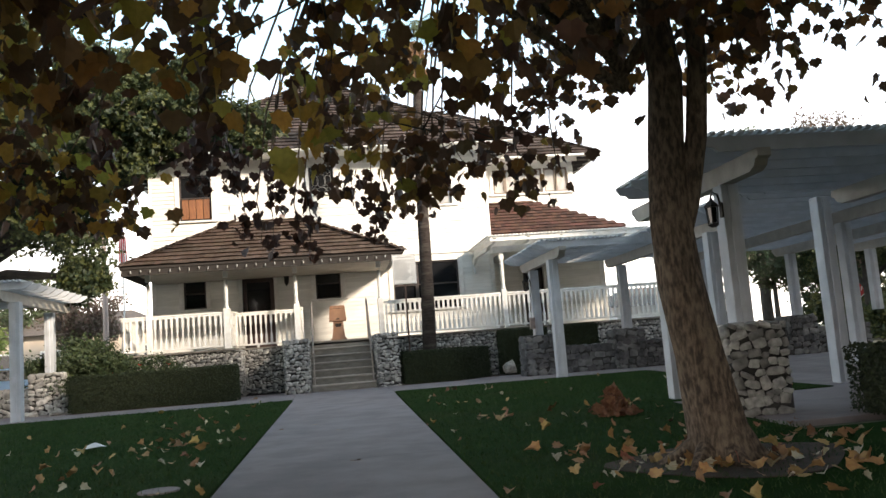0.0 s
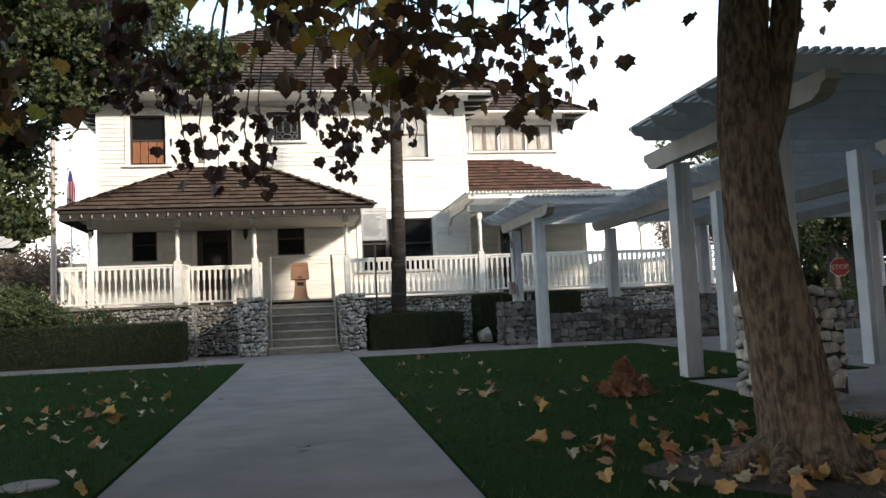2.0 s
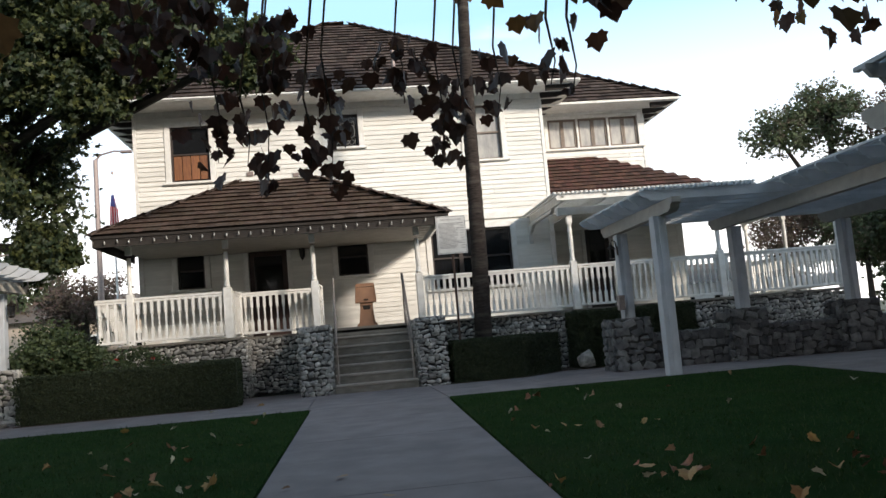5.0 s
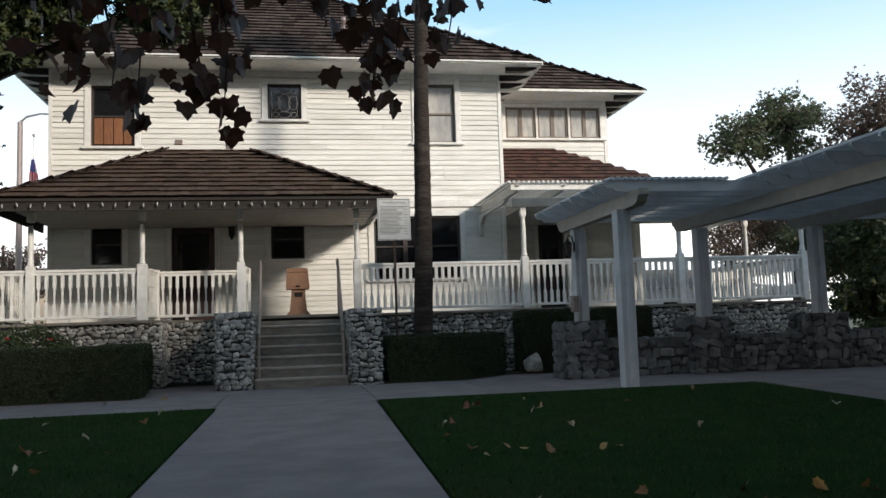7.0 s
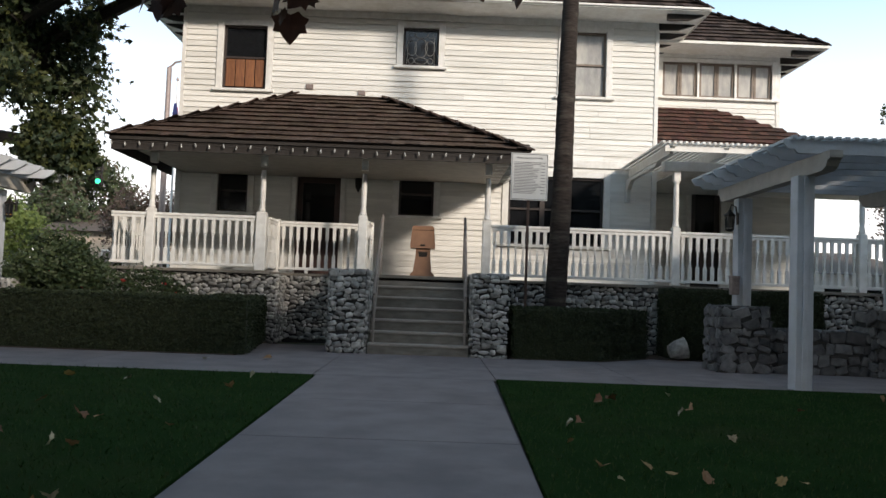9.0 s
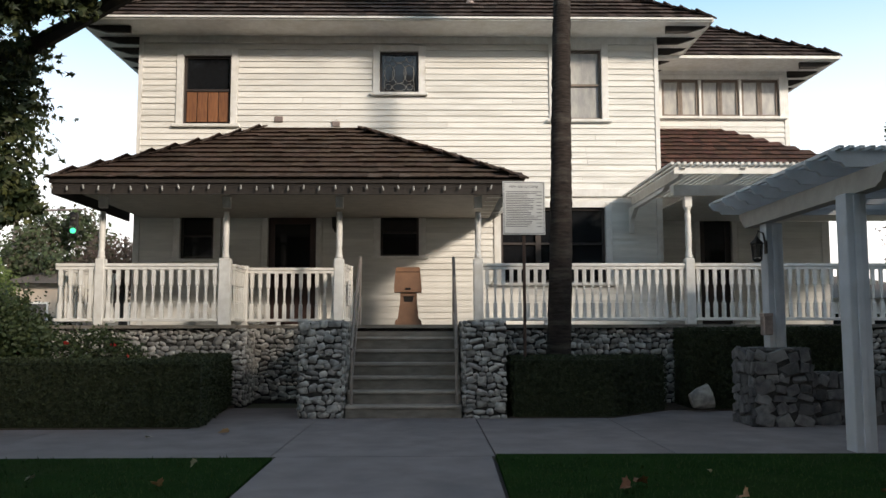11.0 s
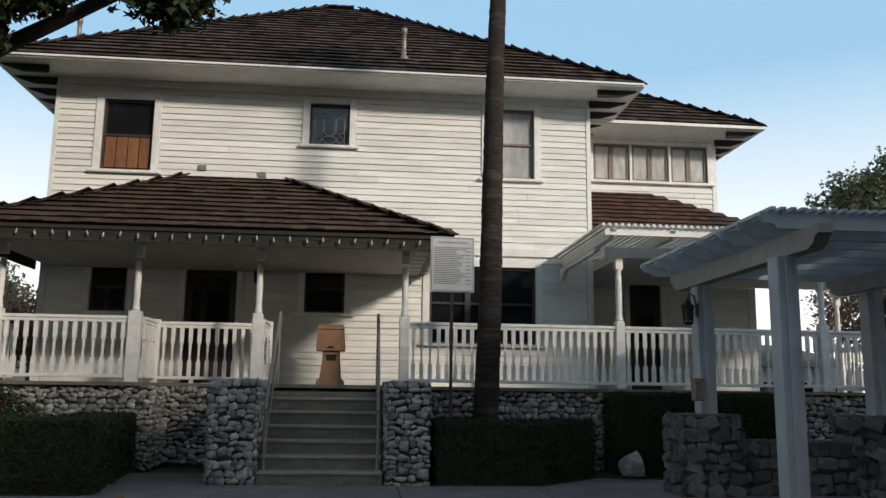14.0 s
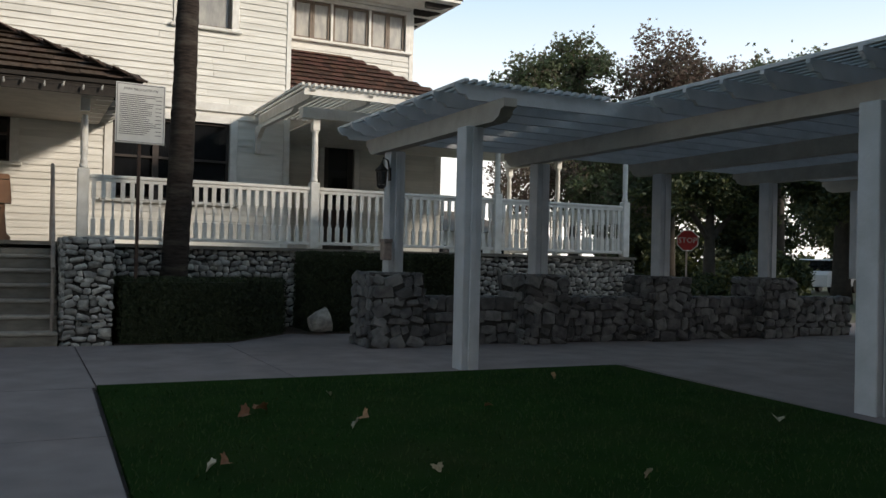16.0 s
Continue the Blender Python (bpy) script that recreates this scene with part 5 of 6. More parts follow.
def bush(x, y, rx, ry, h, label, material, seed, n=9000, size=0.06, roses=0):
    rng = random.Random(seed)
    t = thing("bush", label, "bush", (x, y, 0.02))
    pl, cs = blob_place(x, y, h * 0.5, rx, ry, h * 0.5, 40, rng, 0.3)
    s = Shape()
    for c in cs[:18]:
        s.tube([(x, y, 0.0), ((x + c[0]) / 2 + rng.uniform(-.05, .05), (y + c[1]) / 2, c[2] * 0.55), c], [0.018, 0.012, 0.005], 5)
    part("stems", s, M_OAKBARK, t)
    foliage("leaves", leaf_cloud(n, lambda r: (lambda p: (p[0], p[1], max(0.05, p[2])))(pl(r)), size, rng), material, t)
    for i in range(roses):
        c = cs[rng.randrange(len(cs))]
        q = (c[0] + rng.uniform(-.1, .1), c[1] - rng.uniform(0.05, 0.2), max(0.2, c[2]))
        b = leaf_cloud(9, lambda r: (q[0] + r.gauss(0, .012), q[1] + r.gauss(0, .012), q[2] + r.gauss(0, .012)), 0.05, rng)
        foliage("rose_bloom", b, M_ROSE, t)
    return t


bush(-4.3, 1.35, 1.0, 0.42, 1.15, "rose bush with red blooms in front of the stone wall", M_BUSH, 7, 9000, 0.055, 14)
bush(-6.0, 0.95, 1.25, 0.7, 1.6, "dense dark green shrub beside the porch", M_BUSH, 8, 20000, 0.07, 5)
bush(-6.4, 2.6, 0.9, 1.1, 2.0, "tall dark shrub at the porch corner", M_BUSH, 9, 14000, 0.07)

# ---- trees ----
def sycamore():
    rng = random.Random(21)
    bx, by, bz = 2.38, -14.28, ground_z(-14.3)
    t = thing("sycamore_tree", "leaning sycamore with mottled bark and brown and yellow autumn leaves", "tree", (bx, by, bz))
    s = Shape()
    s.tube([(bx + 0.10, by, bz - 0.1), (bx + 0.06, by, bz + 0.06), (bx + 0.02, by, bz + 0.25), (bx - 0.05, by, bz + 0.8), (bx - 0.12, by + 0.02, bz + 1.3), (bx - 0.14, by + 0.03, bz + 1.8), (bx - 0.10, by + 0.05, bz + 2.3), (bx - 0.04, by + 0.05, bz + 2.9), (bx - 0.12, by + 0.1, bz + 4.0), (bx - 0.2, by + 0.2, bz + 6.0)],
           [0.36, 0.27, 0.21, 0.175, 0.16, 0.15, 0.135, 0.125, 0.10, 0.06], 16, 0.05, rng)
    for i in range(7):
        a = i * 0.9 + 0.3
        s.tube([(bx, by, bz + 0.22), (bx + 0.25 * math.cos(a), by + 0.25 * math.sin(a), bz + 0.07), (bx + 0.5 * math.cos(a), by + 0.5 * math.sin(a), bz - 0.02)], [0.1, 0.07, 0.02], 7)
    part("trunk", s, M_BARK, t, smooth=True)
    part("fork", Shape().tube([(bx - 0.12, by + 0.02, bz + 1.45), (bx - 0.0, by + 0.0, bz + 1.9), (bx + 0.12, by - 0.02, bz + 2.4), (bx + 0.18, by - 0.05, bz + 3.0), (bx + 0.15, by - 0.1, bz + 4.2), (bx + 0.3, by - 0.3, bz + 6.0)], [0.06, 0.085, 0.08, 0.075, 0.06, 0.04], 12, 0.05, rng), M_BARK, t, smooth=True)
    tips = []
    # limb ends: x, y, z of hanging sprays around and ahead of the tree
    ends = [(3.0, -14.6, 2.9), (4.2, -15.2, 3.0), (3.6, -16.2, 2.9), (4.6, -16.4, 3.1), (2.2, -15.8, 2.9), (4.6, -14.6, 2.8), (-2.9, -13.6, 2.4), (0.5, -13.9, 2.15), (1.3, -12.9, 2.3), (-3.8, -15.6, 2.4), (-3.2, -17.0, 2.2), (-2.4, -18.0, 2.1),
            (-2.3, -16.6, 2.15), (-1.3, -16.9, 2.1), (0.4, -16.5, 2.2), (-4.4, -13.0, 2.4), (-1.6, -18.3, 2.05), (-1.0, -18.9, 2.2), (1.6, -18.6, 2.6), (-3.0, -18.5, 2.4), (3.0, -18.4, 2.6), (-4.6, -17.5, 2.4), (-3.4, -14.9, 2.3), (-2.4, -13.0, 2.2)]
    br = Shape()
    twigs = Shape()
    for ex, ey, ez in ends:
        z0 = bz + rng.uniform(2.8, 4.6)
        fx, fy = bx - 0.35, by + 0.1
        mid = ((fx + ex) / 2, (fy + ey) / 2, max(z0, ez) + 1.4)
        q = [(fx, fy, z0), ((fx + mid[0]) / 2, (fy + mid[1]) / 2, z0 + 0.9), mid, ((mid[0] + ex) / 2, (mid[1] + ey) / 2, (mid[2] + ez) / 2 + 0.5), (ex, ey, ez + 0.25)]
        br.tube(q, [0.045, 0.035, 0.024, 0.013, 0.005], 6)
        for k in (2, 3, 4):
            c = Vector(q[k])
            for _ in range(5):
                d = Vector((rng.gauss(0, 0.55), rng.gauss(0, 0.55), rng.uniform(-0.5, 0.7)))
                e = c + d
                if e.z < ez - 0.05:
                    e.z = ez
                twigs.tube([tuple(c), tuple((c + e) / 2 + Vector((0, 0, 0.12))), tuple(e)], [0.008, 0.006, 0.003], 4)
                tips.append(e)
        tips.append(Vector((ex, ey, ez)))
    for _ in range(120):
        a = rng.uniform(0, 6.28)
        rr = 4.3 * math.sqrt(rng.random())
        tips.append(Vector((-0.6 + rr * math.cos(a), -14.4 + rr * 1.15 * math.sin(a), rng.uniform(3.0, 6.5))))
    for _ in range(40):
        tips.append(Vector((rng.uniform(1.2, 4.2), rng.uniform(-16.5, -11.5), rng.uniform(2.9, 4.5))))

    def pl(r):
        c = tips[r.randrange(len(tips))]
        if c.y > -10.7 and (c.x > -0.2 or r.random() < 0.75):
            return None
        return (c.x + r.gauss(0, 0.17), c.y + r.gauss(0, 0.17), max(c.z + r.gauss(-0.05, 0.2), 1.95))
    # extra crown above the view, added to keep skylight off the lawn
    rng3 = random.Random(77)
    cs3 = [(-0.8 + 4.8 * math.sqrt(rng3.random()) * math.cos(a), -16.5 + 5.2 * math.sin(a) * math.sqrt(rng3.random()), rng3.uniform(6.5, 10.5)) for a in [rng3.uniform(0, 6.28) for _ in range(120)]]
    foliage("unseen_shade_crown", leaf_cloud(9000, lambda r: (lambda c: (c[0] + r.gauss(0, 0.4), min(c[1] + r.gauss(0, 0.4), -11.0), c[2] + r.gauss(0, 0.4)))(cs3[r.randrange(120)]), 0.34, rng3, "star"), M_SYC, t)
    foliage("crown", leaf_cloud(14500, pl, 0.115, rng, "star", droop=True), M_SYC, t, "brown and olive autumn leaves")
    # sprays of leaves hanging from the long forward limbs: x, y, top, bottom, leaves
    sprays = ((-0.47, -9.30, 3.04, 2.02, 42), (-0.62, -9.34, 2.70, 2.12, 20), (0.37, -9.30, 3.04, 2.12, 40), (0.52, -9.30, 3.04, 2.41, 22), (-1.28, -9.39, 3.04, 2.17, 30), (-0.94, -9.30, 2.95, 2.07, 18), (-1.09, -9.22, 2.78, 2.17, 10),
              (0.83, -9.30, 3.04, 2.48, 16), (0.08, -9.39, 3.12, 2.70, 24), (-0.85, -9.47, 3.29, 2.78, 50), (-1.79, -9.56, 3.46, 2.87, 50), (-1.36, -9.81, 3.46, 2.87, 50), (0.92, -11.0, 2.6, 2.08, 8), (0.8, -11.0, 2.6, 2.14, 5),
              (1.6, -12.2, 2.9, 2.2, 24), (1.98, -12.2, 2.9, 2.08, 14), (0.97, -11.7, 2.9, 2.4, 14), (1.3, -11.9, 3.0, 2.5, 14), (-0.2, -12.3, 3.1, 2.75, 30), (-1.4, -12.0, 3.1, 2.7, 40), (-2.4, -11.6, 3.2, 2.75, 40),
              (-2.9, -14.2, 3.3, 2.45, 70), (-1.9, -14.6, 3.2, 2.35, 60), (-1.0, -14.3, 3.2, 2.4, 50), (-3.6, -13.2, 3.5, 2.6, 70), (-0.2, -14.6, 3.1, 2.5, 35), (-2.6, -16.2, 3.0, 2.15, 50))
    rng4 = random.Random(41)
    sp, sp2 = Shape(), Shape()
    for x, y, zt, zb, n in sprays:
        def along(r):
            u = r.random()
            w = 0.05 + 0.10 * u
            return (x + r.gauss(0, w), y + r.gauss(0, w), zb + (zt - zb) * u)
        c = leaf_cloud(n, along, 0.12, rng4, "star", droop=True)
        (sp if y > -12.8 else sp2).add(c.v, c.f)
        twigs.tube([(x, y, zb + 0.1), (x + 0.03, y - 0.03, (zt + zb) / 2), (x - 0.02, y - 0.1, zt)], [0.003, 0.005, 0.008], 4)
        br.tube([(x - 0.02, y - 0.1, zt), (x + 0.05 * (bx - x), y - 0.35, zt + 1.1), (x + 0.3 * (bx - x), y + 0.3 * (by - y), 5.8), (bx - 0.2, by + 0.15, bz + 5.4)], [0.008, 0.013, 0.02, 0.035], 6)
    gold = leaf_cloud(13, lambda r: (-0.42 + r.gauss(0, 0.09), -16.0 + r.gauss(0, 0.1), r.uniform(1.66, 2.2)), 0.15, rng4, "star", droop=True)
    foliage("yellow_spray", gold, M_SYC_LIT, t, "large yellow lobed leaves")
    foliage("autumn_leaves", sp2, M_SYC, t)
    foliage("hanging_leaves", sp, M_SPRAY_BACKLIT, t, "brown hanging leaves coloured dark as silhouettes")
    part("branch", br, M_BARK, t)
    part("twig", twigs, M_OAKBARK, t, kind="stuff")
    low = [p for p in tips if p.z < 3.4 and p.y < -12 and p.x < 0.5] or tips
    rng2 = random.Random(4)

    def pl2(r):
        c = low[r.randrange(len(low))]
        if c.y > -11.5:
            return None
        return (c.x + r.gauss(0, 0.2), c.y + r.gauss(0, 0.2), max(c.z + r.gauss(0, 0.15), 1.95))
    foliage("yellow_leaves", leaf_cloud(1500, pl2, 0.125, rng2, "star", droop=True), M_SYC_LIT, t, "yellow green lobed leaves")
    return t


sycamore()


def broad_tree(name, label, x, y, h, trunk_r, crowns, material, seed, n=14000, size=0.12, bark=None, z0=0.0, shape="clump", lean=0.0):
    """A tree with a tapered trunk, limbs to each clump and a ragged crown; crowns: centre and radii of its masses."""
    rng = random.Random(seed)
    t = thing(name, label, "tree", (x, y, z0))
    s = Shape()
    fork = h * 0.35
    s.tube([(x, y, z0 - 0.1), (x + lean * 0.1, y, z0 + fork * 0.3), (x + lean * 0.5, y, z0 + fork), (x + lean, y, z0 + h * 0.8)], [trunk_r * 1.3, trunk_r, trunk_r * 0.8, trunk_r * 0.25], 12, 0.06, rng)
    part("trunk", s, bark or M_OAKBARK, t, smooth=True)
    br = Shape()
    places = []
    tot = sum(c[3] * c[5] for c in crowns)
    for c in crowns:
        pl, cs = blob_place(*c, 46, rng, 0.35)
        places += [pl] * max(1, int(20 * c[3] * c[5] / tot))
        hub = (c[0], c[1], c[2])
        br.tube([(x + lean * 0.5, y, z0 + fork), ((x + c[0]) / 2, (y + c[1]) / 2, (z0 + fork + c[2]) / 2 + 0.3), hub], [trunk_r * 0.55, trunk_r * 0.4, trunk_r * 0.2], 7)
        for q in cs[:22]:
            br.tube([hub, ((hub[0] + q[0]) / 2, (hub[1] + q[1]) / 2, (hub[2] + q[2]) / 2 + 0.1), q], [trunk_r * 0.16, trunk_r * 0.09, 0.008], 5)
    part("limb", br, bark or M_OAKBARK, t, kind="stuff")
    foliage("crown", leaf_cloud(n, lambda r: places[r.randrange(len(places))](r), size, rng, shape), material, t)
    return t


broad_tree("oak_tree", "dark evergreen oak with spreading limbs beside the house", -10.2, 3.0, 9, 0.35,
           [(-6.35, 1.0, 4.6, 1.25, 1.1, 1.3), (-7.6, 0.8, 7.2, 2.2, 1.8, 1.3), (-3.7, -0.8, 6.75, 1.3, 0.9, 0.75), (-2.0, -0.8, 6.15, 0.9, 0.7, 0.6), (-4.9, -0.5, 7.6, 1.4, 1.2, 0.8), (-5.2, -0.5, 6.35, 1.0, 0.8, 0.7), (-6.5, -0.3, 6.3, 1.2, 0.9, 0.9), (-3.9, -0.6, 6.1, 0.8, 0.6, 0.5), (-4.7, -0.5, 5.6, 0.8, 0.6, 0.5), (-3.1, -0.6, 7.3, 0.9, 0.6, 0.5), (-4.9, -0.5, 7.0, 0.9, 0.7, 0.6), (-9.6, 1, 5.6, 2.0, 2.0, 1.8), (-6.1, 1.3, 3.2, 0.55, 0.6, 0.55), (-9, 1, 9.2, 3, 2, 1.3)], M_OAK, 31, 115000, 0.12)

# palm in front of the porch
palm = thing("palm_tree", "tall slender palm with a ringed dark trunk rising above the roof", "tree", (2.18, 1.1, 0))
rng = random.Random(9)
pts, rad = [], []
for i in range(88):
    z = i * 0.09
    pts.append((2.16 + 0.030 * z + 0.02 * math.sin(z * 0.8), 1.1, z))
    rad.append((0.183 - 0.0008 * i + (0.05 if i < 2 else 0)) * (1.0 + (0.022 if i % 2 else -0.012) + rng.uniform(-0.015, 0.015)))
part("trunk", Shape().tube(pts, rad, 18, 0.03, rng), M_PALMBARK, palm, smooth=True)
tx, ty, tz0 = pts[-1]
s = Shape()
for i in range(70):
    a = rng.uniform(0, 6.28)
    z = tz0 - 0.15 + rng.uniform(0, 0.75)
    m = Matrix.Translation((tx + 0.13 * math.cos(a), ty + 0.13 * math.sin(a), z)) @ Matrix.Rotation(a, 4, "Z") @ Matrix.Rotation(rng.uniform(0.2, 0.9), 4, "Y")
    s.box(-0.02, -0.06, 0, 0.02, 0.06, rng.uniform(0.2, 0.4), m)
s.lathe([(0.12, tz0 - 0.1), (0.24, tz0 + 0.25), (0.26, tz0 + 0.6), (0.12, tz0 + 1.0)], tx, ty, 10)
part("husk", s, M_HUSK, palm, "shaggy orange brown leaf bases")
for i in range(22):
    a = i * 2.4
    L = rng.uniform(1.3, 1.9)
    el = rng.uniform(0.35, 1.2)
    s = Shape()
    mid = []
    for k in range(9):
        u = k / 8
        r_ = L * u
        mid.append(Vector((tx + math.cos(a) * r_ * math.cos(el), ty + math.sin(a) * r_ * math.cos(el), tz0 + 1.15 + r_ * math.sin(el) - 1.1 * u * u)))
    s.tube([tuple(p) for p in mid], [0.02 - 0.0018 * k for k in range(9)], 5)
    side_v = Vector((-math.sin(a), math.cos(a), 0))
    for k in range(2, 9):
        for sg in (-1, 1):
            for q in (0.0, 0.5):
                p = mid[k].lerp(mid[k - 1], q)
                e = p + side_v * sg * 0.34 + (mid[8] - mid[0]).normalized() * 0.22 - Vector((0, 0, 0.16))
                w = (mid[k] - mid[k - 1]).normalized() * 0.018
                o = len(s.v)
                s.v += [tuple(p - w), tuple(p + w), tuple(e)]
                s.f.append((o, o + 1, o + 2))
    ob = new("frond", mesh_of("frond", s.v, s.f, M_FROND))
    ob.parent = palm
    ob.location = -base_of(palm)

# trees beyond the right pergola
broad_tree("tree", "tall grey green eucalyptus beyond the pergola", 20.6, 18, 10.4, 0.28, [(20.7, 18, 8.8, 2.2, 2, 1.4), (18.2, 18, 8.2, 1.4, 1.3, 1.0), (22.6, 18.5, 6.4, 2, 2, 1.6), (20, 18, 5, 2.4, 1.5, 1.6)], M_FARLEAF, 41, 19000, 0.16)
broad_tree("tree", "leafy tree with reddish branches behind the veranda", 23.4, 15.5, 9.8, 0.25, [(23.0, 15.5, 8.9, 2.1, 1.6, 1.5), (25.6, 16, 8.5, 1.9, 1.7, 1.4), (23.8, 15.8, 6.9, 2.6, 1.6, 1.4), (23.6, 16, 4.6, 2.4, 1.6, 1.4)], M_PURPLE, 42, 17000, 0.14)
broad_tree("tree", "drooping pepper tree beside the far street", 21.0, 10.8, 5.5, 0.22, [(21.2, 10.8, 4.2, 1.9, 1.5, 1.2), (19.4, 11.2, 3.6, 1.1, 1.0, 1.1), (22.4, 10.4, 3.0, 0.9, 0.8, 0.9)], M_OAK, 43, 24000, 0.13)
broad_tree("tree", "dark bushy tree beyond the low wall", 24.2, 8.2, 6.0, 0.3, [(24.2, 8.2, 4.0, 2.2, 1.9, 1.7), (26, 9.5, 5, 2, 2, 1.8)], M_OAK, 44, 26000, 0.15)
broad_tree("tree", "dark green tree at the end of the pergola", 23.5, 4.2, 6.0, 0.3, [(23.5, 4.2, 3.9, 2.2, 2.0, 1.8)], M_OAK, 45, 18000, 0.16)
broad_tree("tree", "bare reddish tree by the veranda end", 16.3, 14.5, 6.0, 0.16, [(16.3, 14.5, 3.9, 1.8, 1.4, 1.5)], M_PURPLE, 46, 6500, 0.10)
broad_tree("tree", "dense roadside tree behind the pergola", 30, 16.0, 10.5, 0.3, [(30, 16, 7.6, 4.0, 3, 2.8)], M_FARLEAF, 48, 20000, 0.22)
broad_tree("tree", "thin leafy tree by the stop sign", 18.3, 13.0, 5.5, 0.12, [(18.3, 13.0, 3.6, 1.2, 1.0, 1.5)], M_FARLEAF, 49, 9000, 0.12)
bush(20.5, 9.0, 2.6, 0.9, 0.9, "low dark shrubs beyond the garden wall", M_OAK, 71, 9000, 0.12)
bush(24.5, 5.5, 2.4, 0.9, 1.0, "low dark shrubs beyond the garden wall", M_OAK, 72, 9000, 0.12)
for i, (x, y, w_) in enumerate(((19.5, 7.2, 1.6), (23.0, 2.6, 2.2), (27.5, 7.5, 2.6), (25.5, 12.5, 2.6))):
    bush(x, y, w_, 0.9, 1.5, "dark unclipped shrubs beyond the garden wall", M_OAK, 140 + i, 9000, 0.14)
# and to the left
broad_tree("tree", "light green weeping tree across the street", -15.5, 17, 5, 0.2, [(-15.5, 17, 2.6, 1.8, 1.8, 1.5)], M_LIME, 51, 9000, 0.15)
broad_tree("tree", "pale green street tree in the distance", -22, 24, 6, 0.2, [(-22, 24, 3.2, 2.2, 2, 1.9)], M_LIME, 52, 9000, 0.18)
broad_tree("tree", "bare brownish tree behind the signals", -11.5, 22, 6.0, 0.18, [(-11.5, 22, 3.4, 1.8, 1.6, 1.6)], M_PURPLE, 53, 7000, 0.13)
broad_tree("tree", "dark street tree far away", -27, 14, 7, 0.3, [(-27, 14, 4, 3, 3, 2.4)], M_OAK, 54, 9000, 0.2)
broad_tree("tree", "grey green tree behind the small pergola", -18, 30, 8, 0.3, [(-18, 30, 4.5, 3.2, 3, 2.5)], M_FARLEAF, 55, 9000, 0.22)
# unseen trees added behind the walk to shade the court
for i, (x, y, h, r0) in enumerate(((5.5, -23, 11, 3.4), (10.5, -22, 12, 3.6), (15.5, -21, 13, 3.8), (21, -21, 13, 3.8), (27, -22, 13, 3.8), (13, -28, 13, 4.0), (-8, -25, 10, 3.6))):
    broad_tree("unseen_shade_tree", "unseen broad tree behind the walk, added to shade the court", x, y, h, 0.3, [(x, y, h * 0.72, r0, r0, r0 * 0.8), (x + 1.0, y - 1, h * 0.36, r0 * 0.9, r0 * 0.8, r0 * 0.8)], M_OAK, 60 + i, 16000, 0.45, z0=ground_z(y))

# unseen tall trees over the pergola and beyond the small one, added for shade
for i, (x, y, h, r0) in enumerate(((14.5, -15.0, 10, 3.4), (11.0, -14.2, 7.6, 3.3), (8.2, -18.6, 8.0, 3.2), (16.5, -8.5, 8.5, 3.2), (-13.5, -9.5, 11, 3.8), (-12.5, -17, 11, 3.8), (0, -27, 12, 4.2), (-4, -33, 12, 4))):
    broad_tree("unseen_shade_tree", "unseen tall leafy tree, added to shade the court", x, y, h, 0.3, [(x, y, h * 0.78, r0, r0, r0 * 0.7), (x + 1.0, y - 1, h * 0.55, r0 * 0.8, r0 * 0.8, r0 * 0.5)], M_OAK, 90 + i, 12000, 0.45, z0=ground_z(y))

# ---- signs and street things ----
sg = thing("park_sign", "grey metal park sign with small print on a rusty post", "sign", (1.60, 0.12, 0))
part("post", Shape().box(1.585, 0.135, 0.0, 1.625, 0.165, 3.05, bev=0.004), M_RUST, sg)
rotm = Matrix.Translation((1.605, 0.11, 2.77)) @ Matrix.Rotation(radians(3), 4, "Z")
s = Shape().box(-0.285, -0.006, -0.36, 0.285, 0.006, 0.36, rotm, bev=0.003)
part("plate", s, M_SIGN, sg)
s = Shape()
for a, b, c, d in ((-0.272, 0.34, 0.272, 0.347), (-0.272, -0.347, 0.272, -0.34), (-0.272, -0.34, -0.266, 0.34), (0.266, -0.34, 0.272, 0.34)):
    s.box(a, -0.009, b, c, -0.0065, d, rotm)
part("border", s, M_INK, sg)
rngs = random.Random(2)
s = Shape()
for i in range(21):
    z = 0.215 - i * 0.0235
    s.box(-0.24, -0.009, z, -0.24 + rngs.uniform(0.28, 0.42), -0.0065, z + 0.008, rotm)
    if i % 2 == 0:
        s.box(0.17, -0.009, z, 0.24, -0.0065, z + 0.008, rotm)
part("print_line", s, M_INK, sg)


def text(parent, words, size, m, material, thick=0.001):
    c = bpy.data.curves.new("lettering", "FONT")
    c.body, c.size, c.align_x, c.align_y, c.extrude = words, size, "CENTER", "CENTER", thick
    c.resolution_u = 2
    c.materials.append(material)
    ob = new("lettering", c)
    ob.parent = parent
    ob.matrix_basis = Matrix.Translation(-base_of(parent)) @ m
    return ob


text(sg, "PARK REGULATIONS", 0.042, rotm @ Matrix.Translation((0, -0.0085, 0.285)) @ Matrix.Rotation(radians(90), 4, "X"), M_INK)

st = thing("stop_sign", "red octagonal stop sign on a thin post by the street", "sign", (21.6, 12.5, 0))
d = Vector((0.0 - 21.6, -10.6 - 12.5, 0)).normalized()
mS = Matrix.Translation((21.6, 12.5, 1.98)) @ Matrix.Rotation(math.atan2(d.y, d.x) + math.pi / 2, 4, "Z")
o8 = lambda r: [(r * math.cos(radians(22.5 + 45 * i)), r * math.sin(radians(22.5 + 45 * i))) for i in range(8)]
s = Shape().prism(o8(0.40), "y", 0.0, 0.006)
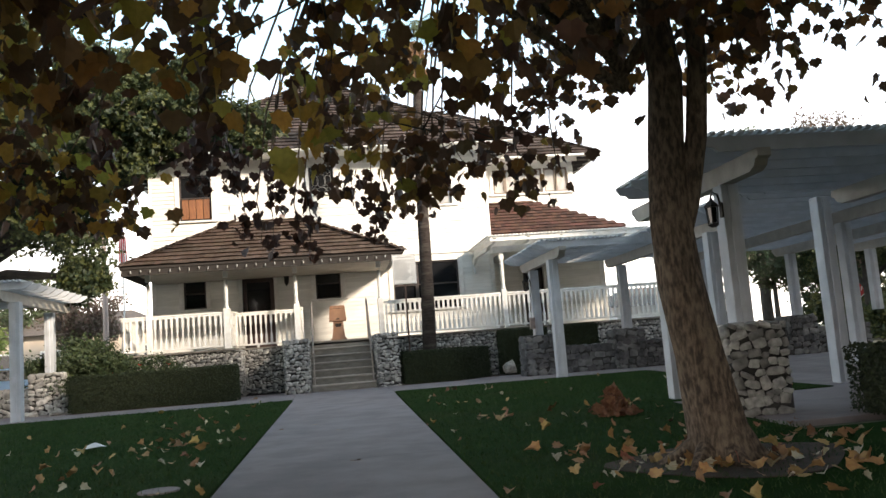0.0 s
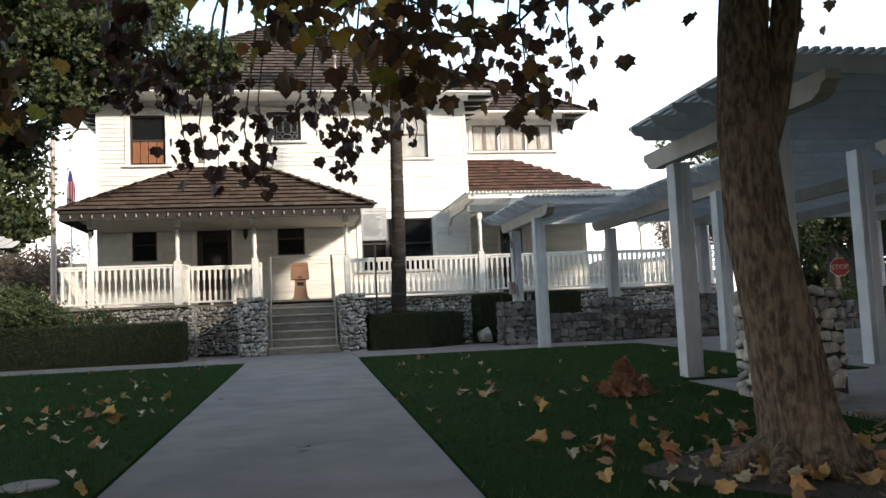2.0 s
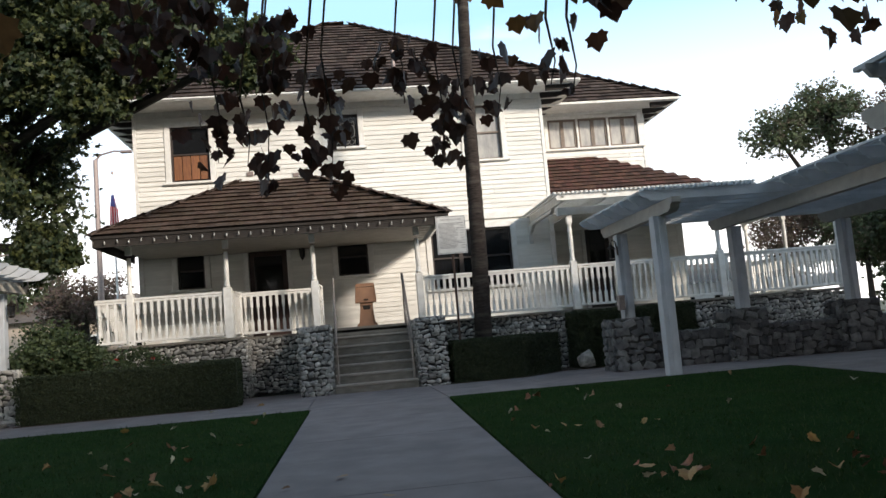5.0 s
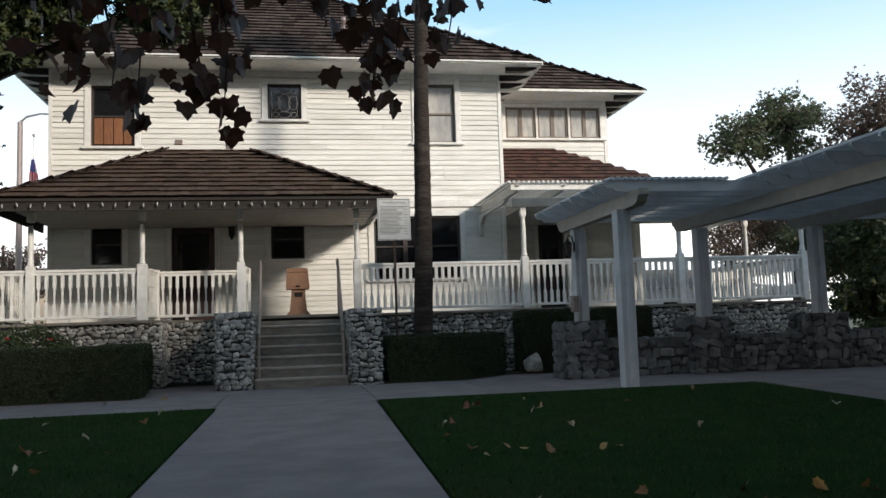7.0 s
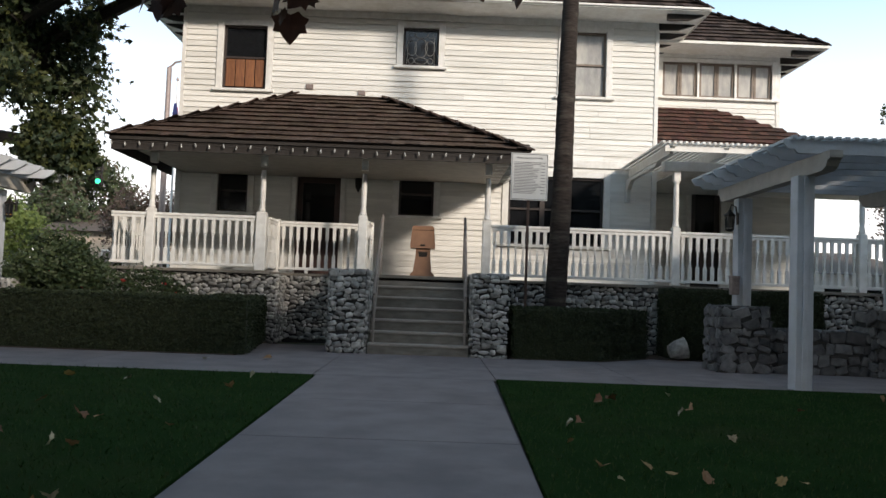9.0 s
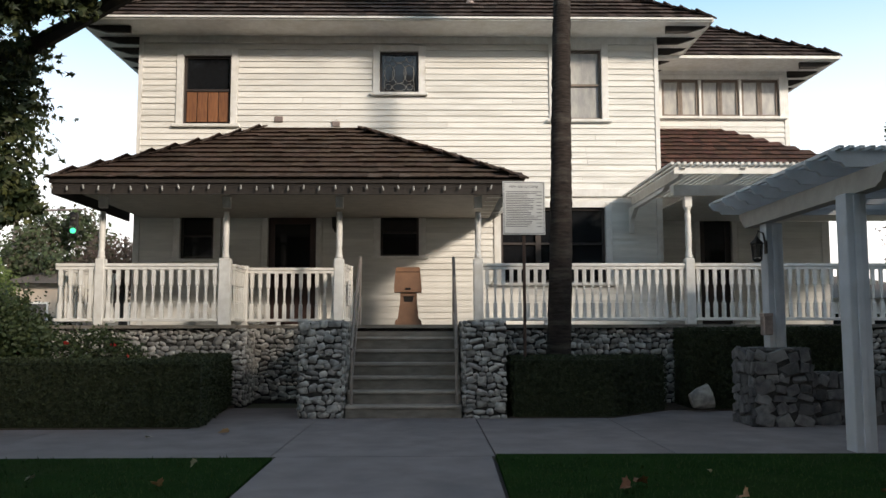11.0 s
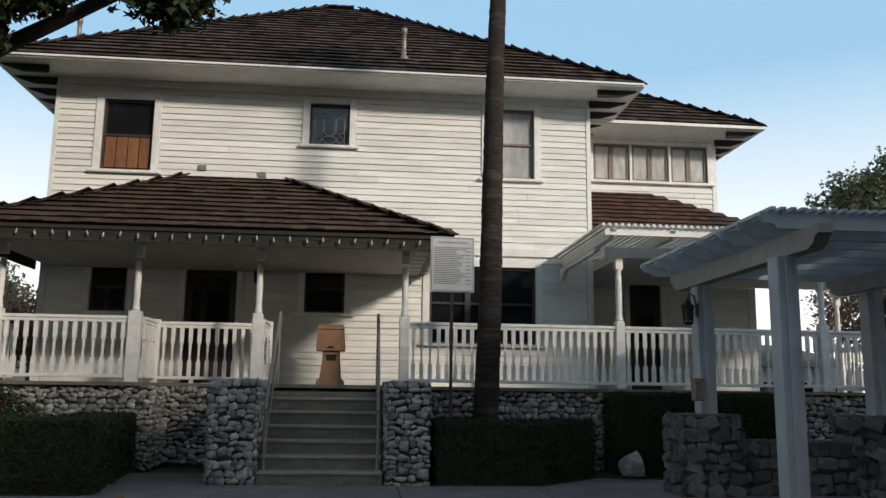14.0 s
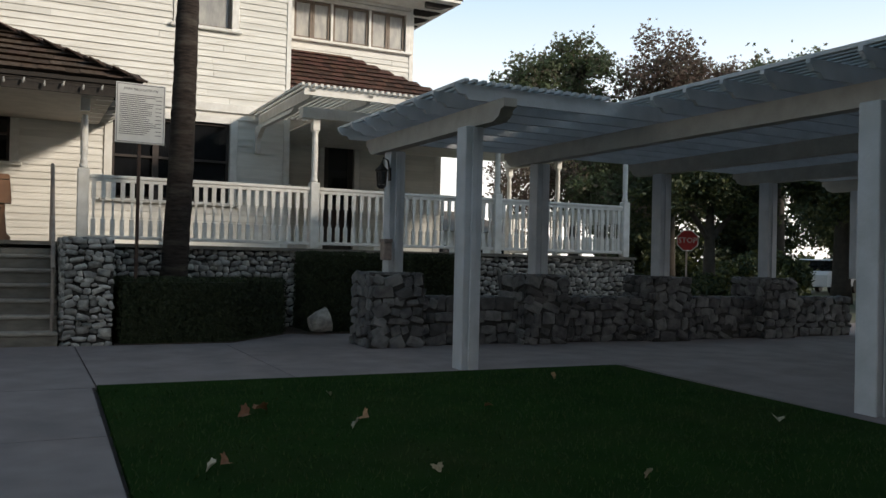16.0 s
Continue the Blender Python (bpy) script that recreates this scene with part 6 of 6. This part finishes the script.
s.v = [tuple(mS @ Vector(v)) for v in s.v]
part("plate", s, M_WHITE, st)
s = Shape().prism(o8(0.37), "y", -0.006, -0.001)
s.v = [tuple(mS @ Vector(v)) for v in s.v]
part("face", s, M_RED, st)
part("post", Shape().box(21.57, 12.52, 0, 21.63, 12.56, 2.3), M_VENT, st)
text(st, "STOP", 0.27, mS @ Matrix.Translation((0, -0.010, 0)) @ Matrix.Rotation(radians(90), 4, "X"), M_WHITE, 0.002)

# flag and street lamp to the left of the house
fl = thing("flag_pole", "flag with red and white stripes hanging on a slim pole", "flag", (-7.8, 12.9, 0))
part("pole", Shape().tube([(-7.8, 12.9, 0), (-7.8, 12.9, 7.1)], [0.04, 0.025], 8), M_WHITE, fl)
part("finial", Shape().lathe([(0.01, 7.1), (0.045, 7.14), (0.045, 7.18), (0.01, 7.22)], -7.8, 12.9, 8), M_VENT, fl)
for i in range(7):
    x = -7.90 + i * 0.035
    part("stripe", Shape().prism([(x, 6.0 + 0.16 * (3 - abs(i - 3))), (x + 0.036, 6.0 + 0.16 * (3 - abs(i - 2.6))), (x + 0.045 + 0.012 * (i - 3), 5.0 - i * 0.03), (x + 0.012 * (i - 3), 5.03)], "y", 12.83 + 0.03 * (i % 2), 12.85 + 0.03 * (i % 2)), M_RED if i % 2 == 0 else M_WHITE, fl)
part("canton", Shape().prism([(-7.84, 6.4), (-7.76, 6.4), (-7.71, 6.0), (-7.88, 6.05)], "y", 12.80, 12.82), M_BLUE, fl)
sl = thing("street_lamp", "tall grey street lamp with a short curved arm", "street lamp", (-9.81, 18.3, 0))
part("pole", Shape().tube([(-9.81, 18.3, 0), (-9.81, 18.3, 8.9)], [0.13, 0.09], 10), M_VENT, sl)
part("arm", Shape().tube([(-9.81, 18.3, 8.9), (-9.6, 18.3, 9.1), (-9.1, 18.3, 9.22), (-8.7, 18.3, 9.2)], [0.05, 0.04, 0.035, 0.03], 8), M_VENT, sl)
part("head", Shape().box(-8.85, 18.2, 9.12, -8.4, 18.4, 9.22, bev=0.03), M_VENT, sl)

ts = thing("traffic_light", "dark traffic light on a mast arm with its green lamp lit", "traffic light", (-19.0, 28.6, 0))
part("pole", Shape().tube([(-19.0, 28.6, 0), (-19.0, 28.6, 6.9)], [0.13, 0.10], 8), M_VENT, ts)
part("mast_arm", Shape().tube([(-19.0, 28.6, 6.6), (-17.5, 28.6, 6.75), (-15.8, 28.6, 6.8)], [0.08, 0.06, 0.04], 8), M_VENT, ts)
part("housing", Shape().box(-16.38, 28.3, 5.55, -16.02, 28.5, 6.65, bev=0.03), M_IRON, ts)
for k, mm in enumerate((M_RED, M_ORANGE, M_GREENLAMP)):
    part("lens", Shape().lathe([(0.13, 0), (0.13, 0.02), (0.07, 0.04)], m=Matrix.Translation((-16.2, 28.299, 6.42 - k * 0.33)) @ Matrix.Rotation(radians(90), 4, "X")), M_IRON if k < 2 else mm, ts)


def far_house(x, y, w, dpt, h, label, wallmat, windows=3, rot=0.0):
    t = thing("building", label, "building", (x, y, 0))
    part("wall", Shape().box(x - w / 2, y - dpt / 2, 0, x + w / 2, y + dpt / 2, h), wallmat, t)
    s = Shape()
    e = 0.5
    s.add([(x - w / 2 - e, y - dpt / 2 - e, h), (x + w / 2 + e, y - dpt / 2 - e, h), (x + w / 2 + e, y + dpt / 2 + e, h), (x - w / 2 - e, y + dpt / 2 + e, h), (x - w / 4, y, h + 1.3), (x + w / 4, y, h + 1.3)],
          [(0, 1, 5, 4), (1, 2, 5), (2, 3, 4, 5), (3, 0, 4), (3, 2, 1, 0)])
    part("roof", s, M_FARROOF, t)
    for i in range(windows):
        xx = x - w / 2 + (i + 0.5) * w / windows
        ww = part("window", Shape().box(xx - 0.5, y - dpt / 2 - 0.04, h * 0.35, xx + 0.5, y - dpt / 2 - 0.001, h * 0.75), M_TRIM, t)
        part("pane", Shape().box(xx - 0.42, y - dpt / 2 - 0.06, h * 0.38, xx + 0.42, y - dpt / 2 - 0.041, h * 0.72), M_GLASS, ww)
    return t


far_house(-13.5, 30, 9, 7, 3.2, "low tan building across the street", M_STUCCO, 4)
far_house(-32, 36, 14, 8, 3.4, "white low building in the distance", M_WHITEWALL, 5)
far_house(21.0, 33, 8, 8, 2.6, "white low building behind the veranda", M_WHITEWALL, 4)
for i, (x, y, h) in enumerate(((34, 22, 9), (39, 15, 9), (36, 8, 8), (27.5, 22, 8), (44, 24, 10), (30, 3, 8))):
    broad_tree("tree", "dark leafy tree in the far row beyond the pergola", x, y, h, 0.3, [(x, y, h * 0.45, 3.2, 2.5, h * 0.42), (x, y - 1, 1.4, 3.6, 1.5, 1.3)], M_OAK, 120 + i, 15000, 0.26)
far_house(0, 48, 16, 8, 5.5, "distant two storey building hidden by the house", M_STUCCO, 6)


def car(x, y, ang, material, label):
    t = thing("car", label, "car", (x, y, 0))
    m = Matrix.Translation((x, y, 0)) @ Matrix.Rotation(radians(ang), 4, "Z")
    def put(s):
        s.v = [tuple(m @ Vector(v)) for v in s.v]
        return s
    part("body", put(Shape().prism([(-2.2, 0.3), (2.2, 0.3), (2.25, 0.6), (2.1, 0.85), (1.2, 0.95), (-1.9, 0.98), (-2.2, 0.8)], "y", -0.85, 0.85)), material, t)
    part("cabin", put(Shape().prism([(-1.8, 0.98), (1.15, 0.95), (0.5, 1.42), (-1.3, 1.45)], "y", -0.72, 0.72)), M_GLASS, t)
    part("roof", put(Shape().prism([(-1.32, 1.451), (0.5, 1.421), (0.3, 1.49), (-1.1, 1.5)], "y", -0.7, 0.7)), material, t)
    for sx in (-1.4, 1.4):
        for sy in (-0.86, 0.70):
            w = part("wheel", put(Shape().lathe([(0.31, 0), (0.32, 0.03), (0.32, 0.15), (0.31, 0.18)], seg=16, m=Matrix.Translation((sx, sy + 0.17, 0.30)) @ Matrix.Rotation(radians(90), 4, "X"))), M_IRON, t)


car(-17.5, 22, 10, M_CARWHITE, "white car parked across the street")
car(-14.5, 20.0, 5, M_CARBLUE, "pale blue car by the street")
car(30.0, 6.0, 60, M_CARBLUE, "light blue car seen under the pergola")
car(33.0, 16.0, 20, M_CARWHITE, "white car on the far street")

# orange barrel standing in for an unidentified object beyond the small pergola
tb = thing("orange_standin", "orange barrel with white bands standing in for an unidentified orange object", "barrel", (-13.0, 13.5, 0))
part("body", Shape().lathe([(0.30, 0), (0.28, 0.1), (0.26, 0.35), (0.25, 0.65), (0.22, 0.95), (0.10, 1.0)], -13.0, 13.5, 14), M_ORANGE, tb, smooth=True)
for z in (0.4, 0.7):
    part("band", Shape().lathe([(0.272, z), (0.268, z + 0.12)], -13.0, 13.5, 14), M_WHITE, tb)

# rocks by the shrub and a low planter pot
for i, (x, y, w_) in enumerate(((-6.4, 0.1, 0.22), (-6.0, -0.3, 0.18), (-6.9, -0.2, 0.25), (-6.2, -0.75, 0.16))):
    me = STONES[i]
    ob = new("rock", me)
    ob.matrix_basis = Matrix.Translation((x, y, 0.04)) @ Matrix.Rotation(i * 1.3, 4, "Z") @ Matrix.Diagonal((w_ * 1.6, w_, w_ * 0.5, 1))
    tagged(ob, "flat pale garden rock at the bed's edge", "rock", "garden rocks")
pot = thing("planter_pot", "tipped terracotta planter beside the veranda hedge", "planter", (4.0, 1.0, 0))
part("pot", Shape().lathe([(0.10, 0), (0.15, 0.12), (0.17, 0.26), (0.18, 0.27), (0.15, 0.26), (0.13, 0.1)], m=Matrix.Translation((3.98, 0.75, 0.16)) @ Matrix.Rotation(radians(75), 4, "Y"), seg=14), M_STONE, pot, smooth=True)

# ---- fallen leaves ----
def star_mesh(seed):
    r = random.Random(seed)
    s = leaf_cloud(1, lambda q: (0, 0, 0), 1.0, r, "star", flat=0.12)
    return mesh_of("fallen_leaf", s.v, s.f, M_FALLEN2[seed % 4])


M_FALLEN2 = [mat("fallen_leaf_%s" % k, a, b, 25, 0.75, 0.3, 40, vary=0.3, hue=0.02) for k, a, b in (("tan", (0.38, 0.23, 0.11), (0.27, 0.15, 0.07)), ("brown", (0.27, 0.12, 0.055), (0.18, 0.08, 0.04)), ("yellow", (0.42, 0.26, 0.09), (0.32, 0.17, 0.06)), ("pale", (0.48, 0.44, 0.33), (0.36, 0.32, 0.22)))]
LEAVES = [star_mesh(i) for i in range(8)]
rl = random.Random(17)
spots = []
while len(spots) < 185:
    y = -3.6 - 11.5 * rl.random() ** 0.75
    x = rl.uniform(-6.5, 5.8)
    if in_lawn(x, y) and (y < -9.3 or rl.random() < 0.12):
        spots.append((x, y))
for _ in range(170):
    a, rr = rl.uniform(0, 6.28), abs(rl.gauss(0, 0.8))
    x, y = 2.5 + rr * math.cos(a), -14.4 + rr * math.sin(a)
    if math.hypot(x - 2.42, y + 14.28) > 0.27:
        spots.append((x, y))
for cx, cy, n in ((-2.0, -10.2, 20), (-1.6, -9.0, 9), (1.6, -10.2, 9), (3.6, -13.9, 14)):
    for _ in range(n):
        spots.append((cx + rl.gauss(0, 0.4), cy + rl.gauss(0, 0.2)))
spots += [(-3.34, -4.27), (-2.7, -4.45), (-3.19, -6.25), (-2.89, -5.83), (-2.34, -6.43), (-1.6, -6.72), (-2.73, -7.41), (-2.52, -7.97), (-2.12, -7.37), (-1.98, -7.41), (-2.09, -8.24), (1.89, -4.69), (2.56, -4.25), (2.51, -5.14), (1.38, -6.05), (1.19, -6.79), (1.25, -7.56), (1.28, -7.89), (1.62, -7.72), (1.53, -7.48), (1.79, -7.81), (2.24, -7.79), (2.34, -7.84), (-1.63, -3.82), (1.77, -4.84), (2.38, -5.34), (3.53, -5.07), (1.3, -6.08), (2.41, -6.5)]
for x, y in spots:
    on_path = abs(x - path_x(y)) < HW
    ob = new("fallen_leaf", LEAVES[rl.randrange(8)])
    k = rl.uniform(0.055, 0.11)
    ob.matrix_basis = Matrix.Translation((x, y, ground_z(y) + (0.03 if on_path else 0.055))) @ Euler((rl.gauss(0, 0.35), rl.gauss(0, 0.35), rl.uniform(0, 6.28))).to_matrix().to_4x4() @ Matrix.Diagonal((k, k, k * 2.4, 1))
    tagged(ob, "curled fallen sycamore leaf on the lawn", "leaf", "fallen leaves")
for x, y, k in ((-0.15, -12.6, 0.14), (-0.25, -9.9, 0.12), (-0.95, -9.25, 0.10), (-0.55, -9.0, 0.08), (-1.9, -1.6, 0.12), (-2.6, -2.0, 0.12), (-0.1, -0.15, 0.08)):
    ob = new("fallen_leaf", LEAVES[rl.randrange(8)])
    ob.matrix_basis = Matrix.Translation((x, y, ground_z(y) + 0.035)) @ Matrix.Rotation(rl.uniform(0, 6), 4, "Z") @ Matrix.Diagonal((k, k, k, 1))
    tagged(ob, "dry fallen leaf on the concrete path", "leaf", "leaves on the path")
# heaped leaves
for hx, hy, hh, label in ((2.78, -10.95, 0.34, "small heap of dry brown leaves on the lawn"),):
    hp = thing("leaf_pile", label, "leaf pile", (hx, hy, ground_z(hy)))
    rr = random.Random(3)
    c = leaf_cloud(190, lambda r: (lambda q: (hx + r.gauss(0, 0.12) * (1 - q), hy + r.gauss(0, 0.12) * (1 - q), ground_z(hy) + 0.05 + 0.28 * q))(r.random() ** 1.3), 0.10, rr, "star")
    foliage("leaves", c, M_HEAP, hp)
pt = thing("paper_scrap", "crumpled white paper scrap on the grass", "paper", (-3.1, -9.6, ground_z(-9.6) + 0.03))
s = Shape()
zz = ground_z(-9.6) + 0.05
s.add([(-3.2, -9.7, zz), (-3.0, -9.68, zz + 0.02), (-2.98, -9.5, zz), (-3.1, -9.45, zz + 0.05), (-3.22, -9.52, zz + 0.02), (-3.1, -9.6, zz + 0.06)], [(0, 1, 5), (1, 2, 5), (2, 3, 5), (3, 4, 5), (4, 0, 5)])
part("sheet", s, M_WHITE, pt)
uc = thing("utility_cover", "flat round concrete utility cover in the lawn", "cover", (-1.75, -13.2, ground_z(-13.2)))
part("lid", Shape().lathe([(0.16, ground_z(-13.2) + 0.0), (0.16, ground_z(-13.2) + 0.032), (0.15, ground_z(-13.2) + 0.036)], -1.68, -13.2, 20), M_CONCRETE, uc)

# ---- clapboards ----
BOARD_ME = Shape().add([(0, -0.004, 0.03), (1, -0.004, 0.03), (1, -0.028, 0.0), (0, -0.028, 0.0), (0, -0.003, 1), (1, -0.003, 1), (1, -0.006, 1), (0, -0.006, 1)],
                       [(3, 2, 6, 7), (0, 1, 2, 3), (4, 7, 6, 5), (0, 3, 7, 4), (1, 5, 6, 2)]).mesh("clapboard", M_SIDING)


def clapboards(wall, x0, x1, z0, z1, y, holes, rng, lo=1.6, hi=4.6, axis="x", pitch=BOARD):
    n = int(round((z1 - z0) / pitch))
    pitch = (z1 - z0) / n
    b = Vector((0, 0, 0))
    for k in range(n):
        z = z0 + k * pitch
        cuts = sorted((h[0] - 0.132, h[2] + 0.132) for h in holes if h[1] - 0.06 < z + pitch * 0.6 and h[3] + 0.12 > z + pitch * 0.4)
        runs, x = [], x0
        for a, c in cuts:
            if a > x:
                runs.append((x, a))
            x = max(x, c)
        if x < x1:
            runs.append((x, x1))
        for a, c in runs:
            t = a
            while t < c - 0.01:
                e = t + rng.uniform(lo, hi) * (0.5 if rng.random() < 0.35 else 1.0)
                if c - e < 0.35:
                    e = c
                m = Matrix.Translation((t + 0.003, y, z - rng.uniform(0, 0.006))) @ Matrix.Diagonal((e - t - rng.uniform(0.004, 0.010), rng.uniform(0.85, 1.2), pitch + 0.004, 1))
                if axis == "y":
                    m = Matrix.Translation((y, 0, 0)) @ Matrix.Rotation(radians(90), 4, "Z") @ Matrix.Translation((0, -y, 0)) @ m
                piece("clapboard", BOARD_ME, m, wall)
                t = e


rb = random.Random(8)
clapboards(front, HX0 + 0.05, HX1 - 0.06, 3.80, 6.60, FY, FRONT, rb)
clapboards(front, HX0 + 0.09, HX1 - 0.08, 1.25, 3.64, FY, FRONT, rb)
clapboards(bay, HX1 + 0.005, BX1 - 0.08, 4.22, 6.60, BY, [BAYW], rb)
clapboards(low, HX1 + 0.005, 8.66, 1.25, 4.10, BY, [LDOOR], rb)

# ---- porch shingles ----
ps = Shape()
cnt = 0
SH_ME = mesh_of("shingle", [(0, 0.13, 0.25), (1, 0.13, 0.25), (0, 0, 1), (1, 0, 1), (0, 1, 0.25), (1, 1, 0.25), (0, 1, -0.1), (1, 1, -0.1)], [(0, 1, 3, 2), (2, 3, 5, 4), (0, 2, 4, 6), (1, 7, 5, 3)], M_SHINGLE)
rp = random.Random(12)
for f, a, al, up, nr, t0, t1, u0, u1, h in shingle_faces(PROOF, ("front",), 0.32, 0.24, rp, jog=0.012, thick=0.040):
    cnt += 1
    if cnt <= 300:
        m = Matrix.Translation(a + al * t0 + up * u0) @ Matrix((al, up, nr)).transposed().to_4x4() @ Matrix.Diagonal((t1 - t0, u1 - u0, h + 0.020, 1))
        piece("shingle", SH_ME, m, proof)
    else:
        ps.add(*shingle_box(a, al, up, nr, t0, t1, u0, u1, h))
x0, y0 = PROOF["x0"], PROOF["y0"]
for side_x, ridge_x in ((PROOF["x0"], PROOF["rx0"]), (PROOF["x1"], PROOF["rx1"])):
    sgn = -1 if side_x < ridge_x else 1
    a0 = Vector((side_x, PROOF["y0"], PROOF["ez"]))
    top = Vector((ridge_x, FY - 0.002, PROOF["rz"]))
    L = abs(ridge_x - side_x)
    H_ = PROOF["rz"] - PROOF["ez"]
    up = Vector((-sgn * L, 0, H_)).normalized()
    al = Vector((0, 1, 0))
    nr = Vector((sgn * H_, 0, L)).normalized()
    tot_u = math.hypot(L, H_)
    k = 0
    while k * 0.32 < tot_u:
        u0 = k * 0.32
        t = (FY - PROOF["y0"]) * u0 / tot_u
        while t < FY - PROOF["y0"] - 0.01:
            e = min(t + 0.26 * rp.uniform(0.6, 1.4), FY - PROOF["y0"] - 0.004)
            ps.add(*shingle_box(a0, al, up, nr, t, e, u0 - 0.03, min(u0 + 0.40, tot_u), 0.036))
            t = e + 0.004
        k += 1
    c, e = a0, top
    d = (e - c).normalized()
    for i in range(int((e - c).length / 0.2)):
        q = c + d * (i * 0.2)
        m = Matrix.Translation(q + Vector((0, 0, 0.035))) @ d.to_track_quat("Y", "Z").to_matrix().to_4x4() @ Matrix.Rotation(radians(6), 4, "X")
        ps.box(-0.10, -0.03, 0, 0.10, 0.22, 0.028, m)
ob = new("shingles", mesh_of("shingles", ps.v, ps.f, M_SHINGLE_ISL))
ob.parent = proof
tagged(ob, kind="stuff")
ob.location = -base_of(proof)
